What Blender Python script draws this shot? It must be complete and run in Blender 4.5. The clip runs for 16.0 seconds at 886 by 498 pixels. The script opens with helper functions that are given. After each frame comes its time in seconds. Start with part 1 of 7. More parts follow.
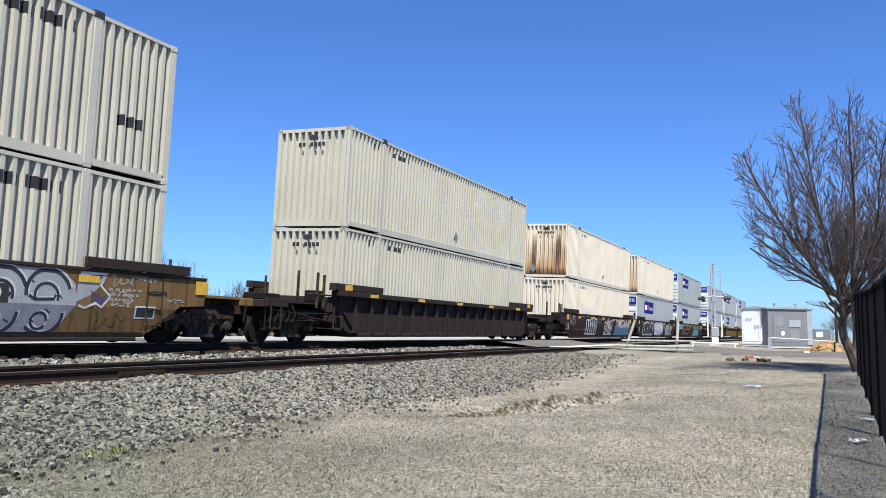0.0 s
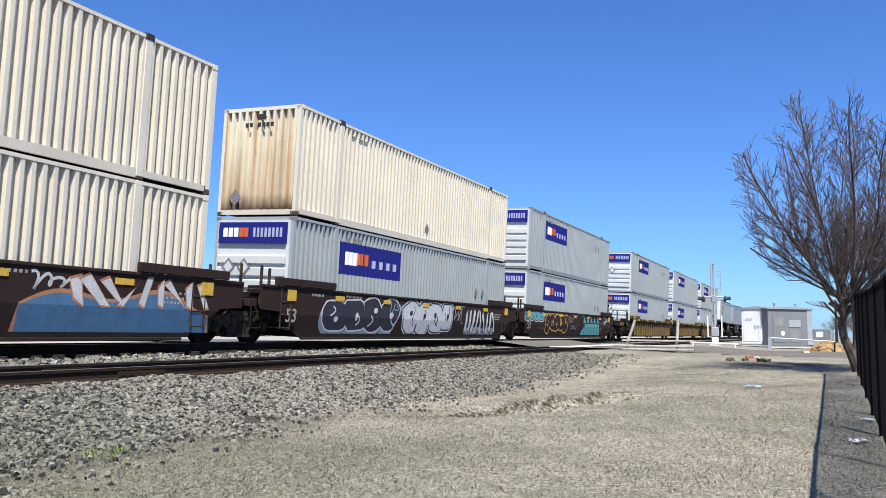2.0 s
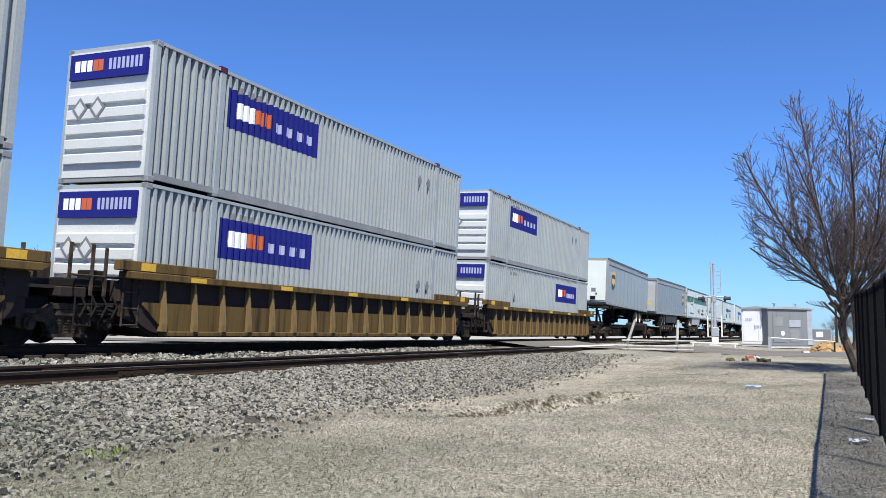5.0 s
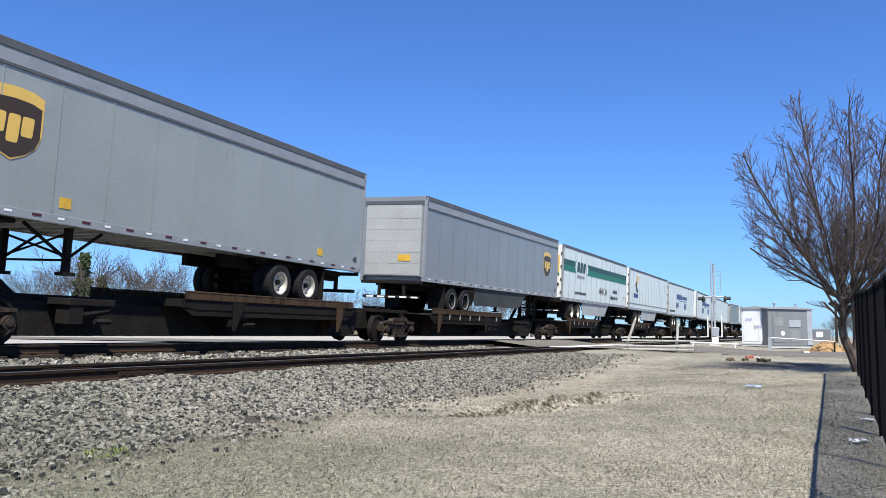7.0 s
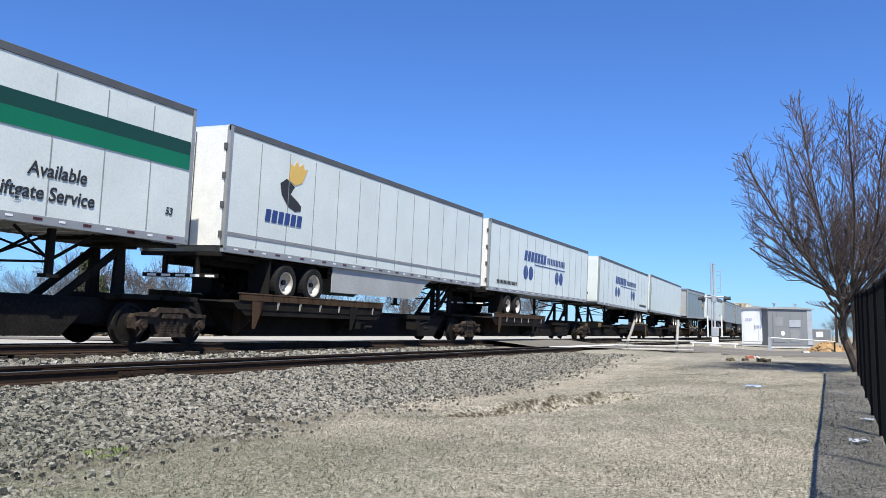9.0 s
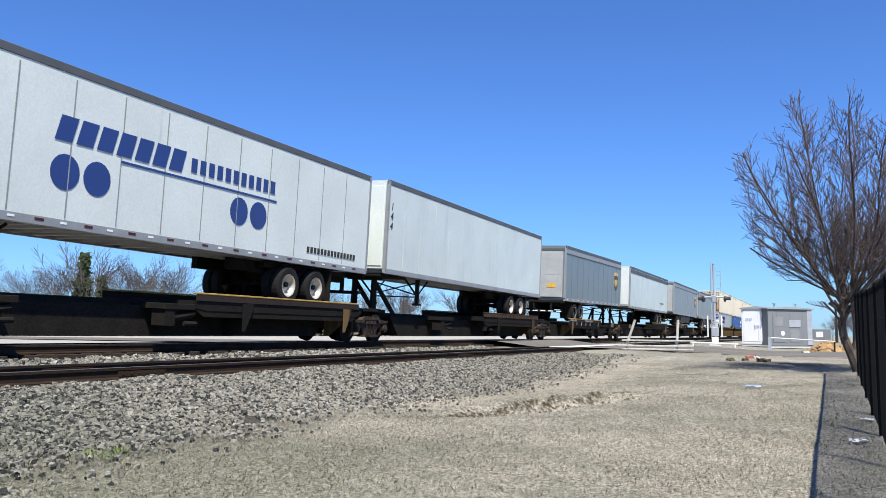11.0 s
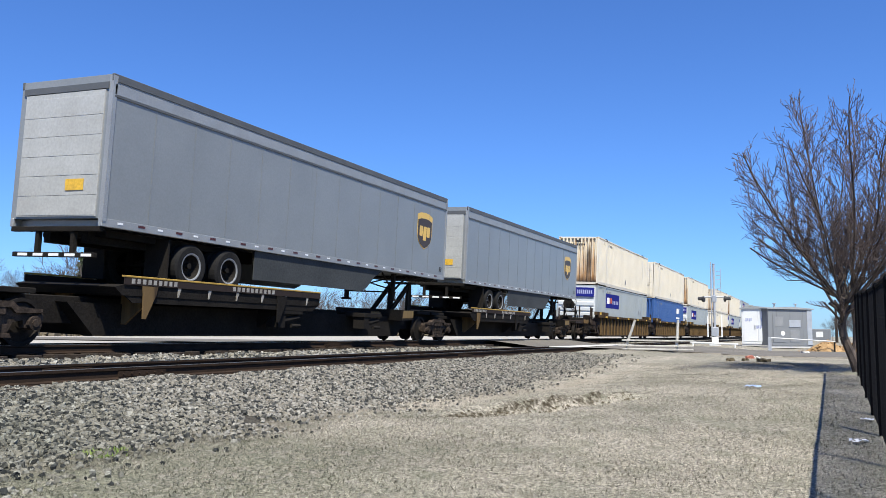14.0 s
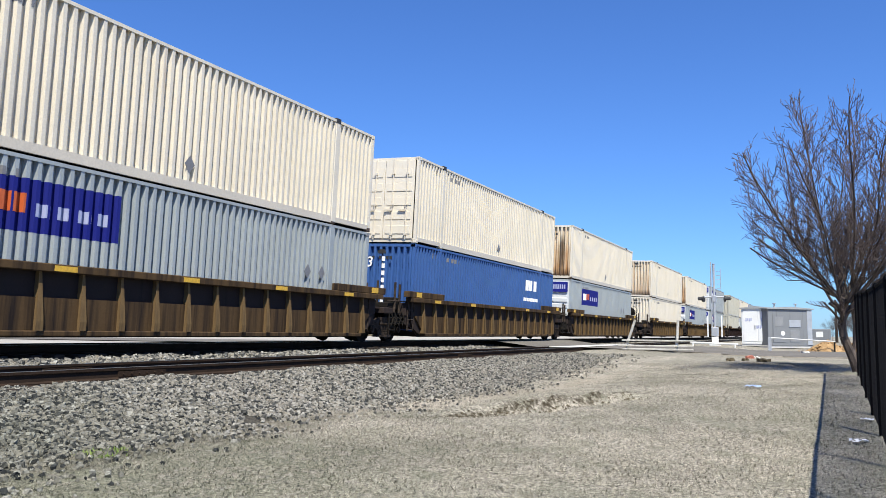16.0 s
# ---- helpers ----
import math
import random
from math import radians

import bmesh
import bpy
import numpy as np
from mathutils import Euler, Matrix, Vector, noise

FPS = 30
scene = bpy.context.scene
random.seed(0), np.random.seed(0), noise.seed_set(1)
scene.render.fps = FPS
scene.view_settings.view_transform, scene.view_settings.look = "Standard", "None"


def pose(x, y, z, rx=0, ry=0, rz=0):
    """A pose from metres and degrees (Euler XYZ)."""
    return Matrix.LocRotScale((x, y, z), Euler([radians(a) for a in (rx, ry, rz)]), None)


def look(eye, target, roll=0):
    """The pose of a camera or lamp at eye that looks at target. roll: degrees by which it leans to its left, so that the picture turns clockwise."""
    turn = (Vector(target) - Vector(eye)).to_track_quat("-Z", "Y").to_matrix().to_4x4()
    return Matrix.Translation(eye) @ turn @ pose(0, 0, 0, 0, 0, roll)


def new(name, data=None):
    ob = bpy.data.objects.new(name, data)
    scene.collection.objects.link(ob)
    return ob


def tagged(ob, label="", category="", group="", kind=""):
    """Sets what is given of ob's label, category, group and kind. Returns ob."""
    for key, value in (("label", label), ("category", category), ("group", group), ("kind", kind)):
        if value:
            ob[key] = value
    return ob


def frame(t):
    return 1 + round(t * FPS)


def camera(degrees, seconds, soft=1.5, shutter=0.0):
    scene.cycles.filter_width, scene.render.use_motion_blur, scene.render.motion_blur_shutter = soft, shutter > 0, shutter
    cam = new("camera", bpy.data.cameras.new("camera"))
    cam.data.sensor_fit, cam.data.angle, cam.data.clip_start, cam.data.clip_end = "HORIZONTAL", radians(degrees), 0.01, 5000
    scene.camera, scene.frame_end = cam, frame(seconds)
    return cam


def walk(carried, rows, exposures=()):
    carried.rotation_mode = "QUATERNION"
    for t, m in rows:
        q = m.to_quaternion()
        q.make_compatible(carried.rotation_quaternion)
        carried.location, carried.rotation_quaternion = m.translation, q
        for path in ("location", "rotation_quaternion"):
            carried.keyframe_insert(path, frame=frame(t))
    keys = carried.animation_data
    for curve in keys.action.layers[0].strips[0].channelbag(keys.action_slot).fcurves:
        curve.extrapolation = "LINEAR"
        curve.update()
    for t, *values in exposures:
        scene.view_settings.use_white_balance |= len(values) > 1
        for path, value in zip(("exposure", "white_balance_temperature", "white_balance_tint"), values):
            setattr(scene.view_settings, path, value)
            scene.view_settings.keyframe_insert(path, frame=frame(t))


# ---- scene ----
# World: x runs along the railway away from the viewer, y across it, z = 0 at the rail tops of the far track.
cam = camera(56.54, 16.0, soft=0.5)
VIEW = pose(0.0, 0.0, 0.28, 95.83, 0, -65.38) @ pose(0, 0, 0, 0, 0, 0.48)
walk(cam, [(0.0, VIEW), (16.0, VIEW)])

# ---- sun, sky ----
SUN_DIR = Vector((-0.438, -0.323, 0.839))   # towards the sun, 57 degrees high
world = bpy.data.worlds.new("sky")
scene.world = world
world.use_nodes = True
wn = world.node_tree.nodes
sky = wn.new("ShaderNodeTexSky")
sky.sky_type = "NISHITA"
sky.sun_disc = False
sky.sun_elevation = radians(57)
sky.sun_rotation = math.atan2(SUN_DIR.x, SUN_DIR.y)
sky.altitude = 300
sky.air_density = 1.0
sky.dust_density = 0.4
sky.ozone_density = 3.0
wn["Background"].inputs["Strength"].default_value = 0.094
deepen = wn.new("ShaderNodeMix")                      # a clear, strongly blue winter sky
deepen.data_type, deepen.blend_type = "RGBA", "MULTIPLY"
deepen.inputs["Factor"].default_value = 1.0
deepen.inputs["B"].default_value = (0.455, 0.735, 1.21, 1)
world.node_tree.links.new(sky.outputs["Color"], deepen.inputs["A"])
world.node_tree.links.new(deepen.outputs["Result"], wn["Background"].inputs["Color"])
sun_data = bpy.data.lights.new("sun", "SUN")
sun_data.energy, sun_data.angle, sun_data.color = 5.0, radians(0.53), (1.0, 0.955, 0.83)
sun = new("sun", sun_data)
sun.matrix_world = look((0, 0, 60), Vector((0, 0, 60)) - SUN_DIR)
scene.view_settings.exposure = 0.64


# ---- materials ----
def surface(name, base, other, rough=0.8, metal=0.0, scale=1.2, grain=30.0, contrast=0.5, grit=0.25, bump=0.25,
            stretch=(1, 1, 1), random_amount=0.0, island=False, bump_scale=None):
    """A paint, stone or metal: two colours mixed by large blotches, fine grain on top, fine relief."""
    m = bpy.data.materials.new(name)
    m.use_nodes = True
    n, ln = m.node_tree.nodes, m.node_tree.links
    b = n["Principled BSDF"]
    tc = n.new("ShaderNodeTexCoord")
    mp = n.new("ShaderNodeMapping")
    mp.inputs["Scale"].default_value = stretch
    ln.new(tc.outputs["Object"], mp.inputs["Vector"])
    big = n.new("ShaderNodeTexNoise")
    big.inputs["Scale"].default_value, big.inputs["Detail"].default_value = scale, 5
    ln.new(mp.outputs[0], big.inputs["Vector"])
    ramp = n.new("ShaderNodeMapRange")
    ramp.inputs["From Min"].default_value = 0.5 - 0.5 * (1 - contrast) - 0.02
    ramp.inputs["From Max"].default_value = 0.5 + 0.5 * (1 - contrast) + 0.02
    ln.new(big.outputs[0], ramp.inputs["Value"])
    mix = n.new("ShaderNodeMix")
    mix.data_type = "RGBA"
    mix.inputs["A"].default_value, mix.inputs["B"].default_value = (*base, 1), (*other, 1)
    ln.new(ramp.outputs[0], mix.inputs["Factor"])
    fine = n.new("ShaderNodeTexNoise")
    fine.inputs["Scale"].default_value, fine.inputs["Detail"].default_value = grain, 4
    ln.new(tc.outputs["Object"], fine.inputs["Vector"])
    fr = n.new("ShaderNodeMapRange")
    fr.inputs["From Min"].default_value, fr.inputs["From Max"].default_value = 0.3, 0.7
    fr.inputs["To Min"].default_value, fr.inputs["To Max"].default_value = 1 - grit, 1 + grit
    ln.new(fine.outputs[0], fr.inputs["Value"])
    mul = n.new("ShaderNodeMix")
    mul.data_type, mul.blend_type = "RGBA", "MULTIPLY"
    mul.inputs["Factor"].default_value = 1
    ln.new(mix.outputs["Result"], mul.inputs["A"])
    ln.new(fr.outputs[0], mul.inputs["B"])
    out = mul.outputs["Result"]
    if random_amount:
        src = n.new("ShaderNodeNewGeometry").outputs["Random Per Island"] if island else n.new("ShaderNodeObjectInfo").outputs["Random"]
        rr = n.new("ShaderNodeMapRange")
        rr.inputs["To Min"].default_value, rr.inputs["To Max"].default_value = 1 - random_amount, 1 + random_amount
        ln.new(src, rr.inputs["Value"])
        m2 = n.new("ShaderNodeMix")
        m2.data_type, m2.blend_type = "RGBA", "MULTIPLY"
        m2.inputs["Factor"].default_value = 1
        ln.new(out, m2.inputs["A"])
        ln.new(rr.outputs[0], m2.inputs["B"])
        out = m2.outputs["Result"]
    ln.new(out, b.inputs["Base Color"])
    b.inputs["Roughness"].default_value, b.inputs["Metallic"].default_value = rough, metal
    b.inputs["Specular IOR Level"].default_value = 0.05 if rough >= 0.7 and max(base) < 0.2 else 0.2 if rough > 0.8 else 0.45
    if bump:
        bp = n.new("ShaderNodeBump")
        bp.inputs["Strength"].default_value, bp.inputs["Distance"].default_value = bump, 0.02
        ln.new(fine.outputs[0], bp.inputs["Height"])
        ln.new(bp.outputs[0], b.inputs["Normal"])
    return m


def streaked(name, base, rust, amount=0.5, rough=0.55, metal=0.0, run=(3.2, 0.16)):
    """Painted steel with rust and dirt that runs down in narrow streaks."""
    m = surface(name, base, tuple(c * 0.82 for c in base), rough, metal, 0.7, 25, 0.4, 0.06, 0.05)
    n, ln = m.node_tree.nodes, m.node_tree.links
    b = n["Principled BSDF"]
    old = b.inputs["Base Color"].links[0].from_socket
    tc = n.new("ShaderNodeTexCoord")
    mp = n.new("ShaderNodeMapping")
    mp.inputs["Scale"].default_value = (run[0], run[0], run[1])
    ln.new(tc.outputs["Object"], mp.inputs["Vector"])
    no = n.new("ShaderNodeTexNoise")
    no.inputs["Scale"].default_value, no.inputs["Detail"].default_value = 1.6, 6
    no.inputs["Roughness"].default_value = 0.65
    ln.new(mp.outputs[0], no.inputs["Vector"])
    mr = n.new("ShaderNodeMapRange")
    mr.inputs["From Min"].default_value, mr.inputs["From Max"].default_value = 0.78 - 0.35 * amount, 0.92 - 0.25 * amount
    ln.new(no.outputs[0], mr.inputs["Value"])
    mx = n.new("ShaderNodeMix")
    mx.data_type = "RGBA"
    mx.inputs["B"].default_value = (*rust, 1)
    ln.new(mr.outputs[0], mx.inputs["Factor"])
    ln.new(old, mx.inputs["A"])
    ln.new(mx.outputs["Result"], b.inputs["Base Color"])
    return m


def dark_patch(m, centre, reach, colour):
    """One broad patch of ground, darker or greener by its colour, with a ragged outline."""
    n, ln = m.node_tree.nodes, m.node_tree.links
    b = n["Principled BSDF"]
    old = b.inputs["Base Color"].links[0].from_socket
    tc = n.new("ShaderNodeTexCoord")
    mp = n.new("ShaderNodeMapping")
    mp.inputs["Location"].default_value = (-centre[0], -centre[1], 0)
    ln.new(tc.outputs["Object"], mp.inputs["Vector"])
    ln2 = n.new("ShaderNodeVectorMath")
    ln2.operation = "LENGTH"
    ln.new(mp.outputs[0], ln2.inputs[0])
    no = n.new("ShaderNodeTexNoise")
    no.inputs["Scale"].default_value, no.inputs["Detail"].default_value = 0.9, 6
    ln.new(tc.outputs["Object"], no.inputs["Vector"])
    ad = n.new("ShaderNodeMath")
    ad.operation = "MULTIPLY_ADD"
    ad.inputs[1].default_value = reach * 1.3
    ln.new(no.outputs[0], ad.inputs[0])
    ln.new(ln2.outputs["Value"], ad.inputs[2])
    mr = n.new("ShaderNodeMapRange")
    mr.inputs["From Min"].default_value, mr.inputs["From Max"].default_value = reach * 0.8, reach * 1.9
    mr.inputs["To Min"].default_value, mr.inputs["To Max"].default_value = 0.75, 0.0
    ln.new(ad.outputs[0], mr.inputs["Value"])
    mx = n.new("ShaderNodeMix")
    mx.data_type, mx.blend_type = "RGBA", "MULTIPLY"
    mx.inputs["B"].default_value = (*colour, 1)
    ln.new(mr.outputs[0], mx.inputs["Factor"])
    ln.new(old, mx.inputs["A"])
    ln.new(mx.outputs["Result"], b.inputs["Base Color"])
    return m


def node_math(n, ln, op, a, b=None, clamp=False):
    q = n.new("ShaderNodeMath")
    q.operation, q.use_clamp = op, clamp
    for k, v in ((0, a), (1, b)):
        if v is None:
            continue
        if isinstance(v, (int, float)):
            q.inputs[k].default_value = v
        else:
            ln.new(v, q.inputs[k])
    return q.outputs[0]


def tinted(m, factor, colour):
    """Lays a second colour over a material's own by a factor."""
    n, ln = m.node_tree.nodes, m.node_tree.links
    b = n["Principled BSDF"]
    old = b.inputs["Base Color"].links[0].from_socket
    mx = n.new("ShaderNodeMix")
    mx.data_type = "RGBA"
    mx.inputs["B"].default_value = (*colour, 1)
    ln.new(factor, mx.inputs["Factor"])
    ln.new(old, mx.inputs["A"])
    ln.new(mx.outputs["Result"], b.inputs["Base Color"])


def ground_strip(m, across, centre, wide, run, most, colour, freq=1.5, torn=False):
    """A second colour, most often bare soil, in a ragged strip of ground: across gives its normal, run its middle and
    half length in x.
    """
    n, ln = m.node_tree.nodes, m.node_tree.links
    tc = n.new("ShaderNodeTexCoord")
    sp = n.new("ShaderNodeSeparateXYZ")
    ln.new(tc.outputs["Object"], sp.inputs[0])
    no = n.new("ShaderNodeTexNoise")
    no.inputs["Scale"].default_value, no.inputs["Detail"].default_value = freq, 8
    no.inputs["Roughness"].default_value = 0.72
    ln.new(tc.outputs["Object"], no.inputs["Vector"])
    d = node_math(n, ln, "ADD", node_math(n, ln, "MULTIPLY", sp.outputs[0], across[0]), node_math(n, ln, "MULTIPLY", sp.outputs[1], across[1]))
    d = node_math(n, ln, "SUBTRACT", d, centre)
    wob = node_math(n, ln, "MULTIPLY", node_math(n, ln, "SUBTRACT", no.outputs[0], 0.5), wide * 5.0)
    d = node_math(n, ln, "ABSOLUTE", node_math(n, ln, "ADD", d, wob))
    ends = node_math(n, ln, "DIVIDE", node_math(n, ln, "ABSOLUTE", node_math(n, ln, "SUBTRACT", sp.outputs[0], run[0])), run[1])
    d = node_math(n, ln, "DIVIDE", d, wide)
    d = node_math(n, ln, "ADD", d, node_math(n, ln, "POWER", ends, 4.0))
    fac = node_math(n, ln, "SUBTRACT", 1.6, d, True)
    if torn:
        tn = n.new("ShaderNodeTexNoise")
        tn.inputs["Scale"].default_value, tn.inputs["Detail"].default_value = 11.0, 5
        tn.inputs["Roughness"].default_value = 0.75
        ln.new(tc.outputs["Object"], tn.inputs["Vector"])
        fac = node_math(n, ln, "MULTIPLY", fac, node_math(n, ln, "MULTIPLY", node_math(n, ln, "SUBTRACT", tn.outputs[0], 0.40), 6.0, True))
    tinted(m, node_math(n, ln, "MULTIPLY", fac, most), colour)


def mottle(m, scale, low, high, most, colour):
    """Irregular spots of a second colour."""
    n, ln = m.node_tree.nodes, m.node_tree.links
    tc = n.new("ShaderNodeTexCoord")
    no = n.new("ShaderNodeTexNoise")
    no.inputs["Scale"].default_value, no.inputs["Detail"].default_value = scale, 6
    no.inputs["Roughness"].default_value = 0.7
    ln.new(tc.outputs["Object"], no.inputs["Vector"])
    mr = n.new("ShaderNodeMapRange")
    mr.inputs["From Min"].default_value, mr.inputs["From Max"].default_value, mr.inputs["To Max"].default_value = low, high, most
    ln.new(no.outputs[0], mr.inputs["Value"])
    tinted(m, mr.outputs[0], colour)


def stones_of(name):
    """Crushed stone: each piece takes its own tone from dark grey over tan to pale."""
    m = surface(name, (0.9, 0.9, 0.9), (0.6, 0.6, 0.6), 0.85, 0, 6, 60, 0.3, 0.3, 0.3)
    n, ln = m.node_tree.nodes, m.node_tree.links
    b = n["Principled BSDF"]
    old = b.inputs["Base Color"].links[0].from_socket
    ramp = n.new("ShaderNodeValToRGB")
    tones = ((0.0, (0.04, 0.043, 0.043)), (0.2, (0.065, 0.066, 0.062)), (0.34, (0.18, 0.172, 0.15)), (0.55, (0.30, 0.272, 0.222)), (0.8, (0.31, 0.292, 0.25)), (1.0, (0.44, 0.42, 0.37)))
    stops = ramp.color_ramp.elements
    stops[0].color, stops[1].color = (*tones[0][1], 1), (*tones[-1][1], 1)
    for p, c in tones[1:-1]:
        stops.new(p).color = (*c, 1)
    ln.new(n.new("ShaderNodeNewGeometry").outputs["Random Per Island"], ramp.inputs[0])
    mx = n.new("ShaderNodeMix")
    mx.data_type, mx.blend_type = "RGBA", "MULTIPLY"
    mx.inputs["Factor"].default_value = 1
    ln.new(old, mx.inputs["A"])
    ln.new(ramp.outputs[0], mx.inputs["B"])
    ln.new(mx.outputs["Result"], b.inputs["Base Color"])
    return m


def rusty_end(name, base, dark=0.9, foul=0.95):
    """Cream paint of a container's end with two long rust runs and a brown wash along its foot."""
    m = streaked(name, base, (0.40, 0.21, 0.07), 0.75, run=(2.6, 0.09))
    n, ln = m.node_tree.nodes, m.node_tree.links
    tc = n.new("ShaderNodeTexCoord")
    sp = n.new("ShaderNodeSeparateXYZ")
    ln.new(tc.outputs["Object"], sp.inputs[0])
    y, z = sp.outputs[1], sp.outputs[2]

    def noise_of(scale, stretch):
        mp = n.new("ShaderNodeMapping")
        mp.inputs["Scale"].default_value = stretch
        ln.new(tc.outputs["Object"], mp.inputs["Vector"])
        no = n.new("ShaderNodeTexNoise")
        no.inputs["Scale"].default_value, no.inputs["Detail"].default_value = scale, 7
        no.inputs["Roughness"].default_value = 0.68
        ln.new(mp.outputs[0], no.inputs["Vector"])
        return no.outputs[0]
    runs = noise_of(4.0, (1, 1, 0.07))
    blot = noise_of(1.8, (1, 1, 0.6))
    # brown wash, strongest at the foot
    wash = node_math(n, ln, "SUBTRACT", node_math(n, ln, "MULTIPLY", node_math(n, ln, "ADD", runs, blot), 1.55), node_math(n, ln, "MULTIPLY", z, 0.42), False)
    wash = node_math(n, ln, "SUBTRACT", wash, 0.62, True)
    tinted(m, node_math(n, ln, "MULTIPLY", wash, foul), (0.36, 0.17, 0.05))
    # two dark runs
    for yc in (0.74, -0.66):
        d = node_math(n, ln, "ABSOLUTE", node_math(n, ln, "SUBTRACT", y, yc))
        d = node_math(n, ln, "SUBTRACT", 1.15, node_math(n, ln, "DIVIDE", d, 0.17))
        d = node_math(n, ln, "ADD", d, node_math(n, ln, "MULTIPLY", node_math(n, ln, "SUBTRACT", runs, 0.5), 3.4))
        d = node_math(n, ln, "SUBTRACT", d, node_math(n, ln, "POWER", node_math(n, ln, "MULTIPLY", node_math(n, ln, "ABSOLUTE", node_math(n, ln, "SUBTRACT", z, 1.35)), 0.8), 3.0), True)
        tinted(m, node_math(n, ln, "MULTIPLY", d, dark), (0.06, 0.033, 0.016))
    foot = node_math(n, ln, "SUBTRACT", node_math(n, ln, "ADD", 0.35, node_math(n, ln, "MULTIPLY", blot, 0.5)), z)
    tinted(m, node_math(n, ln, "MULTIPLY", foot, 2.2, True), (0.07, 0.045, 0.03))
    return m


M = {}
M["grass"] = surface("dry_grass", (0.343, 0.308, 0.253), (0.178, 0.165, 0.131), 0.95, 0, 0.45, 26, 0.62, 0.85, 1.0)
M["blade"] = surface("grass_blades", (0.447, 0.406, 0.34), (0.224, 0.209, 0.165), 0.9, 0, 0.45, 10, 0.62, 0.1, 0, random_amount=0.65, island=True)
for k in ("grass", "blade"):
    dark_patch(M[k], (4.2, 5.2), 4.0, (0.33, 0.40, 0.31))
    # deepens the tree's cast shadow by darkening the grass there
    dark_patch(M[k], (25.4, 1.3), 2.2, (0.22, 0.185, 0.13))
    # slightly darker grass in a broad patch beside the fence
    dark_patch(M[k], (6.0, -0.6), 2.6, (0.72, 0.76, 0.74))
    mottle(M[k], 2.6, 0.5, 0.62, 0.5, (0.17, 0.17, 0.125))
    mottle(M[k], 7.0, 0.52, 0.66, 0.5, (0.42, 0.378, 0.325))
    mottle(M[k], 15.0, 0.52, 0.66, 0.6, (0.085, 0.08, 0.055))
    mottle(M[k], 1.1, 0.5, 0.66, 0.3, (0.15, 0.16, 0.105))
    ground_strip(M[k], (0.12, 1.0), 7.55, 0.42, (15.5, 7.5), 0.4, (0.36, 0.315, 0.25))
    ground_strip(M[k], (0.0, 1.0), 6.35, 0.45, (6.0, 4.5), 0.6, (0.11, 0.10, 0.075))
    ground_strip(M[k], (0.40, 1.0), 9.42, 0.08, (13.6, 3.2), 0.2, (0.15, 0.125, 0.08), 2.4, True)
    ground_strip(M[k], (0.40, 1.0), 9.46, 0.05, (13.6, 3.2), 1.0, (0.04, 0.031, 0.018), 3.2, True)
    dark_patch(M[k], (11.75, 5.2), 0.55, (0.35, 0.29, 0.22))
    ground_strip(M[k], (0.36, 1.0), 8.62, 0.035, (12.6, 1.6), 0.85, (0.07, 0.05, 0.025), 3.6, True)
    ground_strip(M[k], (0.40, 1.0), 9.62, 0.03, (14.6, 1.5), 0.9, (0.05, 0.038, 0.02), 3.0, True)
M["stone"] = stones_of("ballast_stone")
dark_patch(M["stone"], (5.0, 6.9), 3.6, (0.62, 0.66, 0.62))
M["ballast"] = surface("ballast_bed", (0.085, 0.078, 0.066), (0.04, 0.037, 0.032), 0.95, 0, 14, 45, 0.6, 0.55, 1.0)
ground_strip(M["ballast"], (0.0, 1.0), 11.5, 0.75, (430.0, 2000.0), 0.9, (0.26, 0.24, 0.205))
# near-black strip of ballast along the far track
ground_strip(M["ballast"], (0.0, 1.0), 13.9, 1.0, (430.0, 2000.0), 0.92, (0.022, 0.019, 0.017))
M["gravel_lot"] = surface("pale_gravel", (0.414, 0.387, 0.3465), (0.306, 0.2835, 0.243), 0.95, 0, 0.15, 8, 0.4, 0.2, 0.3)
M["rail"] = surface("rusty_rail_side", (0.02, 0.015, 0.012), (0.05, 0.032, 0.022), 0.85, 0.0, 3, 60, 0.3, 0.3, 0.3)
M["rail_top"] = surface("polished_rail_top", (0.42, 0.42, 0.42), (0.30, 0.29, 0.28), 0.35, 0.9, 4, 60, 0.3, 0.1, 0.05)
M["tie"] = surface("old_tie_wood", (0.055, 0.043, 0.035), (0.026, 0.022, 0.019), 0.95, 0, 4, 30, 0.3, 0.4, 0.5, stretch=(6, 1, 6))
M["asphalt"] = surface("worn_asphalt", (0.19, 0.175, 0.155), (0.115, 0.108, 0.098), 0.9, 0, 0.4, 90, 0.3, 0.3, 0.4)
M["concrete"] = surface("pale_concrete", (0.60, 0.585, 0.55), (0.46, 0.45, 0.42), 0.9, 0, 0.8, 60, 0.3, 0.15, 0.2)
M["kerb"] = surface("soil_stained_kerb", (0.33, 0.30, 0.25), (0.19, 0.165, 0.13), 0.95, 0, 1.6, 40, 0.5, 0.3, 0.4)
M["dirt"] = surface("bare_dirt", (0.13, 0.105, 0.07), (0.075, 0.065, 0.045), 0.95, 0, 3, 40, 0.4, 0.4, 0.8)
M["clay"] = surface("orange_clay", (0.42, 0.27, 0.13), (0.28, 0.18, 0.09), 0.95, 0, 2, 20, 0.4, 0.4, 0.8)
M["cream"] = streaked("cream_container_paint", (0.72, 0.66, 0.545), (0.4, 0.26, 0.13), 0.36)
M["cream_rust"] = rusty_end("rust_stained_cream_paint", (0.76, 0.67, 0.50))
M["cream_stain"] = rusty_end("lightly_stained_cream_paint", (0.74, 0.67, 0.52), 0.2, 0.5)
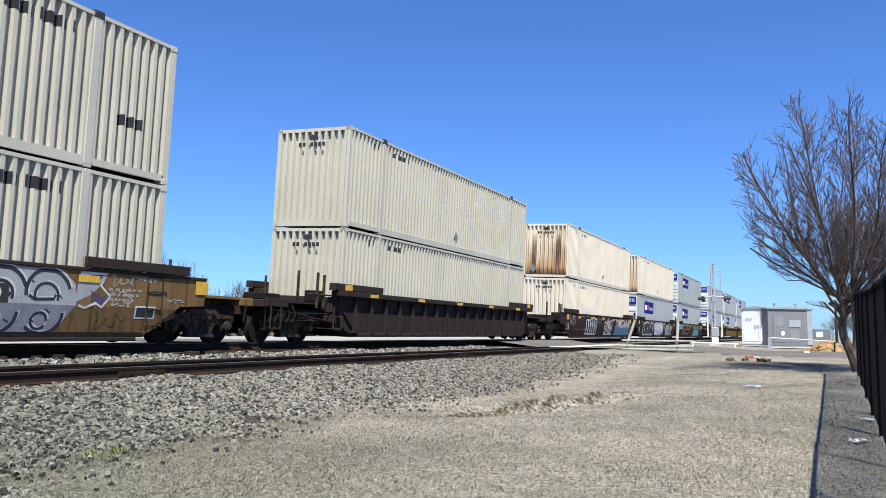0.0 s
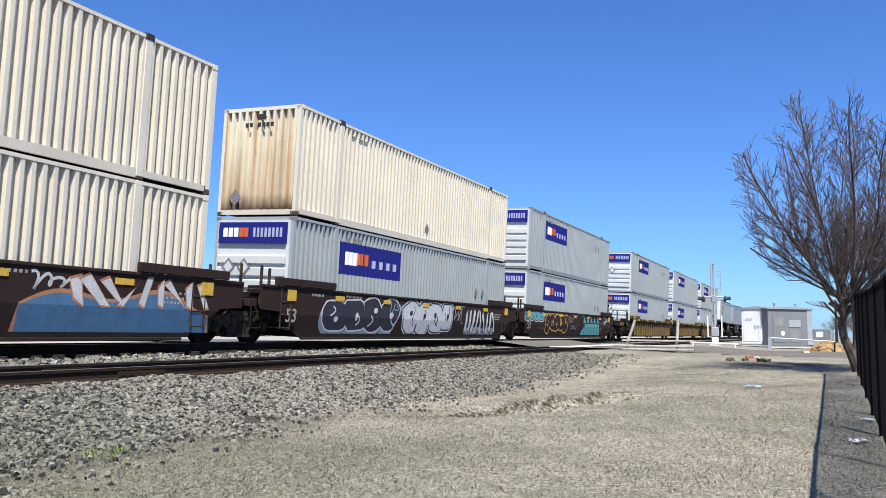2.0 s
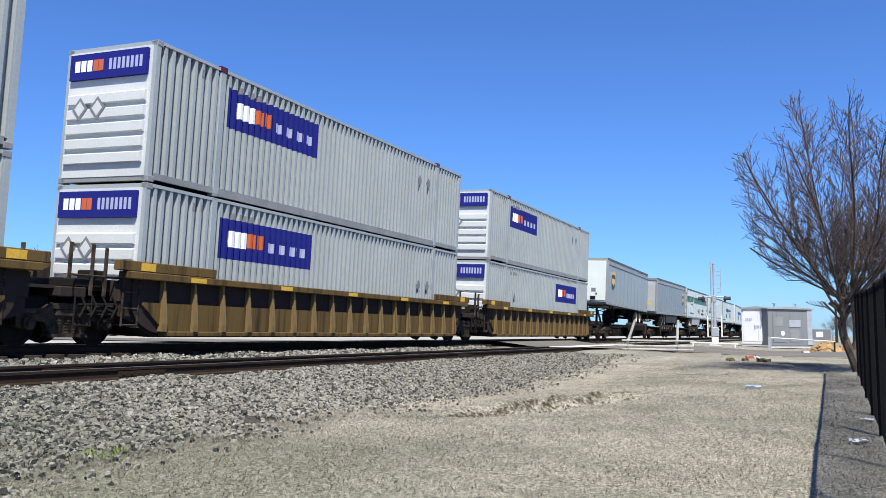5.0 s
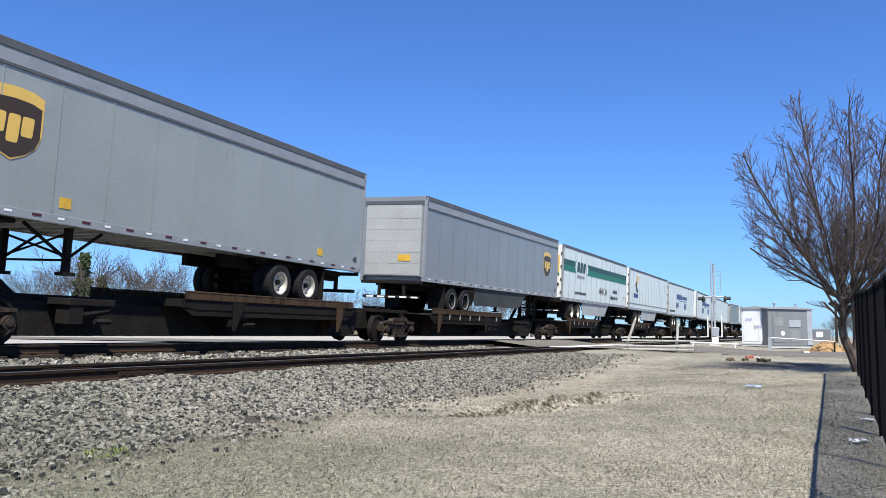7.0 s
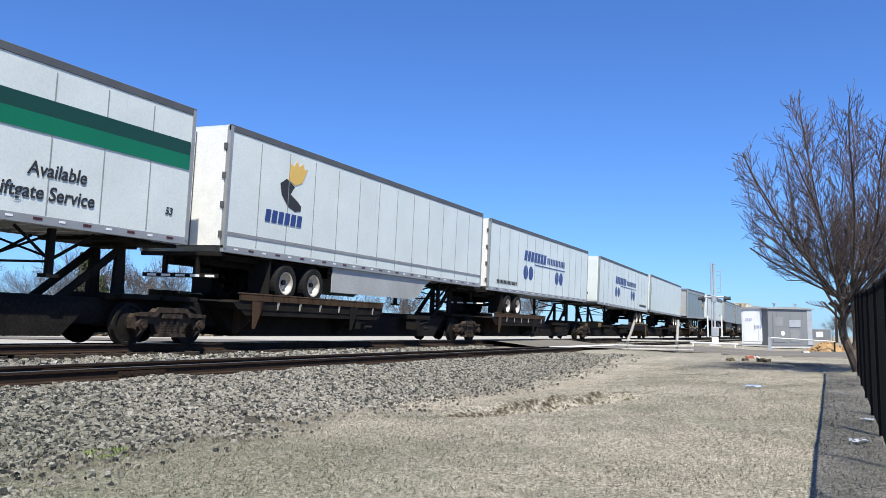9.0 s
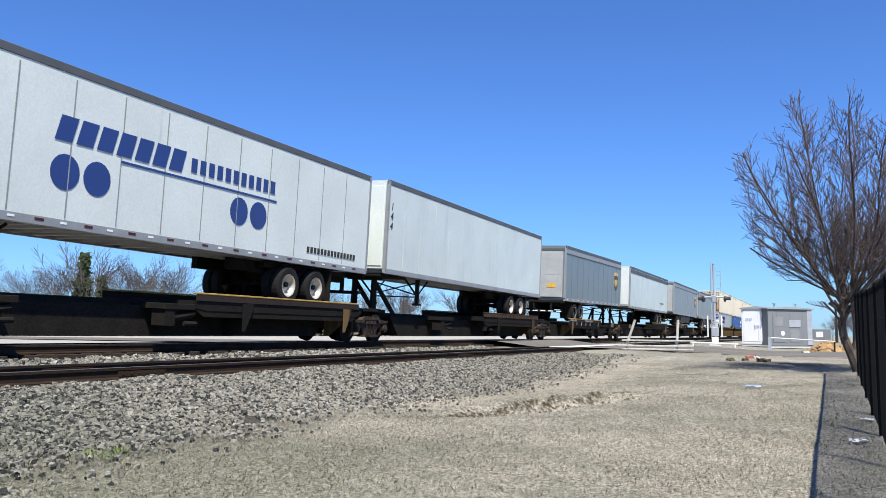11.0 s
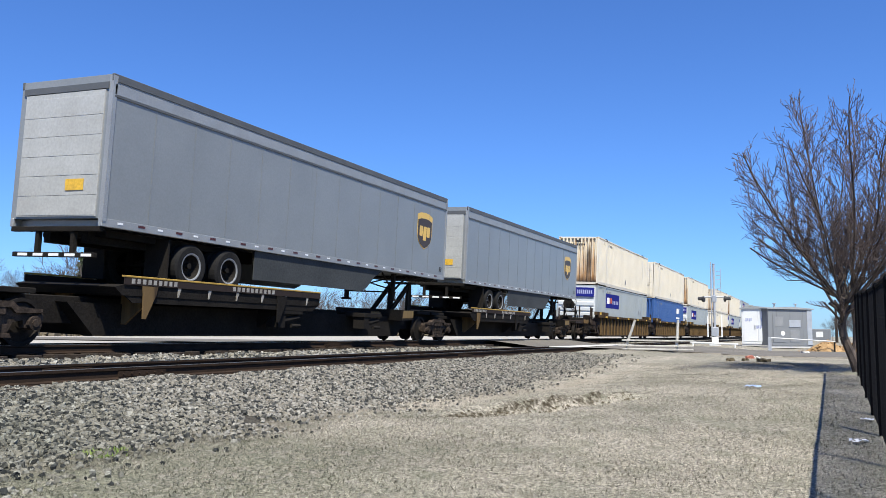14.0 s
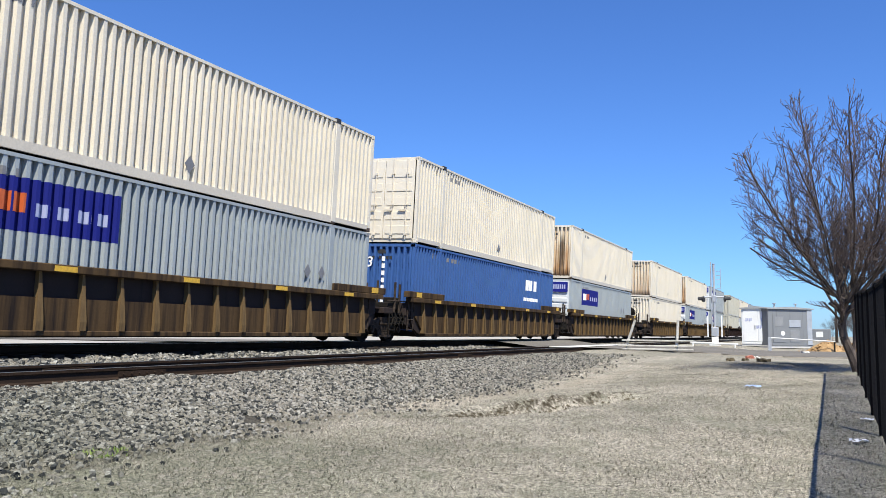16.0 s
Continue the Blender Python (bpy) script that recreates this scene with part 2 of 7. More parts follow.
M["white_box"] = streaked("white_container_paint", (0.528, 0.506, 0.418), (0.2376, 0.2288, 0.176), 0.45)
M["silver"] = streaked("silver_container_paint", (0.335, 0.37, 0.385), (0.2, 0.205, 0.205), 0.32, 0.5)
# end panels paler than the sides, their stronger sun put in the paint
M["silver_end"] = streaked("brightened_silver_end_paint", (0.60, 0.62, 0.625), (0.38, 0.38, 0.36), 0.3, 0.5)
M["box_blue"] = streaked("blue_container_paint", (0.03825, 0.1062, 0.306), (0.085, 0.102, 0.1445), 0.25)
M["rail_beam"] = streaked("container_beam_paint", (0.64, 0.58, 0.48), (0.34, 0.27, 0.19), 0.4)
M["beam_dark"] = surface("shadowed_beam_grey", (0.264, 0.272, 0.28), (0.176, 0.18, 0.184), 0.6, 0, 2, 30, 0.3, 0.1, 0.05)
M["logo_blue"] = surface("deep_blue_panel", (0.014, 0.020, 0.185), (0.02, 0.024, 0.165), 0.72, 0, 1, 20, 0.3, 0.06, 0)
M["logo_white"] = surface("white_lettering", (0.82, 0.82, 0.82), (0.74, 0.74, 0.74), 0.5, 0, 2, 20, 0.3, 0.05, 0)
M["logo_orange"] = surface("orange_lettering", (0.55, 0.11, 0.03), (0.45, 0.10, 0.03), 0.5, 0, 2, 20, 0.3, 0.05, 0)
M["sign_pale"] = surface("pale_lettering", (0.40, 0.43, 0.60), (0.30, 0.33, 0.5), 0.5, 0, 2, 20, 0.3, 0.05, 0)
M["logo_green"] = surface("green_stripe", (0.0, 0.155, 0.075), (0.0, 0.13, 0.065), 0.45, 0, 1, 20, 0.3, 0.05, 0)
M["logo_dark_green"] = surface("dark_green_stripe", (0.005, 0.05, 0.035), (0.005, 0.045, 0.03), 0.45, 0, 1, 20, 0.3, 0.05, 0)
M["logo_brown"] = surface("dark_brown_shield", (0.05, 0.03, 0.018), (0.04, 0.025, 0.016), 0.45, 0, 1, 20, 0.3, 0.05, 0)
M["logo_gold"] = surface("gold_shield", (0.72, 0.46, 0.10), (0.62, 0.40, 0.10), 0.45, 0, 1, 20, 0.3, 0.05, 0)
M["logo_navy"] = surface("navy_lettering", (0.02, 0.05, 0.20), (0.02, 0.045, 0.17), 0.45, 0, 1, 20, 0.3, 0.05, 0)
M["logo_black"] = surface("black_lettering", (0.02, 0.02, 0.022), (0.03, 0.03, 0.03), 0.6, 0, 1, 20, 0.3, 0.05, 0)
M["placard"] = surface("grey_placard", (0.20, 0.20, 0.21), (0.15, 0.15, 0.16), 0.5, 0, 3, 20, 0.3, 0.1, 0)
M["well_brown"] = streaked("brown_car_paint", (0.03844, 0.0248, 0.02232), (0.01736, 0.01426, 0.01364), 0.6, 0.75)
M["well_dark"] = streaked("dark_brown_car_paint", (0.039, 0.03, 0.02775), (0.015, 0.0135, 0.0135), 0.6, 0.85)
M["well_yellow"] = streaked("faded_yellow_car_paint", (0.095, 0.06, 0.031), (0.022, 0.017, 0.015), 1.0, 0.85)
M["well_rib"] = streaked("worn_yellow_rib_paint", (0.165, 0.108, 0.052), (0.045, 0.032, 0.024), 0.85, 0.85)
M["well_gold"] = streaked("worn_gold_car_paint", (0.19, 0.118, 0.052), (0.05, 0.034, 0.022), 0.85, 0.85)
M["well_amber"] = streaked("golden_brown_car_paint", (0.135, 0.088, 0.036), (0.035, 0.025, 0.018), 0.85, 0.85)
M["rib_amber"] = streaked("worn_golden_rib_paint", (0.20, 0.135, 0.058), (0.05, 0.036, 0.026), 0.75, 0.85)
M["skirt_dark"] = surface("dark_skirt_panel", (0.045, 0.05, 0.053), (0.065, 0.07, 0.073), 0.85, 0, 1, 20, 0.4, 0.15, 0.1)
M["trailer_worn"] = streaked("stained_white_trailer_skin", (0.62, 0.67, 0.64), (0.34, 0.375, 0.365), 0.55, 0.33, run=(1.1, 0.1))
M["seam"] = surface("grimy_seam_grey", (0.30, 0.32, 0.32), (0.20, 0.21, 0.21), 0.7, 0, 3, 30, 0.4, 0.1, 0)
M["flange_yellow"] = streaked("chipped_yellow_flange_paint", (0.40, 0.25, 0.05), (0.13, 0.085, 0.035), 0.7, 0.8)
M["deck_rust"] = streaked("rusty_deck_edge_paint", (0.075, 0.048, 0.03), (0.022, 0.017, 0.014), 0.9, 0.85)
M["spray_orange"] = surface("faded_orange_spray_paint", (0.42, 0.20, 0.10), (0.30, 0.14, 0.08), 0.7, 0, 3, 30, 0.4, 0.2, 0)
M["spray_sky"] = surface("blue_spray_paint", (0.07, 0.17, 0.30), (0.045, 0.11, 0.20), 0.7, 0, 3, 30, 0.4, 0.2, 0)
M["spray_grey"] = surface("grey_spray_paint", (0.27, 0.27, 0.29), (0.19, 0.19, 0.21), 0.7, 0, 3, 30, 0.4, 0.2, 0)
M["spray_pale"] = surface("pale_silver_spray_paint", (0.36, 0.37, 0.38), (0.25, 0.26, 0.27), 0.7, 0, 3, 30, 0.4, 0.2, 0)
M["spray_violet"] = surface("violet_spray_paint", (0.10, 0.075, 0.15), (0.07, 0.05, 0.11), 0.7, 0, 3, 30, 0.4, 0.2, 0)
M["stencil"] = surface("worn_white_stencil", (0.40, 0.38, 0.34), (0.16, 0.14, 0.12), 0.8, 0, 9, 40, 0.5, 0.2, 0)
M["yellow"] = surface("yellow_stripe", (0.70, 0.42, 0.04), (0.5, 0.30, 0.04), 0.6, 0, 3, 20, 0.4, 0.15, 0)
M["black_steel"] = surface("grimy_black_steel", (0.012, 0.011, 0.0105), (0.024, 0.021, 0.018), 0.85, 0, 2, 30, 0.4, 0.3, 0.3)
M["truck"] = surface("dusty_cast_steel", (0.08, 0.06, 0.047), (0.014, 0.012, 0.0105), 0.85, 0.0, 7, 40, 0.6, 0.3, 0.4)
M["wheel"] = surface("wheel_steel", (0.012, 0.011, 0.010), (0.03, 0.026, 0.023), 0.7, 0.1, 5, 40, 0.4, 0.2, 0.2)
M["tyre"] = surface("worn_tyre_rubber", (0.013, 0.013, 0.0135), (0.03, 0.029, 0.028), 0.85, 0, 3, 40, 0.4, 0.3, 0.3)
M["rim"] = surface("pale_wheel_rim", (0.62, 0.58, 0.50), (0.42, 0.38, 0.32), 0.5, 0.3, 4, 30, 0.4, 0.15, 0.1)
M["trailer_grey"] = streaked("grey_trailer_skin", (0.17, 0.1938, 0.2006), (0.1224, 0.1414, 0.1442), 0.4, 0.33)
M["trailer_mid"] = streaked("mid_grey_trailer_skin", (0.225, 0.24, 0.25), (0.165, 0.18, 0.185), 0.35, 0.33)
M["trailer_pale"] = streaked("pale_grey_trailer_skin", (0.29, 0.315, 0.31), (0.21, 0.23, 0.225), 0.35, 0.33)
M["trailer_white"] = streaked("white_trailer_skin", (0.68, 0.725, 0.69), (0.45, 0.49, 0.465), 0.38, 0.33)
M["trailer_alu"] = surface("brushed_rail_aluminium", (0.375, 0.3825, 0.3825), (0.285, 0.2925, 0.2925), 0.5, 0.4, 2, 40, 0.3, 0.1, 0.05)
M["trailer_dark"] = surface("dark_roof_rail", (0.07, 0.075, 0.08), (0.11, 0.115, 0.12), 0.6, 0.1, 2, 40, 0.3, 0.1, 0.05)
M["marker_red"] = surface("dark_red_reflector", (0.09, 0.018, 0.018), (0.05, 0.012, 0.013), 0.35, 0, 3, 20, 0.3, 0.05, 0)
M["skirt"] = surface("trailer_skirt_panel", (0.416, 0.424, 0.416), (0.304, 0.304, 0.288), 0.6, 0, 1, 20, 0.4, 0.1, 0.05)
M["bark"] = surface("grey_brown_bark", (0.14, 0.112, 0.095), (0.05, 0.04, 0.034), 0.95, 0, 4, 40, 0.4, 0.4, 0.6, stretch=(2, 2, 0.5))
M["twig"] = surface("brown_twigs", (0.135, 0.107, 0.1), (0.075, 0.059, 0.056), 0.9, 0, 1, 20, 0.4, 0.2, 0)
M["far_twig"] = surface("far_bare_twigs", (0.12, 0.105, 0.098), (0.08, 0.07, 0.066), 0.95, 0, 0.5, 5, 0.4, 0.2, 0)
M["evergreen"] = surface("dark_evergreen", (0.035, 0.05, 0.025), (0.06, 0.075, 0.035), 0.9, 0, 2, 10, 0.4, 0.3, 0)
M["brush"] = surface("dry_brush", (0.20, 0.165, 0.12), (0.12, 0.105, 0.075), 0.95, 0, 1, 10, 0.4, 0.3, 0)
M["fence"] = surface("black_vinyl_wire", (0.006, 0.006, 0.007), (0.01, 0.01, 0.011), 0.9, 0, 3, 30, 0.3, 0.1, 0)
M["shelter_grey"] = streaked("weathered_grey_shelter", (0.20, 0.21, 0.22), (0.11, 0.115, 0.12), 0.6, 0.6)
M["shelter_white"] = streaked("white_cabinet_paint", (0.80, 0.81, 0.80), (0.52, 0.52, 0.50), 0.3, 0.5)
M["roof_grey"] = surface("grey_roof_sheet", (0.36, 0.37, 0.37), (0.28, 0.29, 0.29), 0.6, 0.2, 2, 20, 0.4, 0.1, 0.1)
M["white_paint"] = surface("white_enamel", (0.80, 0.80, 0.78), (0.66, 0.66, 0.64), 0.5, 0, 3, 30, 0.4, 0.1, 0.1)
M["old_white"] = surface("weathered_white_timber_paint", (0.60, 0.585, 0.54), (0.33, 0.31, 0.27), 0.8, 0, 5, 40, 0.5, 0.2, 0.2)
M["galv"] = surface("galvanised_steel", (0.55, 0.56, 0.57), (0.42, 0.43, 0.44), 0.45, 0.5, 3, 30, 0.4, 0.1, 0.1)
M["lens"] = surface("dark_red_lens", (0.10, 0.012, 0.012), (0.07, 0.01, 0.01), 0.2, 0, 3, 30, 0.4, 0.05, 0)
M["red"] = surface("faded_red_plastic", (0.36, 0.13, 0.09), (0.26, 0.09, 0.06), 0.7, 0, 3, 30, 0.4, 0.1, 0)
M["litter"] = surface("white_litter", (0.78, 0.79, 0.82), (0.65, 0.66, 0.70), 0.6, 0, 12, 60, 0.4, 0.1, 0.2)
M["litter_blue"] = surface("pale_blue_litter", (0.42, 0.55, 0.80), (0.35, 0.45, 0.70), 0.6, 0, 12, 60, 0.4, 0.1, 0.2)
M["green_weed"] = surface("green_weed", (0.10, 0.17, 0.035), (0.16, 0.2, 0.06), 0.9, 0, 4, 30, 0.4, 0.3, 0, random_amount=0.3, island=True)
M["teal"] = surface("teal_spray_paint", (0.10, 0.34, 0.34), (0.07, 0.27, 0.28), 0.6, 0, 2, 20, 0.4, 0.1, 0)
M["spray_white"] = surface("white_spray_paint", (0.58, 0.58, 0.58), (0.42, 0.42, 0.43), 0.7, 0, 3, 30, 0.4, 0.2, 0)
M["spray_dark"] = surface("dark_spray_paint", (0.03, 0.03, 0.045), (0.05, 0.05, 0.06), 0.7, 0, 3, 30, 0.4, 0.2, 0)
M["spray_blue"] = surface("grey_blue_spray_paint", (0.22, 0.27, 0.33), (0.16, 0.20, 0.25), 0.7, 0, 3, 30, 0.4, 0.2, 0)


# ---- mesh helpers ----
def box(bm, x0, x1, y0, y1, z0, z1, bevel=0.0):
    r = bmesh.ops.create_cube(bm, size=1.0)
    vs = r["verts"]
    for v in vs:
        v.co = Vector(((x0 + x1) / 2 + v.co.x * (x1 - x0), (y0 + y1) / 2 + v.co.y * (y1 - y0), (z0 + z1) / 2 + v.co.z * (z1 - z0)))
    if bevel:
        es = list({e for v in vs for e in v.link_edges})
        bmesh.ops.bevel(bm, geom=es, offset=bevel, segments=1, affect="EDGES", profile=0.5)
    return bm


def tube(bm, p0, p1, r0, r1=None, n=8, cap=True):
    """A tapered round bar from p0 to p1."""
    p0, p1 = Vector(p0), Vector(p1)
    r1 = r0 if r1 is None else r1
    d = (p1 - p0).normalized()
    a = d.orthogonal().normalized()
    b = d.cross(a)
    ring = []
    for p, r in ((p0, r0), (p1, r1)):
        ring.append([bm.verts.new(p + (a * math.cos(2 * math.pi * k / n) + b * math.sin(2 * math.pi * k / n)) * r) for k in range(n)])
    for k in range(n):
        bm.faces.new((ring[0][k], ring[0][(k + 1) % n], ring[1][(k + 1) % n], ring[1][k]))
    if cap and n > 2:
        bm.faces.new(ring[0][::-1])
        bm.faces.new(ring[1])
    return bm


def prism(bm, outline, axis, c0, c1):
    """Extrudes a 2D outline along an axis ('x': outline is y,z; 'y': x,z; 'z': x,y)."""
    def at(u, v, c):
        return {"x": (c, u, v), "y": (u, c, v), "z": (u, v, c)}[axis]
    lo = [bm.verts.new(at(u, v, c0)) for u, v in outline]
    hi = [bm.verts.new(at(u, v, c1)) for u, v in outline]
    k = len(outline)
    bm.faces.new(lo[::-1])
    bm.faces.new(hi)
    for i in range(k):
        bm.faces.new((lo[i], lo[(i + 1) % k], hi[(i + 1) % k], hi[i]))
    return bm


def lathe(bm, profile, centre, axis_y=True, n=20):
    """Turns (radius, offset) pairs round an axis along y through centre."""
    c = Vector(centre)
    rings = []
    for r, o in profile:
        rings.append([bm.verts.new(c + Vector((r * math.cos(2 * math.pi * k / n), o, r * math.sin(2 * math.pi * k / n)))) for k in range(n)])
    for a, b in zip(rings, rings[1:]):
        for k in range(n):
            bm.faces.new((a[k], a[(k + 1) % n], b[(k + 1) % n], b[k]))
    return bm


def mesh_of(bm, name, material):
    bmesh.ops.recalc_face_normals(bm, faces=bm.faces)
    me = bpy.data.meshes.new(name)
    bm.to_mesh(me)
    bm.free()
    me.materials.append(material)
    return me


def part(name, bm, material, parent=None, label=""):
    """Links a bmesh as one mesh object, under a thing or a part."""
    ob = new(name, mesh_of(bm, name, material))
    ob.parent = parent
    if label:
        ob["label"] = label
    return ob


def shared(name, me, parent=None, m=None, label=""):
    ob = new(name, me)
    ob.parent = parent
    if m is not None:
        ob.matrix_basis = m
    if label:
        ob["label"] = label
    return ob


def smooth(a, b, x):
    t = min(1.0, max(0.0, (x - a) / (b - a)))
    return t * t * (3 - 2 * t)


# ---- ground, road and railway ----
YC, YN = 14.1, 9.8           # centre lines of the far and the near track
NEAR_TOP = -0.24             # rail tops of the near track
GAUGE = 0.755


def ground_z(x, y):
    """Height of the natural ground."""
    verge = -1.27 + 0.03 * min(max(x, -20.0), 25.0)
    foot = -0.91 + 0.60 * smooth(17, 36, x)
    w = smooth(1.5, 6.5, y)
    z = verge * (1 - w) + foot * w
    k = smooth(8.0, 12.0, y)
    z = z * (1 - k) + -0.62 * k
    k = smooth(16.0, 19.0, y)
    z = z * (1 - k) + -0.34 * k
    if 0 < x < 45 and -6 < y < 8:
        z += 0.045 * noise.noise((x * 0.45, y * 0.45, 0)) + 0.02 * noise.noise((x * 1.7, y * 1.7, 3))
        # washed-out hollow in the grass
        c = y - 4.0 + 0.44 * (x - 13.1) + 0.12 * noise.noise((x * 1.3, 4, 4))
        z -= 0.21 * math.exp(-((x - 13.2) / 2.1) ** 4 - (c / 0.19) ** 2) * (0.75 + 0.5 * noise.noise((x * 2.5, 7, 1)))
        z += 0.19 * math.exp(-((x - 13.6) / 2.1) ** 4 - ((c - 0.33) / 0.18) ** 2) * (0.75 + 0.6 * noise.noise((x * 2.1, 2, 8)))
    return z


def lines(*runs):
    out = []
    for a, b, step in runs:
        k = max(1, round((b - a) / step))
        out += [a + (b - a) * i / k for i in range(k)]
    return out + [runs[-1][1]]


def sheet(xs, ys, height, name, material):
    verts = [(x, y, height(x, y)) for x in xs for y in ys]
    n = len(ys)
    faces = [(i * n + j, (i + 1) * n + j, (i + 1) * n + j + 1, i * n + j + 1) for i in range(len(xs) - 1) for j in range(n - 1)]
    me = bpy.data.meshes.new(name)
    me.from_pydata(verts, [], faces)
    me.polygons.foreach_set("use_smooth", [True] * len(me.polygons))
    me.materials.append(material)
    return new(name, me)


gx = lines((-3000, -300, 300), (-300, -20, 28), (-20, 2, 1), (2, 10.5, 0.25), (10.5, 16, 0.07), (16, 28, 0.25), (28, 60, 0.8), (60, 200, 10), (200, 4000, 380))
gy = lines((-3000, -300, 300), (-300, -20, 28), (-20, -6, 1), (-6, 2.4, 0.25), (2.4, 5.6, 0.06), (5.6, 8.5, 0.25), (8.5, 24, 0.8), (24, 200, 12), (200, 4000, 380))
ground = tagged(sheet(gx, gy, ground_z, "ground", M["grass"]), "dry straw-coloured winter grass verge beside the railway", "ground", kind="structure")


def bed_z(x, y):
    """Top of the ballast under both tracks."""
    g = ground_z(x, min(y, 6.8))
    pts = ((5.6, g - 0.25), (6.7, g - 0.02), (8.45, NEAR_TOP - 0.20), (11.2, NEAR_TOP - 0.22), (12.3, -0.26), (16.3, -0.26), (18.5, -0.5))
    for (ya, za), (yb, zb) in zip(pts, pts[1:]):
        if y <= yb:
            z = za + (zb - za) * (y - ya) / (yb - ya)
            break
    else:
        z = -0.5
    if x < 60:
        z += 0.05 * noise.noise((x * 0.8, y * 0.8, 9)) + 0.025 * noise.noise((x * 4, y * 4, 5))
    return z


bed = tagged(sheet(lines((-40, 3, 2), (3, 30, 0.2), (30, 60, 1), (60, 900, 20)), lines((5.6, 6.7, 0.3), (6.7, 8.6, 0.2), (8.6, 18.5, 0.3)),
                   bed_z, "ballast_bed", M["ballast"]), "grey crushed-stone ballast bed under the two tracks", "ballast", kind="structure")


def scatter(name, places, sizes, template, faces, material, parent=None, flat=0.7, seed=1, jitter=0.35):
    """Many small pieces, each a jittered and turned copy of a template, joined in one mesh."""
    rng = np.random.default_rng(seed)
    places = np.asarray(places, float)
    n, k = len(places), len(template)
    t = np.asarray(template, float)[None] * (1 + jitter * (rng.random((n, k, 3)) - 0.5))
    t[:, :, 2] *= flat
    a, b = rng.random(n) * 6.283, (rng.random(n) - 0.5) * 1.2
    ca, sa, cb, sb = np.cos(a)[:, None], np.sin(a)[:, None], np.cos(b)[:, None], np.sin(b)[:, None]
    x, y, z = t[:, :, 0], t[:, :, 1], t[:, :, 2]
    y, z = y * cb - z * sb, y * sb + z * cb
    x, y = x * ca - y * sa, x * sa + y * ca
    v = np.stack([x, y, z], 2) * np.asarray(sizes)[:, None, None] + places[:, None]
    f = (np.asarray(faces)[None] + (np.arange(n) * k)[:, None, None]).reshape(-1, len(faces[0]))
    me = bpy.data.meshes.new(name)
    me.from_pydata(v.reshape(-1, 3).tolist(), [], f.tolist())
    me.materials.append(material)
    ob = new(name, me)
    ob.parent = parent
    return tagged(ob, kind="stuff")


ROCK = [(-.5, -.4, -.4), (.5, -.5, -.35), (.45, .5, -.4), (-.5, .45, -.4), (-.38, -.36, .42), (.4, -.3, .5), (.3, .42, .4), (-.42, .35, .5)]
ROCK_F = [(0, 3, 2, 1), (4, 5, 6, 7), (0, 1, 5, 4), (1, 2, 6, 5), (2, 3, 7, 6), (3, 0, 4, 7)]
rs = random.Random(3)
spots, dims = [], []
for i in range(125000):
    x = 3.0 + 27 * rs.random() ** 1.15
    edge = 6.75 + 0.45 * noise.noise((x * 0.6, 0, 2)) + 0.25 * noise.noise((x * 2.3, 1, 2)) - 0.35 * (1 - smooth(4, 8, x))
    y = edge - 1.3 + 3.55 * rs.random()
    if y < edge and rs.random() > 0.55 * math.exp(-(edge - y) * 2.6) * (0.5 + noise.noise((x * 1.4, y * 1.4, 6))):
        continue
    if y > 8.72 and x > 29:
        continue
    if x > 22 and rs.random() < (x - 22) / 12 and y < 7.9:
        continue
    d = 0.027 + 0.028 * rs.random() ** 1.5
    spots.append((x, y, max(bed_z(x, y), ground_z(x, y) if y < 7 else -9) + d * (0.1 + 0.55 * rs.random()))), dims.append(d)
for i in range(14000):
    x = 4.0 + 27 * rs.random() ** 1.2
    y = rs.choice((9.15 + 1.3 * rs.random(), 10.7 + 1.7 * rs.random(), 10.7 + 1.7 * rs.random()))
    d = 0.05 + 0.045 * rs.random()
    spots.append((x, y, bed_z(x, y) + d * 0.2)), dims.append(d)
stones = tagged(scatter("ballast_stones", spots, dims, ROCK, ROCK_F, M["stone"], flat=0.85, jitter=0.95), "loose angular grey ballast stones on the track shoulder", "ballast")

# dry grass blades lying over the verge
rs = random.Random(5)
spots, dims = [], []
for i in range(300000):
    x = 2.0 + 23 * rs.random() ** 1.55 + 2.0 * rs.random()
    y = -4 + 11.2 * rs.random()
    if y > 6.9 or noise.noise((x * 0.9, y * 0.9, 7)) < -0.45 * rs.random() - 0.12:
        continue
    if math.atan2(y, x) > 1.0 or math.atan2(y, x) < -0.12:
        continue
    scar = abs(y - 4.0 + 0.44 * (x - 13.1) + 0.12 * noise.noise((x * 1.3, 4, 4)) - 0.04)
    if abs(x - 13.3) < 2.3 and scar < 0.16 + 0.1 * noise.noise((x * 3, y * 3, 1)) and rs.random() < 0.85:
        continue
    if y > 5.9 and rs.random() < 0.7 * (y - 5.9):
        continue
    spots.append((x, y, ground_z(x, y) + 0.006)), dims.append(0.018 + 0.03 * rs.random())
for i in range(190000):
    x = 2.2 + 7.5 * rs.random() ** 1.2 + 1.5 * rs.random()
    y = -1.2 + 7.9 * rs.random()
    if math.atan2(y, x) > 0.98 or math.atan2(y, x) < -0.1 or (y > 5.9 and rs.random() < y - 5.9):
        continue
    spots.append((x, y, ground_z(x, y) + 0.004)), dims.append(0.010 + 0.018 * rs.random())
BLADE = [(-.13, -.5, 0), (.13, -.5, 0), (0, .55, .5)]
blades = tagged(scatter("grass_blades", spots, dims, BLADE, [(0, 1, 2)], M["blade"], flat=1.0, seed=6), "short matted blades of dry pale grass", "grass")


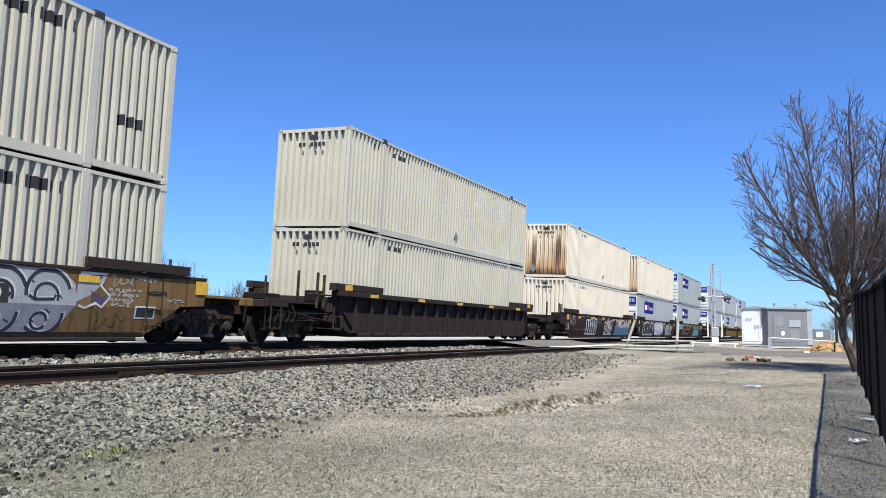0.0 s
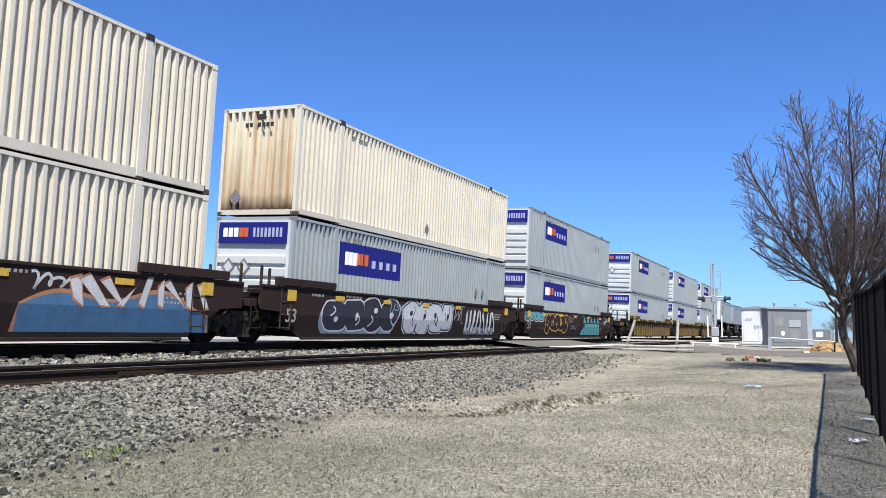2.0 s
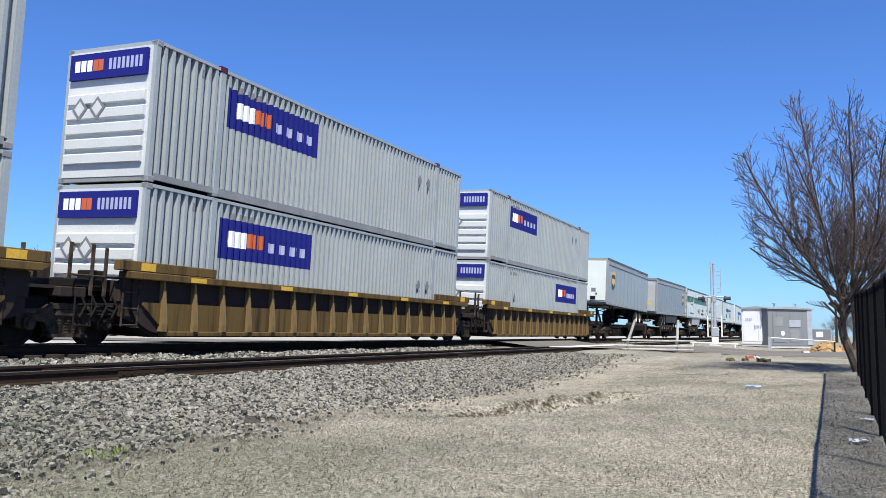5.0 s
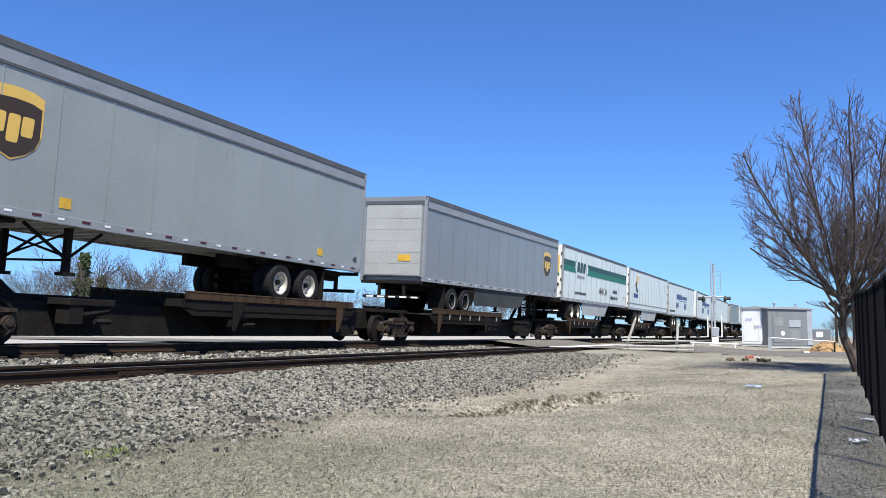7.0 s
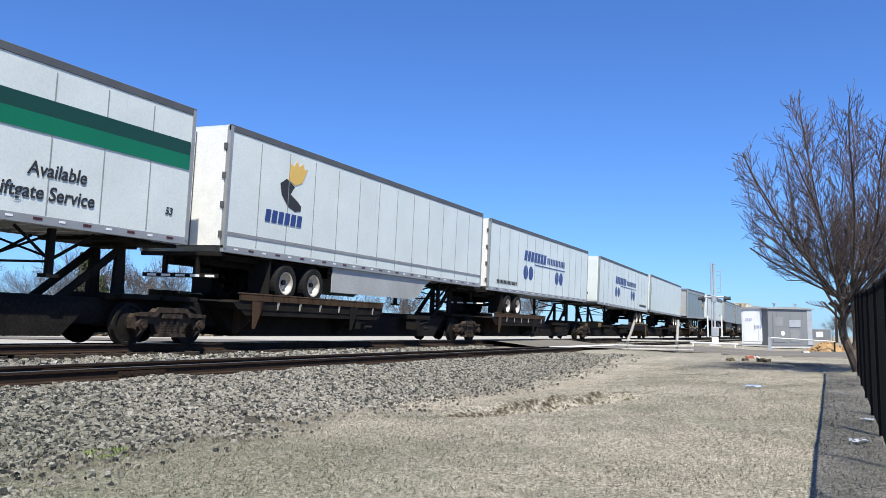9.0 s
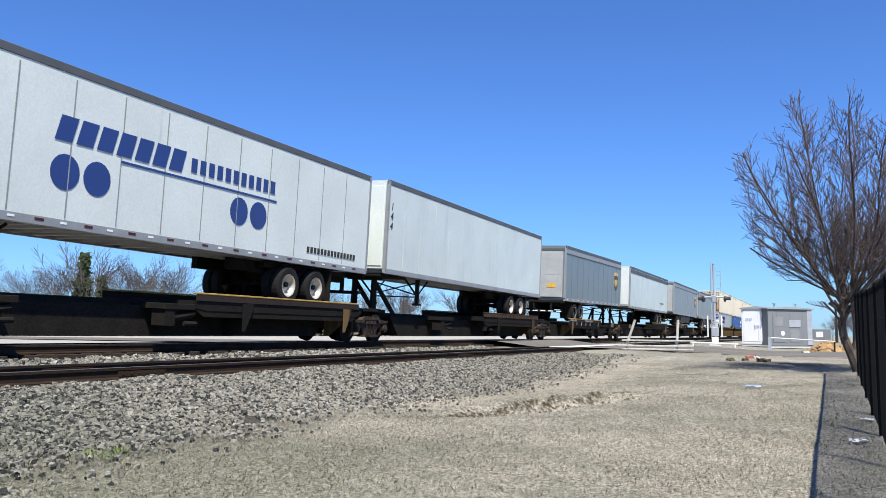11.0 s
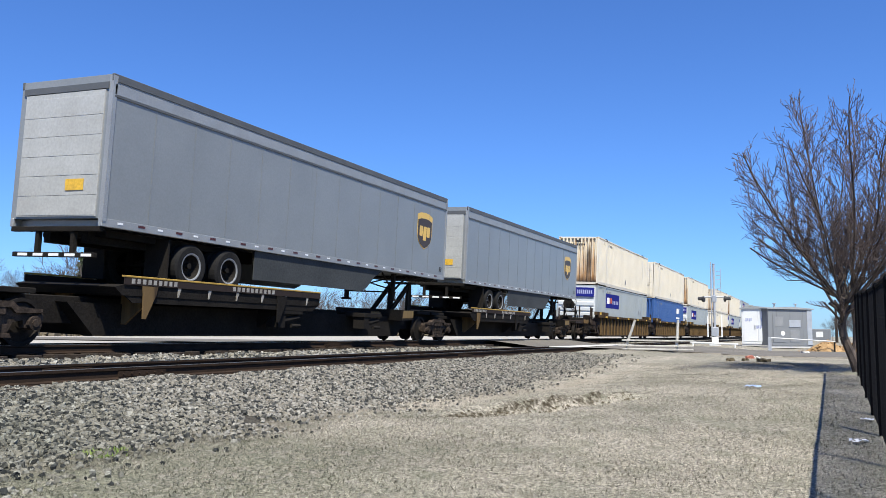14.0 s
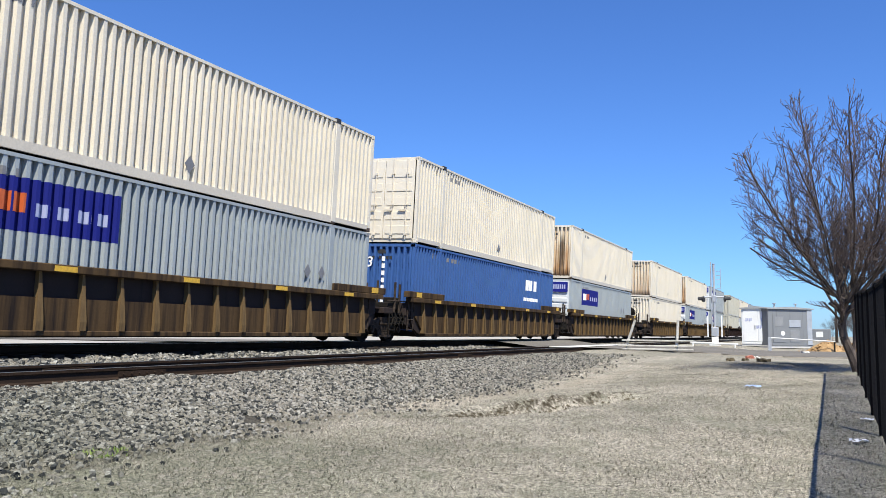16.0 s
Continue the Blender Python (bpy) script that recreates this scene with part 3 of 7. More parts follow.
# rails, ties
def rail_outline(y, top):
    pr = [(-0.075, -0.17), (0.075, -0.17), (0.075, -0.155), (0.014, -0.135), (0.012, -0.05), (0.035, -0.04), (0.036, -0.004), (-0.036, -0.004),
          (-0.035, -0.04), (-0.012, -0.05), (-0.014, -0.135), (-0.075, -0.155)]
    return [(y + a, top + b) for a, b in pr]


def railway(name, yc, top, label):
    track = tagged(new(name), label, "railway track", kind="structure")
    for side in (-1, 1):
        y = yc + side * GAUGE
        rail = part("rail", prism(bmesh.new(), rail_outline(y, top), "x", -40, 900), M["rail"], track)
        part("rail_head", box(bmesh.new(), -40, 900, y - 0.034, y + 0.034, top - 0.0035, top), M["rail_top"], rail, "polished running surface")
        bm = bmesh.new()
        for x in (9.2, 21.2, 33.4):
            box(bm, x - 0.45, x + 0.45, y - 0.05, y - 0.016, top - 0.13, top - 0.055)
            for k in range(6):
                tube(bm, (x - 0.38 + 0.15 * k, y - 0.05, top - 0.09), (x - 0.38 + 0.15 * k, y - 0.075, top - 0.09), 0.014, n=6)
        part("joint_bar", bm, M["rail"], rail)
    bm = box(bmesh.new(), -0.115, 0.115, yc - 1.3, yc + 1.3, top - 0.34, top - 0.172, 0.01)
    tie_mesh = mesh_of(bm, "tie", M["tie"])
    plate = mesh_of(box(bmesh.new(), -0.1, 0.1, -0.17, 0.17, 0, 0.012), "tie_plate", M["rail"])
    for i in range(110):
        x = 2.0 + 0.53 * i
        tie = shared("tie", tie_mesh, track, pose(x + 0.03 * rs.uniform(-1, 1), rs.uniform(-0.04, 0.04), rs.uniform(-0.015, 0.0), 0, 0, rs.uniform(-0.6, 0.6)))
        for side in (-1, 1):
            shared("tie_plate", plate, tie, pose(0, yc + side * GAUGE, top - 0.176))
    return track


railway("near_track", YN, NEAR_TOP, "empty near track with rust-dark rails on wooden ties")
railway("far_track", YC, 0.0, "far track with dark rails that carries the train")


# road over the tracks
def road_z(x, y):
    g = ground_z(x, min(y, 6.0)) + 0.05
    pts = ((-60, ground_z(x, -60) + 0.05), (-5, ground_z(x, -5) + 0.05), (6.5, g), (8.6, NEAR_TOP - 0.02), (11, NEAR_TOP - 0.02), (13, -0.02), (15.4, -0.02), (22, -0.25), (120, -0.25))
    for (ya, za), (yb, zb) in zip(pts, pts[1:]):
        if y <= yb:
            return za + (zb - za) * (y - ya) / (yb - ya)
    return -0.25


road = tagged(sheet(lines((33.5, 45, 0.8)), lines((-60, -6, 3), (-6, 24, 0.4), (24, 120, 6)), road_z, "road", M["asphalt"]),
              "worn grey asphalt road that crosses the tracks on the level", "road", kind="structure")
lot = tagged(sheet(lines((-80, 600, 20)), lines((19.5, 26, 1.5), (26, 62, 6)), lambda x, y: -0.31 + 0.03 * smooth(20, 60, y), "gravel_lot", M["gravel_lot"]),
             "pale bare gravel lot beyond the railway", "ground", kind="structure")
for k, (x0, x1, y0, y1) in enumerate(((33.6, 44.9, 9.13, 10.47), (33.6, 44.9, 13.43, 14.77))):
    bm = bmesh.new()
    top = NEAR_TOP if k == 0 else 0.0
    for j in range(5):
        w = (x1 - x0) / 5
        box(bm, x0 + j * w, x0 + (j + 1) * w - 0.02, y0, y1, top - 0.15, top - 0.004, 0.01)
    tagged(part("crossing_panel", bm, M["concrete"]), "pale concrete crossing panels between the rails", "crossing panel", kind="structure")


# ---- the train ----
CANT = 2.5                   # the far track leans towards the near one
SPEED = 22.64
CACHE = {}
TRAIN = []                   # (thing, distance along the train, height, pitch)


def cached(key, build, material):
    full = (key, material.name)
    if full not in CACHE:
        CACHE[full] = mesh_of(build(), key if isinstance(key, str) else key[0], material)
    return CACHE[full]


def piece(name, key, build, material, parent, m=None, label="", kind=""):
    ob = shared(name, cached((name, key), build, material), parent, m, label)
    return tagged(ob, kind=kind)


def pieces(name, key, build, material, parent, m=None, label=""):
    """Like piece, but every separate bar or plate becomes a part of its own."""
    full = (name, key, material.name)
    if full not in CACHE:
        bm = build()
        bm.verts.index_update()
        seen, groups = set(), []
        for v in bm.verts:
            if v in seen:
                continue
            seen.add(v)
            stack, group = [v], []
            while stack:
                w = stack.pop()
                group.append(w)
                for e in w.link_edges:
                    o = e.other_vert(w)
                    if o not in seen:
                        seen.add(o)
                        stack.append(o)
            groups.append(group)
        made = []
        for group in groups:
            sub = bmesh.new()
            twin = {v: sub.verts.new(v.co) for v in group}
            for f in {f for v in group for f in v.link_faces}:
                sub.faces.new([twin[v] for v in f.verts])
            made.append(mesh_of(sub, name, material))
        bm.free()
        CACHE[full] = made
    return [shared(name, me, parent, m, label) for me in CACHE[full]]


def thing(name, s, z, label, category, group=""):
    ob = tagged(new(name), label, category, group)
    TRAIN.append((ob, s, z, 0.0))
    return ob


PITCH, DEPTH = 0.235, 0.12


def wave(u):
    f = (u / PITCH) % 1.0
    if f < 0.36:
        return 0.0
    if f < 0.44:
        return -(f - 0.36) / 0.08 * DEPTH
    if f < 0.92:
        return -DEPTH
    return -(1 - (f - 0.92) / 0.08) * DEPTH


def corrugated(u0, u1, z0, z1, lift=0.0, face="side", half=1.295, x_end=0.0):
    """A corrugated sheet; outward is -y on the near side, -x on the end."""
    cuts = {u0, u1}
    k = math.floor(u0 / PITCH)
    while k * PITCH < u1:
        for f in (0, 0.36, 0.44, 0.92):
            u = (k + f) * PITCH
            if u0 < u < u1:
                cuts.add(u)
        k += 1
    bm = bmesh.new()
    prev = None
    for u in sorted(cuts):
        o = wave(u + 1e-7) + lift
        co = [(u, -half - o, z) if face == "side" else (x_end - o, u, z) for z in (z0, z1)]
        pair = [bm.verts.new(q) for q in co]
        if prev:
            bm.faces.new((prev[0], pair[0], pair[1], prev[1]))
        prev = pair
    return bm


LEN = 16.15
H = 3.02
POST = 2.03


def end_ribs():
    bm = bmesh.new()
    for k in range(5):
        z = 0.42 + 0.33 * k
        prism(bm, [(-0.085, z), (-0.085, z + 0.19), (0.0, z + 0.24), (0.0, z - 0.03)], "y", -1.12, 1.12)
    box(bm, -0.012, 0.03, -1.2, 1.2, 0.12, H - 0.1)
    return bm


def door_end():
    bm = bmesh.new()
    for y0, y1 in ((-1.16, -0.01), (0.01, 1.16)):
        box(bm, -0.03, 0.02, y0, y1, 0.14, H - 0.12, 0.008)
        for k in range(5):
            z = 0.3 + 0.5 * k
            box(bm, -0.048, -0.03, y0 + 0.08, y1 - 0.08, z, z + 0.3, 0.012)
    return bm


def lock_rods():
    bm = bmesh.new()
    for y in (-0.9, -0.35, 0.35, 0.9):
        tube(bm, (-0.075, y, 0.1), (-0.075, y, H - 0.08), 0.018, n=6)
        for z in (0.25, 1.3, 2.4):
            box(bm, -0.1, -0.03, y - 0.05, y + 0.05, z, z + 0.06)
        box(bm, -0.12, -0.07, y - 0.02, y + 0.3, 1.12, 1.16)
    return bm


def corner_castings():
    bm = bmesh.new()
    for x in (0.0, POST, LEN - POST - 0.18, LEN - 0.18):
        for y in (-1.31, 1.13):
            for z in (0.0, H - 0.12):
                box(bm, x, x + 0.18, y, y + 0.18, z, z + 0.12, 0.01)
    return bm


def top_locks():
    """Dark lock housings on the top corners of the lifting posts."""
    bm = bmesh.new()
    for x in (POST, LEN - POST - 0.2):
        for y in (-1.325, 1.185):
            box(bm, x - 0.02, x + 0.22, y, y + 0.14, H - 0.1, H + 0.045, 0.015)
    return bm


def posts():
    bm = bmesh.new()
    for x in (0.0, LEN - 0.12):
        for y in (-1.3, 1.2):
            box(bm, x, x + 0.12, y, y + 0.1, 0.1, H - 0.06)
    for x in (POST, LEN - POST - 0.2):
        for y in (-1.312, 1.21):
            box(bm, x, x + 0.2, y, y + 0.1, 0.05, H - 0.03, 0.012)
    return bm


def rails_top():
    bm = bmesh.new()
    for y in (-1.305, 1.235):
        box(bm, 0, LEN, y, y + 0.07, H - 0.075, H - 0.004)
    for x in (0.0, LEN - 0.07):
        box(bm, x, x + 0.07, -1.23, 1.23, H - 0.11, H - 0.01)
    return bm


def rails_low():
    bm = bmesh.new()
    for y in (-1.3, 1.22):
        box(bm, 0.18, POST, y, y + 0.08, 0.06, 0.2)
        box(bm, POST + 0.2, LEN - POST - 0.2, y, y + 0.08, 0.02, 0.21)
        box(bm, LEN - POST, LEN - 0.18, y, y + 0.08, 0.06, 0.2)
    for x in (0.0, LEN - 0.1):
        box(bm, x, x + 0.1, -1.2, 1.2, 0.02, 0.16)
    return bm


def glyph_row(u0, u1, z0, z1, n, gap=0.25, lift=0.008, half=1.295):
    """Plain bars in place of writing, laid over the corrugations."""
    bm = bmesh.new()
    w = (u1 - u0) / n
    for k in range(n):
        sub = corrugated(u0 + k * w, u0 + (k + 1 - gap) * w, z0, z1, lift, half=half)
        me = bpy.data.meshes.new("tmp")
        sub.to_mesh(me)
        sub.free()
        bm.from_mesh(me)
        bpy.data.meshes.remove(me)
    return bm


def diamond(u, z, r, y):
    bm = bmesh.new()
    prism(bm, [(u - r * 0.8, z), (u, z - r), (u + r * 0.8, z), (u, z + r)], "y", y - 0.006, y)
    return bm


def container(s, z, paint, end="rib", end_paint=None, sign=None, label="", marks=True, beam=None, placards=()):
    c = thing("container", s, z, label, "shipping container", "containers on the train")
    pm = M[paint]
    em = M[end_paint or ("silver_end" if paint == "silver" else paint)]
    piece("side_panel", "near", lambda: corrugated(0.1, LEN - 0.1, 0.18, H - 0.06), pm, c)
    piece("side_panel", "near", lambda: corrugated(0.1, LEN - 0.1, 0.18, H - 0.06), pm, c, pose(LEN, 0, 0, 0, 0, 180))
    piece("roof", "roof", lambda: box(bmesh.new(), 0.02, LEN - 0.02, -1.25, 1.25, H - 0.05, H - 0.015), pm, c)
    piece("floor", "floor", lambda: box(bmesh.new(), 0.05, LEN - 0.05, -1.22, 1.22, 0.06, 0.16), M["black_steel"], c)
    pieces("corner_post", "posts", posts, pm, c)
    piece("casting", "casting", corner_castings, em if paint != "silver" else M["beam_dark"], c, kind="stuff")
    pieces("top_rail", "top", rails_top, pm, c)
    if z > 2:
        pieces("top_lock", "lock", top_locks, M["logo_black"] if paint != "silver" else M["lens"], c)
    pieces("bottom_rail", "low", rails_low, M[beam or paint], c)
    for m in (None, pose(LEN, 0, 0, 0, 0, 180)):
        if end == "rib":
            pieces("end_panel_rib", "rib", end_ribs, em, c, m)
        elif end == "door" and m is None:
            d = piece("end_door", "door", door_end, em, c, m, kind="stuff")
            piece("lock_rod", "rods", lock_rods, M["rail_beam"], d, kind="stuff")
        else:
            piece("end_wall", "corr", lambda: corrugated(-1.2, 1.2, 0.14, H - 0.1, face="end"), em, c, m)
    if sign:
        u0, zt = sign
        panel = piece("blue_panel", (round(u0, 1), zt), lambda: corrugated(u0, u0 + 3.85, zt - 0.95, zt, 0.004), M["logo_blue"], c, None, "deep blue painted sign panel")
        piece("white_mark", (round(u0, 1), zt), lambda: glyph_row(u0 + 0.32, u0 + 1.16, zt - 0.66, zt - 0.27, 3, 0.12), M["logo_white"], panel, kind="stuff")
        piece("orange_mark", (round(u0, 1), zt), lambda: glyph_row(u0 + 1.16, u0 + 1.72, zt - 0.62, zt - 0.27, 2, 0.12), M["logo_orange"], panel, kind="stuff")
        piece("small_mark", (round(u0, 1), zt), lambda: glyph_row(u0 + 1.9, u0 + 3.6, zt - 0.66, zt - 0.42, 11, 0.4), M["sign_pale"], panel, kind="stuff")
    if end == "rib" and paint == "silver":
        panel = piece("end_panel", "end", lambda: box(bmesh.new(), -0.09, -0.014, -1.12, 1.12, H - 0.74, H - 0.17), M["logo_blue"], c, None, "deep blue end sign panel")

        def end_marks(y0, y1, n, gap):
            bm = bmesh.new()
            w = (y1 - y0) / n
            for k in range(n):
                box(bm, -0.096, -0.09, y0 + k * w, y0 + (k + 1 - gap) * w, H - 0.57, H - 0.32)
            return bm
        piece("white_mark", "e1", lambda: end_marks(0.45, 1.0, 3, 0.2), M["logo_white"], panel, kind="stuff")
        piece("orange_mark", "e2", lambda: end_marks(0.12, 0.43, 2, 0.1), M["logo_orange"], panel, kind="stuff")
        piece("small_mark", "e3", lambda: end_marks(-1.0, 0.0, 8, 0.4), M["sign_pale"], panel, kind="stuff")
        for yc in (0.72, 0.2):
            board = piece("placard", ("pl", yc), lambda: prism(bmesh.new(), [(yc - 0.23, 1.62), (yc, 1.88), (yc + 0.23, 1.62), (yc, 1.36)], "x", -0.098, -0.084), M["placard"], c, None, "grey-edged diamond placard holder")
            piece("placard_face", ("pf", yc), lambda: prism(bmesh.new(), [(yc - 0.15, 1.62), (yc, 1.79), (yc + 0.15, 1.62), (yc, 1.45)], "x", -0.103, -0.098), M["silver_end"], board)
    if end in ("corr", "door"):
        piece("end_vent", "vent", lambda: prism(bmesh.new(), [(-0.16, H - 0.36), (0.12, H - 0.36), (0.16, H - 0.28), (0.05, H - 0.2), (-0.12, H - 0.21), (-0.18, H - 0.3)], "x", -0.012, 0.004), M["logo_black"], c)

        def end_code():
            bm = bmesh.new()
            for k in range(7):
                if k != 2:
                    box(bm, -0.008, 0.0, 0.42 - 0.14 * k, 0.52 - 0.14 * k, H - 0.56, H - 0.44)
            return bm
        if end_paint in ("cream_rust", "cream_stain"):
            piece("placard", "rust_end", lambda: prism(bmesh.new(), [(0.52, 0.5), (0.72, 0.74), (0.92, 0.5), (0.72, 0.26)], "x", -0.012, 0.002), M["placard"], c, None, "grey diamond placard")
        piece("code_mark", "endcode", end_code, M["logo_black"], c, kind="stuff")
    if marks:
        ink = M["logo_black"] if paint == "white_box" else M["placard"]
        piece("code_mark", "codes", lambda: glyph_row(POST + 0.75, POST + 1.9, H - 0.42, H - 0.27, 8, 0.35), ink, c, kind="stuff")
        piece("code_mark", "codes2", lambda: glyph_row(POST - 0.62, POST - 0.2, H - 0.4, H - 0.22, 3, 0.4), ink, c, kind="stuff")
    if beam == "white_box":
        piece("code_mark", "codes3", lambda: glyph_row(LEN - POST - 2.3, LEN - POST - 0.5, H - 0.56, H - 0.34, 10, 0.4), M["logo_black"], c, kind="stuff")
        piece("code_mark", "codes4", lambda: glyph_row(LEN - 1.45, LEN - 0.75, 1.0, 1.22, 3, 0.35), M["logo_black"], c, kind="stuff")
    for u, zz in placards:
        piece("placard", (u, zz), lambda: diamond(u, zz, 0.2, -1.297), M["placard"], c, None, "grey diamond placard")
    return c


# well cars
def creased(bm):
    """Leans the lower part of a smooth side inwards from a crease at 0.8 m."""
    bmesh.ops.bisect_plane(bm, geom=list(bm.verts) + list(bm.edges) + list(bm.faces), plane_co=(0, 0, 0.8), plane_no=(0, 0, 1))
    for v in bm.verts:
        if v.co.z < 0.8:
            v.co.y += 0.15 * (0.8 - v.co.z)
    return bm


def well_side(ribs):
    """One near side of a well car: ribbed cars have arched ends over the trucks, smooth ones run on above them."""
    bm = bmesh.new()
    if ribs:
        arch = [(0.75 - 1.0 * math.sin(g), 0.27 + 0.62 * (1 - math.cos(g))) for g in [k * math.pi / 12 for k in range(7)]]
        line = [(-0.25, 1.45), (LEN + 0.25, 1.45)] + [(LEN - u, v) for u, v in reversed(arch)] + arch
        return prism(bm, line, "y", -1.40, -1.345)
    half = [(0.62, 0.17), (-0.35, 0.72), (-0.55, 0.86), (-1.32, 0.90), (-1.36, 1.46)]
    prism(bm, half + [(LEN - u, v) for u, v in reversed(half)], "y", -1.40, -1.35)
    return creased(bm)


def well_lower_sheet():
    bm = bmesh.new()
    prism(bm, [(0.0, 0.92), (LEN, 0.92), (LEN, 0.86), (LEN - 0.6, 0.38), (LEN - 0.75, 0.27), (0.75, 0.27), (0.6, 0.38), (0.0, 0.86)], "y", -1.455, -1.40)
    return bm


def well_chord(deep):
    bm = bmesh.new()
    for x0, x1 in ((-0.75, 2.05), (LEN - 2.05, LEN + 0.75)):
        box(bm, x0, x1, -1.58 if deep else -1.46, -1.345, 1.535, 1.74, 0.015)
    if deep:
        box(bm, -0.6, LEN + 0.6, -1.60, -1.34, 1.38, 1.53, 0.015)
        box(bm, 0.6, LEN - 0.6, -1.55, -1.34, 0.23, 0.33, 0.015)
    else:
        box(bm, -1.34, LEN + 1.34, -1.43, -1.34, 1.46, 1.53, 0.012)
        box(bm, 0.6, LEN - 0.6, -1.36, -1.28, 0.13, 0.2, 0.012)
    return bm


def well_rib():
    bm = bmesh.new()
    prism(bm, [(-1.50, 1.38), (-1.40, 1.38), (-1.40, 0.33), (-1.58, 0.33), (-1.585, 0.5)], "x", -0.02, 0.02)
    v = [bm.verts.new(q) for q in ((-0.03, -1.505, 1.38), (0.03, -1.505, 1.38), (0.075, -1.59, 0.5), (0.08, -1.585, 0.33), (-0.08, -1.585, 0.33), (-0.075, -1.59, 0.5))]
    bm.faces.new((v[0], v[1], v[2], v[5]))
    bm.faces.new((v[5], v[2], v[3], v[4]))
    return bm


def well_end(reach):
    """The end frame over the truck, at x < 0."""
    bm = bmesh.new()
    box(bm, -reach, 0.0, -0.5, 0.5, 0.72, 1.12, 0.02)
    box(bm, -0.55, 0.0, -1.35, 1.35, 0.9, 1.34, 0.02)
    prism(bm, [(-0.5, 0.9), (0.0, 0.9), (0.62, 0.2), (0.45, 0.2), (-0.1, 0.5), (-0.5, 0.62)], "y", -1.33, 1.33)
    box(bm, -reach, -reach + 0.35, -1.25, 1.25, 0.95, 1.15, 0.02)
    box(bm, -reach + 0.35, -0.55, -1.1, 1.1, 1.10, 1.16)
    prism(bm, [(-0.55, 1.34), (0.0, 1.62), (0.35, 1.62), (0.35, 0.95), (-0.3, 0.9)], "y", -1.36, -1.30)
    prism(bm, [(-0.55, 1.34), (0.0, 1.62), (0.35, 1.62), (0.35, 0.95), (-0.3, 0.9)], "y", 1.30, 1.36)
    return bm


def ladder(x, tall):
    bm = bmesh.new()
    for dx in (0.0, 0.42):
        tube(bm, (x + dx, -1.4, 0.42), (x + dx, -1.4, tall), 0.022, n=6)
    for k in range(4):
        z = 0.45 + 0.33 * k
        tube(bm, (x, -1.4, z), (x + 0.42, -1.4, z), 0.018, n=6)
    return bm


def handrails(x):
    bm = bmesh.new()
    for dx, dy, top in ((0.0, -1.22, 2.0), (0.33, -1.22, 1.95), (0.1, -0.5, 2.05), (0.45, 0.9, 1.9)):
        tube(bm, (x + dx, dy, 1.0), (x + dx, dy, top), 0.042, n=6)
    tube(bm, (x - 0.5, -1.24, 1.38), (x + 0.9, -1.24, 1.38), 0.022, n=6)
    return bm


def end_gear(reach):
    """Brake rigging, air hoses, pipes and steps clustered over the coupler."""
    bm = bmesh.new()
    tube(bm, (-reach - 0.05, -0.75, 0.95), (-reach - 0.1, -0.7, 0.35), 0.03, n=6)
    tube(bm, (-reach + 0.1, -1.25, 1.0), (-reach + 0.1, -1.25, 0.4), 0.02, n=6)
    tube(bm, (-reach + 0.5, -1.25, 1.0), (-reach + 0.5, -1.25, 0.4), 0.02, n=6)
    tube(bm, (-reach + 0.1, -1.25, 0.42), (-reach + 0.5, -1.25, 0.42), 0.02, n=6)
    tube(bm, (-reach + 0.55, -1.12, 0.9), (-0.4, -1.3, 0.62), 0.028, n=6)
    tube(bm, (-reach, -0.2, 0.86), (-reach - 0.45, -0.2, 0.86), 0.11, n=8)
    box(bm, -reach - 0.6, -reach - 0.3, -0.2, 0.12, 0.7, 1.0, 0.03)
    box(bm, -1.1, -0.7, -1.15, -0.75, 1.16, 1.5, 0.03)
    box(bm, -reach + 0.3, -0.4, -0.95, 0.95, 0.5, 0.95, 0.04)
    box(bm, -reach + 0.1, -reach + 0.75, -1.2, -0.5, 1.15, 1.32, 0.02)
    for k in range(5):
        u = -reach + 0.25 + 0.26 * k
        p = [(u, -1.2, 1.05), (u + 0.06, -1.3, 0.8), (u - 0.04, -1.28, 0.58), (u + 0.12, -1.2, 0.42)]
        for q0, q1 in zip(p, p[1:]):
            tube(bm, q0, q1, 0.02, n=5)
    for z in (0.62, 0.82):
        tube(bm, (-reach + 0.2, -1.24, z), (-0.35, -1.24, z + 0.04), 0.022, n=5)
    tube(bm, (-reach * 0.5 - 0.25, -1.1, 0.72), (-reach * 0.5 + 0.3, -1.1, 0.72), 0.13, n=10)
    return bm


def end_step():
    """Bright end platform edge with a hanging stirrup."""
    bm = bmesh.new()
    box(bm, 0.0, 0.95, -1.345, -1.30, 0.98, 1.2, 0.01)
    return bm


def stirrup():
    bm = bmesh.new()
    for dx in (0.22, 0.66):
        tube(bm, (dx, -1.33, 1.0), (dx, -1.33, 0.42), 0.022, n=6)
    tube(bm, (0.22, -1.33, 0.42), (0.66, -1.33, 0.42), 0.022, n=6)
    return bm


def brake_wheel():
    bm = bmesh.new()
    n = 16
    ring = [Vector((0.0, 0.28 * math.cos(2 * math.pi * k / n), 0.28 * math.sin(2 * math.pi * k / n))) for k in range(n)]
    for k in range(n):
        tube(bm, ring[k], ring[(k + 1) % n], 0.018, n=5, cap=False)
    for k in (0, 4, 8, 12):
        tube(bm, (0.05, 0, 0), ring[k], 0.014, n=5)
    tube(bm, (0.0, 0, 0), (0.35, 0, 0), 0.05, n=8)
    return bm


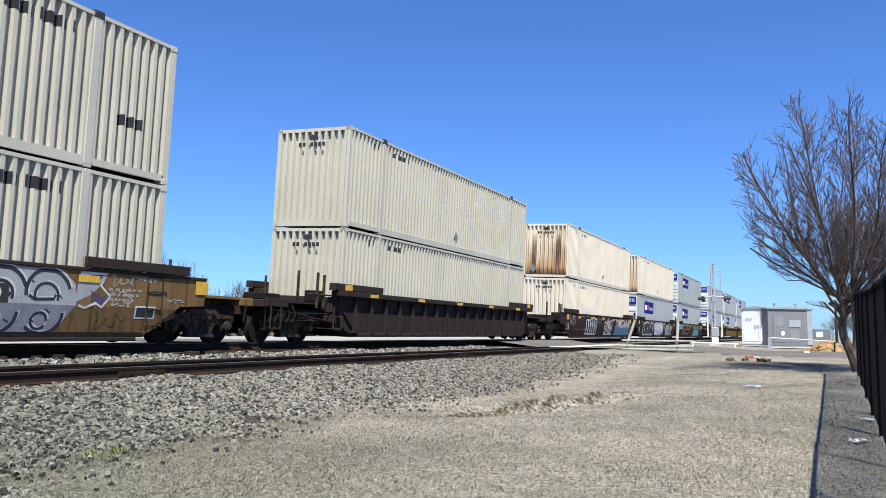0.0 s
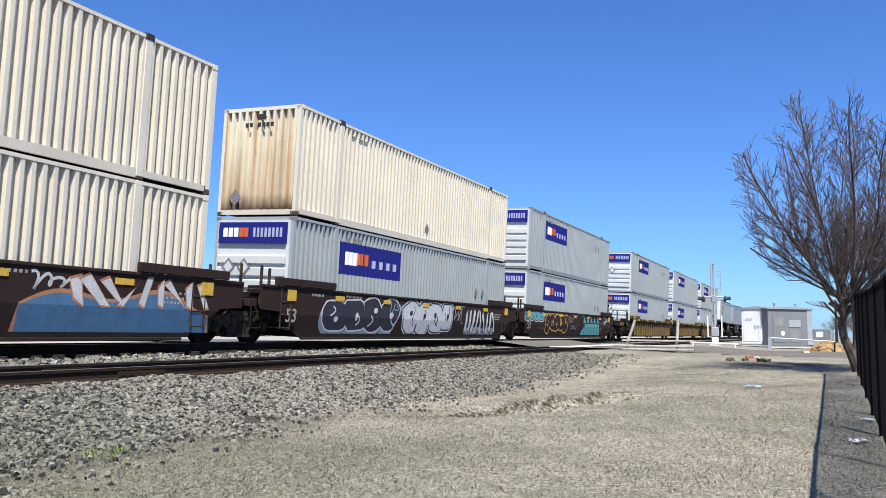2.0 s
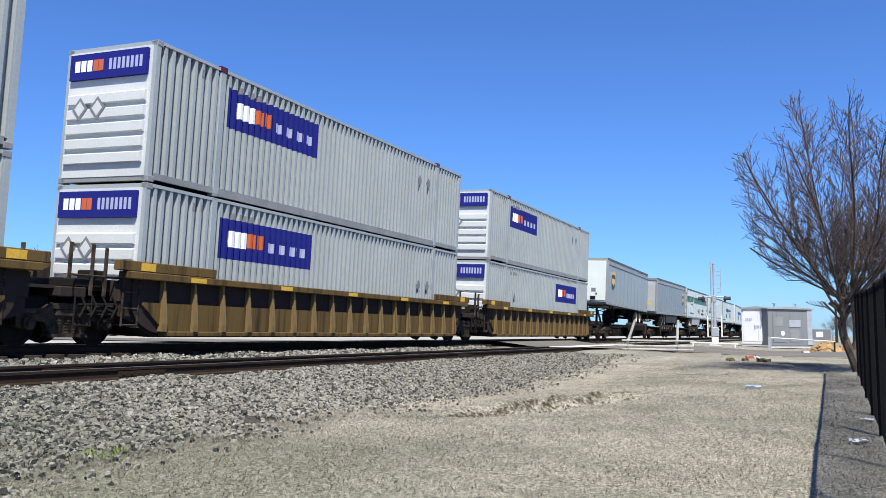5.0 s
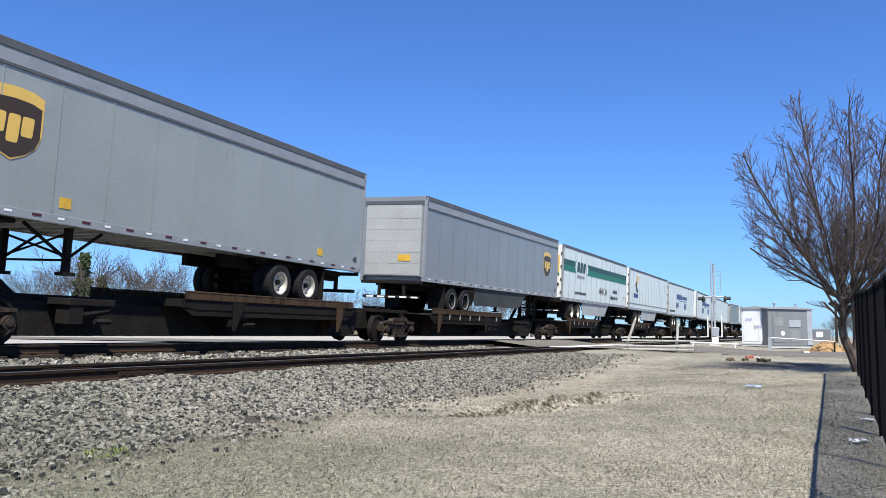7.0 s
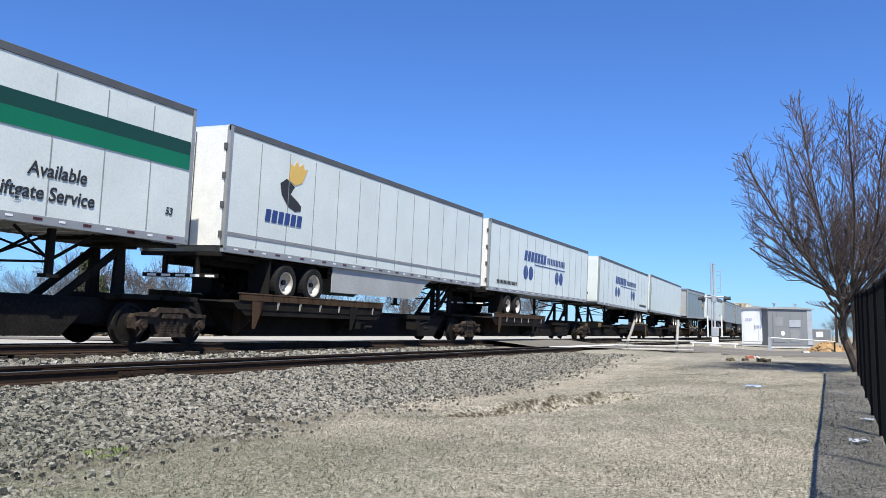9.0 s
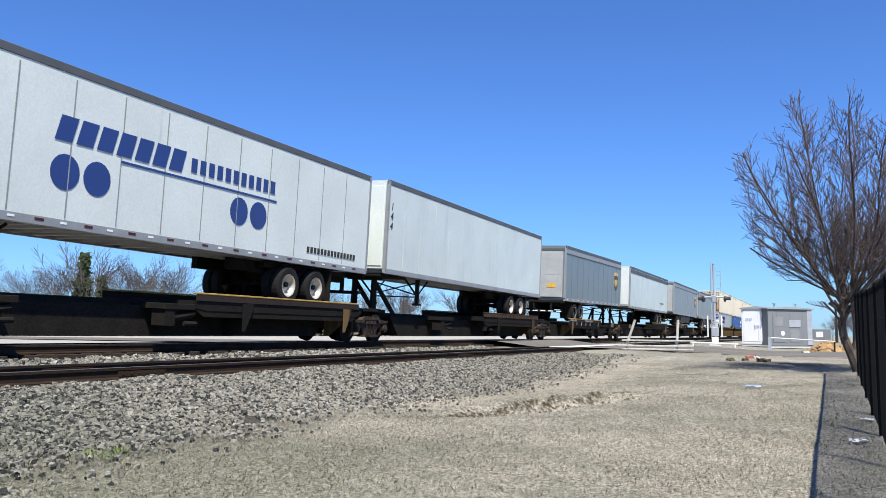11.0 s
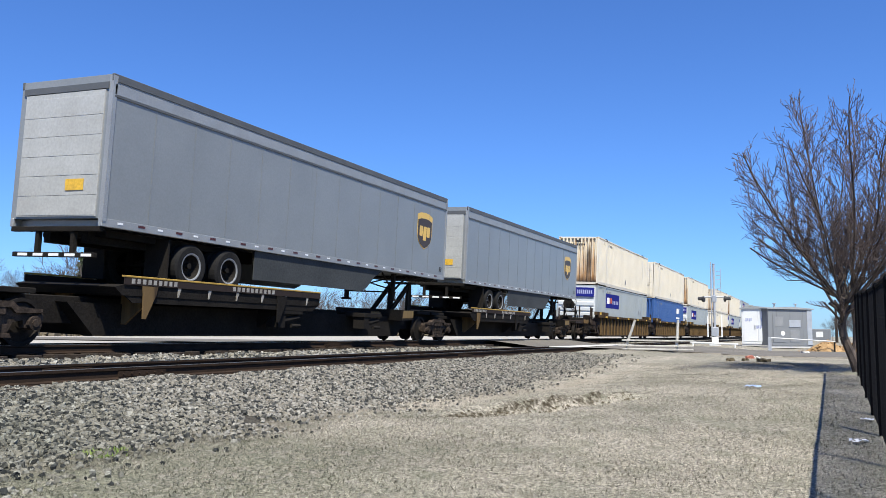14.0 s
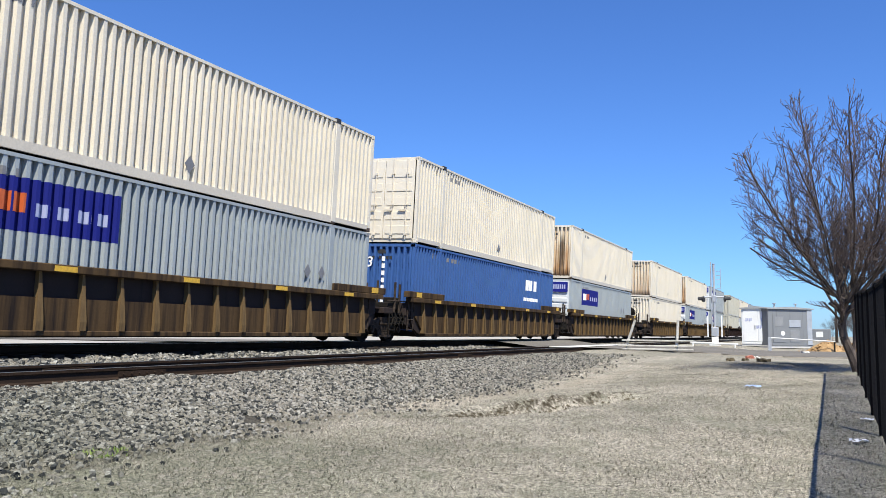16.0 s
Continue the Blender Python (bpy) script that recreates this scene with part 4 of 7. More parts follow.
def brake_stand():
    """Brake gear on its upright frame: housing, legs, rods and a stepped bracket."""
    bm = bmesh.new()
    prism(bm, [(-0.32, 0.85), (0.22, 0.85), (0.28, 1.15), (0.05, 1.42), (-0.2, 1.42), (-0.36, 1.2)], "x", 0.1, 0.42)
    for y in (-0.38, 0.3):
        box(bm, 0.12, 0.2, y, y + 0.08, 0.0, 1.0)
        tube(bm, (0.16, y + 0.04, 0.9), (-0.7, y + 0.04, 0.05), 0.03, n=6)
    for k in range(3):
        box(bm, 0.0, 0.32, -0.42, 0.42, 0.1 + 0.27 * k, 0.15 + 0.27 * k)
    box(bm, -0.9, -0.45, -0.8, -0.1, 0.0, 0.42, 0.04)
    tube(bm, (-1.3, -0.5, 0.22), (-0.9, -0.5, 0.22), 0.16, n=10)
    return bm


def side_frame():
    """Cast side frame of a three-piece truck, near side."""
    bm = bmesh.new()
    prism(bm, [(-1.12, 0.60), (-1.05, 0.68), (-0.55, 0.70), (-0.42, 0.80), (0.42, 0.80), (0.55, 0.70), (1.05, 0.68), (1.12, 0.60), (1.10, 0.38),
               (0.98, 0.34), (0.74, 0.36), (0.70, 0.50), (0.50, 0.46), (0.36, 0.20), (-0.36, 0.20), (-0.50, 0.46), (-0.70, 0.50), (-0.74, 0.36), (-0.98, 0.34), (-1.10, 0.38)],
          "y", -1.08, -0.93)
    prism(bm, [(-1.05, 0.70), (-0.55, 0.73), (-0.42, 0.83), (0.42, 0.83), (0.55, 0.73), (1.05, 0.70), (1.05, 0.64), (0.5, 0.62), (0.4, 0.72), (-0.4, 0.72), (-0.5, 0.62), (-1.05, 0.64)],
          "y", -1.15, -1.08)
    prism(bm, [(-0.40, 0.26), (0.40, 0.26), (0.44, 0.19), (-0.44, 0.19)], "y", -1.15, -0.90)
    return bm


def springs():
    bm = bmesh.new()
    for k in range(3):
        x = -0.2 + 0.2 * k
        for j in range(6):
            z = 0.27 + 0.055 * j
            tube(bm, (x, -1.04, z), (x, -1.04, z + 0.03), 0.085, n=10)
            tube(bm, (x, -1.04, z + 0.03), (x, -1.04, z + 0.055), 0.06, n=10)
    box(bm, -0.32, 0.32, -1.14, 1.14, 0.58, 0.72, 0.02)
    return bm


def axle_caps():
    bm = bmesh.new()
    for x in (-0.89, 0.89):
        for y in (-1, 1):
            tube(bm, (x, y * 0.9, 0.45), (x, y * 1.17, 0.45), 0.13, n=12)
            tube(bm, (x, y * 1.17, 0.45), (x, y * 1.20, 0.45), 0.07, n=8)
        tube(bm, (x, -0.9, 0.45), (x, 0.9, 0.45), 0.085, n=10)
    return bm


def rail_wheel():
    return lathe(bmesh.new(), [(0.0, -0.03), (0.12, -0.04), (0.14, -0.02), (0.36, 0.02), (0.38, -0.02), (0.445, -0.02), (0.45, 0.09), (0.475, 0.10), (0.475, 0.13), (0.36, 0.13), (0.34, 0.07), (0.14, 0.08), (0.0, 0.09)], (0, 0, 0), n=24)


def truck(parent, x):
    t = piece("truck", "bolster", springs, M["truck"], parent, pose(x, 0, 0), "dusty cast-steel truck with coil springs")
    for m in (pose(0, 0, 0), pose(0, 0, 0, 0, 0, 180)):
        piece("side_frame", "frame", side_frame, M["truck"], t, m)
    pieces("axle_box", "caps", axle_caps, M["truck"], t)
    for dx in (-0.89, 0.89):
        piece("wheel", "w", rail_wheel, M["wheel"], t, pose(dx, -0.775, 0.45))
        piece("wheel", "w", rail_wheel, M["wheel"], t, pose(dx, 0.775, 0.45, 0, 0, 180))
    return t


def ribbon(bm, pts, width, y):
    """A flat band of paint along a line of (x, z) points."""
    prev = None
    for k, (u, v) in enumerate(pts):
        a, b = pts[max(k - 1, 0)], pts[min(k + 1, len(pts) - 1)]
        d = Vector((b[0] - a[0], b[1] - a[1]))
        d = d.normalized() if d.length > 1e-6 else Vector((1, 0))
        o = Vector((-d.y, d.x)) * width / 2
        pair = [bm.verts.new((u + o.x, y, v + o.y)), bm.verts.new((u - o.x, y, v - o.y))]
        if prev:
            bm.faces.new((prev[0], pair[0], pair[1], prev[1]))
        prev = pair


def side_stencils():
    """Rows of small plain bars in place of the car's stencilled data."""
    r = random.Random(4)
    bm = bmesh.new()
    for u, z, n, h in ((0.9, 1.32, 5, 0.07), (2.7, 1.36, 7, 0.06), (4.0, 1.38, 6, 0.05), (7.6, 1.38, 9, 0.06), (9.4, 1.38, 6, 0.05), (11.0, 1.33, 5, 0.06), (14.7, 1.12, 6, 0.05), (14.7, 1.02, 7, 0.05), (14.7, 0.92, 6, 0.05), (1.5, 0.62, 8, 0.03), (3.2, 0.6, 6, 0.03)):
        for k in range(n):
            w = r.uniform(0.05, 0.12)
            box(bm, u, u + w, -1.404, -1.401, z, z + h)
            u += w + r.uniform(0.03, 0.07)
    return creased(bm)


def outline_shape(cu, cz, w, h, r, square=2.8, lean=0.0, wob=0.12, n=26):
    """A rounded, uneven outline about (cu, cz)."""
    a0, a1, k0 = r.uniform(0, 6.28), r.uniform(0, 6.28), r.choice((2, 3))
    pts = []
    for k in range(n):
        a = 2 * math.pi * k / n
        c, v = math.cos(a), math.sin(a)
        q = 1.0 + wob * math.sin(k0 * a + a0) + 0.6 * wob * math.sin(5 * a + a1)
        x = math.copysign(abs(c) ** (2 / square), c) * w / 2 * q
        z = math.copysign(abs(v) ** (2 / square), v) * h / 2 * (1.0 + 0.4 * wob * math.sin(4 * a + a1))
        pts.append((cu + x + lean * z, cz + z))
    return pts


def flat_shape(bm, pts, y, z0=0.22, z1=1.44):
    """One flat patch of paint, held between the side's foot and its top."""
    bm.faces.new([bm.verts.new((u, y, min(max(v, z0), z1))) for u, v in pts])


def grown(pts, by):
    cu, cz = sum(p[0] for p in pts) / len(pts), sum(p[1] for p in pts) / len(pts)
    out = []
    for u, v in pts:
        d = math.hypot(u - cu, v - cz) + 1e-6
        out.append((u + (u - cu) / d * by, v + (v - cz) / d * by))
    return out


def sprayed(parent, layers):
    """Each layer of a piece as one coat of paint on the creased side."""
    for bm, m, what in layers:
        tagged(part(what, creased(bm), M[m], parent, "sprayed paint on the car's side"), kind="stuff")


def bubbles(parent, u0, u1, z0, z1, n, seed, fill, line, halo=None, shade=None):
    """Fat overlapping rounded shapes with a dark or pale outline, a halo and a drop shade."""
    r = random.Random(seed)
    low, mid, top, ink, drop = (bmesh.new() for _ in range(5))
    w = (u1 - u0) / n
    for k in range(n):
        cu, h = u0 + w * (k + 0.5), (z1 - z0) * r.uniform(0.8, 1.0)
        cz = z0 + (z1 - z0) / 2 + r.uniform(-0.5, 0.5) * ((z1 - z0) - h)
        pts = outline_shape(cu, cz, w * r.uniform(1.0, 1.25), h, r, r.uniform(2.2, 3.6), r.uniform(-0.15, 0.3), r.uniform(0.07, 0.17))
        y = -1.4045 - 0.0004 * k
        flat_shape(drop, [(u - 0.1, v - 0.14) for u, v in grown(pts, 0.05)], y + 0.0032)
        flat_shape(low, grown(pts, 0.105), y + 0.0016)
        flat_shape(mid, grown(pts, 0.055), y + 0.0008)
        flat_shape(top, pts, y)
        # counters and folds
        for q in range(r.choice((2, 3))):
            du, dz = r.uniform(-0.3, 0.3) * w, r.uniform(-0.3, 0.3) * h
            if q == 0:
                flat_shape(ink, outline_shape(cu + du * 0.5, cz + dz * 0.5, w * r.uniform(0.12, 0.26), h * r.uniform(0.12, 0.3), r, 2.2, 0.2, 0.1, 12), y - 0.0006)
            else:
                b = r.uniform(-0.3, 0.3) * w
                ribbon(ink, [(min(max(cu + du + b * math.sin(2.6 * t), u0), u1), min(max(cz + dz + h * 0.32 * (t - 0.5), z0), z1)) for t in [i / 6 for i in range(7)]], 0.05, y - 0.0006)
    layers = [(mid, line, "sprayed_outline"), (top, fill, "sprayed_shape"), (ink, line, "sprayed_fold")]
    if halo:
        layers.insert(0, (low, halo, "sprayed_halo"))
    else:
        low.free()
    if shade:
        layers.insert(0, (drop, shade, "sprayed_shade"))
    else:
        drop.free()
    sprayed(parent, layers)


def scribble(parent, u0, u1, z0, z1, loops, seed, m, width=0.045):
    """One thin looping line."""
    r = random.Random(seed)
    bm = bmesh.new()
    pts, n = [], loops * 10
    f = r.uniform(1.4, 2.1)
    for k in range(n + 1):
        t = k / n
        a = 6.283 * loops * t
        pts.append((u0 + (u1 - u0) * t + 0.16 * (u1 - u0) / loops * 2.2 * math.sin(a + 0.6 * math.sin(a * 0.37)), (z0 + z1) / 2 + (z1 - z0) / 2 * math.sin(a * f / 2 + 1.2) * (0.7 + 0.3 * math.sin(a * 0.31 + seed))))
    ribbon(bm, pts, width, -1.4062)
    sprayed(parent, [(bm, m, "sprayed_line")])


def blocks(parent, u0, u1, z0, z1, n, seed, fill, line):
    """Tall narrow upright shapes side by side, drawn with a broad pale line."""
    r = random.Random(seed)
    top, low, ink = bmesh.new(), bmesh.new(), bmesh.new()
    w = (u1 - u0) / n
    for k in range(n):
        a, tall = u0 + w * k, z1 - r.uniform(0.0, 0.22)
        pts = [(a + 0.02, z0), (a + w * 0.98, z0), (a + w * 1.0 + 0.1, tall - 0.06), (a + w * 0.86 + 0.1, tall), (a + w * 0.3 + 0.1, tall), (a + w * 0.12 + 0.09, tall - 0.08)]
        flat_shape(top, pts, -1.4046)
        ribbon(low, pts + pts[:1], 0.085, -1.4056 - 0.0003 * k)
        b = a + w * r.uniform(0.35, 0.6)
        ribbon(ink, [(b, z0 + 0.25), (b + 0.06, (z0 + z1) / 2), (b + r.uniform(-0.1, 0.2) * w, z1 - 0.35)], 0.045, -1.4052)
    sprayed(parent, [(top, fill, "sprayed_shape"), (low, line, "sprayed_outline"), (ink, line, "sprayed_fold")])


def spikes(parent, u0, u1, z0, z1, n, seed, fill, line):
    """Slanting pointed slabs that cross each other."""
    r = random.Random(seed)
    top, low = bmesh.new(), bmesh.new()
    w = (u1 - u0) / n
    for k in range(n):
        a, d = u0 + w * (k + 0.5), r.uniform(-0.7, 0.7) * w
        g = w * r.uniform(0.2, 0.34)
        pts = [(a - g - d, z0 + r.uniform(0, 0.2)), (a + g * 0.6 - d, z0 + r.uniform(0, 0.1)), (a + g + d, z1 - r.uniform(0, 0.1)), (a - g * 0.7 + d, z1 - r.uniform(0, 0.25))]
        flat_shape(low, grown(pts, 0.06), -1.4052 - 0.0005 * k, 0.22, 1.45)
        flat_shape(top, pts, -1.4055 - 0.0005 * k, 0.22, 1.45)
    sprayed(parent, [(low, line, "sprayed_outline"), (top, fill, "sprayed_shape")])


def wave_field(parent, u0, u1, z0, z1, fill, edge):
    """A broad field of paint with a swelling upper edge."""
    for m, up, y in ((edge, 0.1, -1.4025), (fill, 0.0, -1.4033)):
        bm = bmesh.new()
        n = 28
        tops = [(u0 + (u1 - u0) * k / n, z0 + (z1 + up - z0) * (0.55 + 0.3 * math.sin(3.1 * k / n) + 0.15 * math.sin(11 * k / n))) for k in range(n + 1)]
        flat_shape(bm, [(u0 - up, z0)] + tops + [(u1 + up, z0)], y)
        sprayed(parent, [(bm, m, "sprayed_field")])


def crown_field(parent, u0, u1, fill, line, dot):
    """A teal domed field, split by curved dark lines, under a row of points, with pale dots beside it."""
    base, top, ink, dots = (bmesh.new() for _ in range(4))
    w = u1 - u0
    dome = [(u0 + w * t, 0.22 + 0.78 * min(1.0, 4.2 * t, 9.0 * (1.02 - t)) ** 0.6) for t in [k / 24 for k in range(25)]]
    flat_shape(base, [(u0 - 0.02, 0.22)] + dome + [(u1, 0.22)], -1.4036)
    ribbon(ink, [(u0 - 0.05, 0.22)] + dome + [(u1 + 0.05, 0.22)], 0.08, -1.4056)
    for k in range(1, 6):
        a = u0 + w * k / 6
        ribbon(ink, [(a - 0.02, 0.24), (a + 0.1, 0.5), (a + 0.12, 0.75), (a - 0.08, 1.0)], 0.06, -1.4052)
    n = 5
    for k in range(n):
        a, b = u0 + w * (0.12 + 0.86 * k / n), u0 + w * (0.12 + 0.86 * (k + 1) / n)
        tri = [(a, 0.98), (a + 0.06, 1.4 - 0.05 * (k % 2)), (a + 0.14, 1.44 - 0.05 * (k % 2)), (b - 0.16, 1.06), (b, 0.98)]
        flat_shape(top, tri, -1.4046)
        ribbon(ink, tri, 0.09, -1.4060 - 0.0002 * k)
    r = random.Random(7)
    for k in range(14):
        flat_shape(dots, outline_shape(u1 + 0.28 + r.uniform(-0.2, 0.3), r.uniform(0.5, 1.38), 0.16, 0.14, r, 2.0, 0, 0.1, 9), -1.4046 - 0.0002 * k)
    sprayed(parent, [(base, fill, "sprayed_field"), (top, fill, "sprayed_point"), (ink, line, "sprayed_outline"), (dots, dot, "sprayed_dot")])


def arc(cu, cz, w, h, a0, a1, n=14):
    """Points along part of an ellipse, angles in degrees."""
    return [(cu + w / 2 * math.cos(math.radians(a0 + (a1 - a0) * k / n)), cz + h / 2 * math.sin(math.radians(a0 + (a1 - a0) * k / n))) for k in range(n + 1)]


def silver_piece(parent, u0, u1):
    """A long pale piece of broad joined loops with dark and white lines, ending in a purple flourish."""
    r = random.Random(31)
    high, low, dark, white, violet, panel = (bmesh.new() for _ in range(6))
    flat_shape(high, [(u0, 0.8), (u1, 0.8), (u1 - 0.05, 1.2), (u1 - 0.35, 1.44), (u0, 1.44)], -1.4035)
    # below the crease the paint is greyer, shade added to the colour
    flat_shape(low, [(u0, 0.24), (u1 - 0.45, 0.24), (u1, 0.8), (u0, 0.8)], -1.4035)
    n = round((u1 - u0) / 0.95)
    for k in range(n):
        cu = u1 - 0.6 - 0.95 * k
        for pts, wide in ((arc(cu, 0.98, 0.95, 0.9, 185, 15), 0.075), (arc(cu - 0.05, 0.95, 0.5, 0.46, 200, -20), 0.06), (arc(cu - 0.1, 0.62, 0.85, 0.7, 5, -140), 0.07), (arc(cu - 0.15, 0.5, 0.32, 0.3, 0, 330), 0.05),
                          ([(cu - 0.42, 0.95), (cu - 0.3, 0.88), (cu + 0.1, 0.9), (cu + 0.15, 0.98)], 0.06)):
            lean = r.uniform(-0.08, 0.08)
            pts = [(u + lean * (v - 0.8), min(max(v, 0.27), 1.41)) for u, v in pts]
            ribbon(white, [(u + 0.035, v + 0.03) for u, v in pts], wide * 0.8, -1.4045)
            ribbon(dark, pts, wide, -1.4052)
        if k % 3 == 1:
            flat_shape(panel, [(cu - 0.5, 0.8), (cu + 0.12, 0.8), (cu + 0.12, 1.13), (cu - 0.5, 1.13)], -1.4058)
            ribbon(white, arc(cu - 0.15, 0.97, 0.22, 0.2, -60, 240), 0.05, -1.4064)
        for q in range(5):
            a, b = cu + r.uniform(-0.45, 0.4), r.uniform(0.3, 1.3)
            ribbon(dark, [(a, b), (a + r.uniform(0.03, 0.12), b + r.uniform(-0.08, 0.08)), (a + 0.1, b - 0.05)], 0.03, -1.4055)
    flat_shape(violet, [(u1 + 0.42, 0.96), (u1 + 0.3, 1.1), (u1 + 0.62, 0.98), (u1 + 0.75, 1.12), (u1 + 0.62, 0.86), (u1 + 0.36, 0.84)], -1.4045)
    flat_shape(violet, [(u1 + 0.1, 1.36), (u1 + 0.6, 1.42), (u1 + 0.55, 1.33), (u1 + 0.12, 1.30)], -1.4045)
    edge = [(u1 + 0.05, 1.42), (u1 + 0.7, 1.43), (u1 + 0.55, 1.2), (u1 + 0.8, 1.0), (u1 + 0.6, 0.78), (u1 + 0.45, 0.86), (u1 + 0.2, 0.76), (u1 + 0.05, 0.8)]
    flat_shape(high, edge[:3] + [(u1 + 0.3, 1.0), (u1 - 0.05, 0.85)], -1.4037)
    ribbon(white, edge, 0.05, -1.405)
    # stencilled box with a white border
    flat_shape(white, [(15.42, 0.58), (15.98, 0.58), (15.98, 0.84), (15.42, 0.84)], -1.4045)
    flat_shape(panel, [(15.46, 0.61), (15.94, 0.61), (15.94, 0.81), (15.46, 0.81)], -1.4052)
    sprayed(parent, [(high, "spray_pale", "sprayed_field"), (low, "spray_grey", "sprayed_field"), (white, "spray_white", "sprayed_line"), (violet, "spray_violet", "sprayed_patch"), (dark, "spray_dark", "sprayed_outline"), (panel, "logo_black", "sprayed_panel")])


def well_car(s, paint, ribbed, reach0, reach1, truck0, truck1, label, tags=(), wheel=False, rail_ends=True):
    """reach: how far the frame runs past the well at each end; truck: the truck's place past the well, or None."""
    c = thing("well_car", s, 0.0, label, "well car", "railway cars of the train")
    pm = M[paint]
    turn = pose(LEN, 0, 0, 0, 0, 180)
    for m in (None, turn):
        # ribbed cars: upper sheet painted dark to hold the chord's shade
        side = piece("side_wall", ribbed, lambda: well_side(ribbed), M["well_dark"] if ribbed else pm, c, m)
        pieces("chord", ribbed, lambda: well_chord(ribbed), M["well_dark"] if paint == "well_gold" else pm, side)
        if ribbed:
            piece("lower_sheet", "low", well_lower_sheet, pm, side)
            # ribs in paler paint than their car, a sunlit highlight in the colour
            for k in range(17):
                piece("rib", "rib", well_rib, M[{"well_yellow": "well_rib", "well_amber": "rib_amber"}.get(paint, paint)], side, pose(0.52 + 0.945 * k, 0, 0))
        for k in range(5):
            piece("reflector", ("yl", ribbed), lambda: box(bmesh.new(), 0, 0.5, -0.006, 0.0, 0, 0.1 if ribbed else 0.13), M["yellow"], side, pose(1.2 + 3.3 * k if ribbed else (2.55 if paint == "well_gold" else 2.1) + 2.85 * k, -1.604 if ribbed else -1.414, 1.40 if ribbed else 1.25))
        for x in (-0.25, LEN + 1.0 if paint == "well_gold" else LEN - 0.15):
            piece("end_plate", ("ye", ribbed), lambda: box(bmesh.new(), 0, 0.4, -0.006, 0.0, 0, 0.16 if ribbed else 0.3), M["yellow"], side, pose(x, -1.584 if ribbed else -1.414, 1.555 if ribbed else 1.15), "yellow reflective end plate")
        if not ribbed:
            piece("stencil", "st", side_stencils, M["stencil"], side, kind="stuff")
    piece("well_floor", "floor", lambda: box(bmesh.new(), 0.4, LEN - 0.4, -1.34, 1.34, 0.2, 0.3), M["black_steel"], c)
    for m, reach, tr, key in ((None, reach0, truck0, 0), (turn, reach1, truck1, 1)):
        e = piece("end_frame", round(reach, 2), lambda: well_end(reach), M["well_dark"] if paint in ("well_yellow", "well_amber") else pm, c, m)
        piece("ladder", "l", lambda: ladder(-0.5, 1.75), M["truck"], e)
        piece("ladder", "l2", lambda: ladder(-0.5, 1.75), M["truck"], e, pose(-0.08, 0, 0, 0, 0, 180))
        piece("end_gear", round(reach, 2), lambda: end_gear(reach), M["black_steel"], e)
        if rail_ends:
            pieces("handrail", "h", lambda: handrails(-1.15), M["truck"], e)
        if reach > 2.5:
            piece("end_platform", "ep", end_step, M["well_gold"] if paint in ("well_yellow", "well_amber") else pm, e, pose(-reach, 0, 0))
            piece("stirrup", "es", stirrup, M["truck"], e, pose(-reach, 0, 0))
        if tr is not None:
            truck(c, -tr if key == 0 else LEN + tr)
    if wheel == "first":
        end = pose(-reach0 + 0.5, -0.4, 2.25, 0, 0, 180)
        piece("brake_wheel", "bw", brake_wheel, M["black_steel"], c, end)
        piece("brake_stand", "bs", brake_stand, M["black_steel"], c, pose(-reach0 + 1.0, -0.2, 1.0, 0, 0, 180))
    elif wheel:
        piece("brake_wheel", "bw", brake_wheel, M["black_steel"], c, pose(LEN + reach1 - 0.35, -0.5, 2.35) @ Matrix.Scale(1.25, 4))
        piece("brake_stand", "bs", brake_stand, M["black_steel"], c, pose(LEN + reach1 - 0.9, -0.3, 1.12))
    for shape, *how in tags:
        shape(c, *how)
    return c


# trailers
TH = 3.06


def shield(bm, u, z, w, h, y0, y1):
    pts = [(-0.5, 0.42), (-0.3, 0.48), (0, 0.5), (0.3, 0.48), (0.5, 0.42), (0.5, -0.1), (0.42, -0.28), (0.24, -0.41), (0, -0.5), (-0.24, -0.41), (-0.42, -0.28), (-0.5, -0.1)]
    return prism(bm, [(u + a * w, z + b * h) for a, b in pts], "y", y0, y1)


def trailer_frame(L):
    bm = bmesh.new()
    for y in (-1.3, 1.2):
        box(bm, 0, L, y, y + 0.1, 0.0, 0.17, 0.01)
    for k in range(int(L / 0.6)):
        box(bm, 0.2 + 0.6 * k, 0.28 + 0.6 * k, -1.2, 1.2, 0.03, 0.15)
    return bm


def seams(L, step):
    bm = bmesh.new()
    k = step
    while k < L - 0.3:
        box(bm, k - 0.012, k + 0.012, -1.306, -1.3, 0.2, TH - 0.24)
        k += step
    return bm


def markers(L, odd):
    bm = bmesh.new()
    k = 0
    while 0.4 + 0.55 * k < L - 0.3:
        if k % 2 == odd:
            box(bm, 0.4 + 0.55 * k, 0.54 + 0.55 * k + (0.05 if odd else 0.0), -1.307, -1.30, 0.08, 0.12 if not odd else 0.13)
        k += 1
    return bm


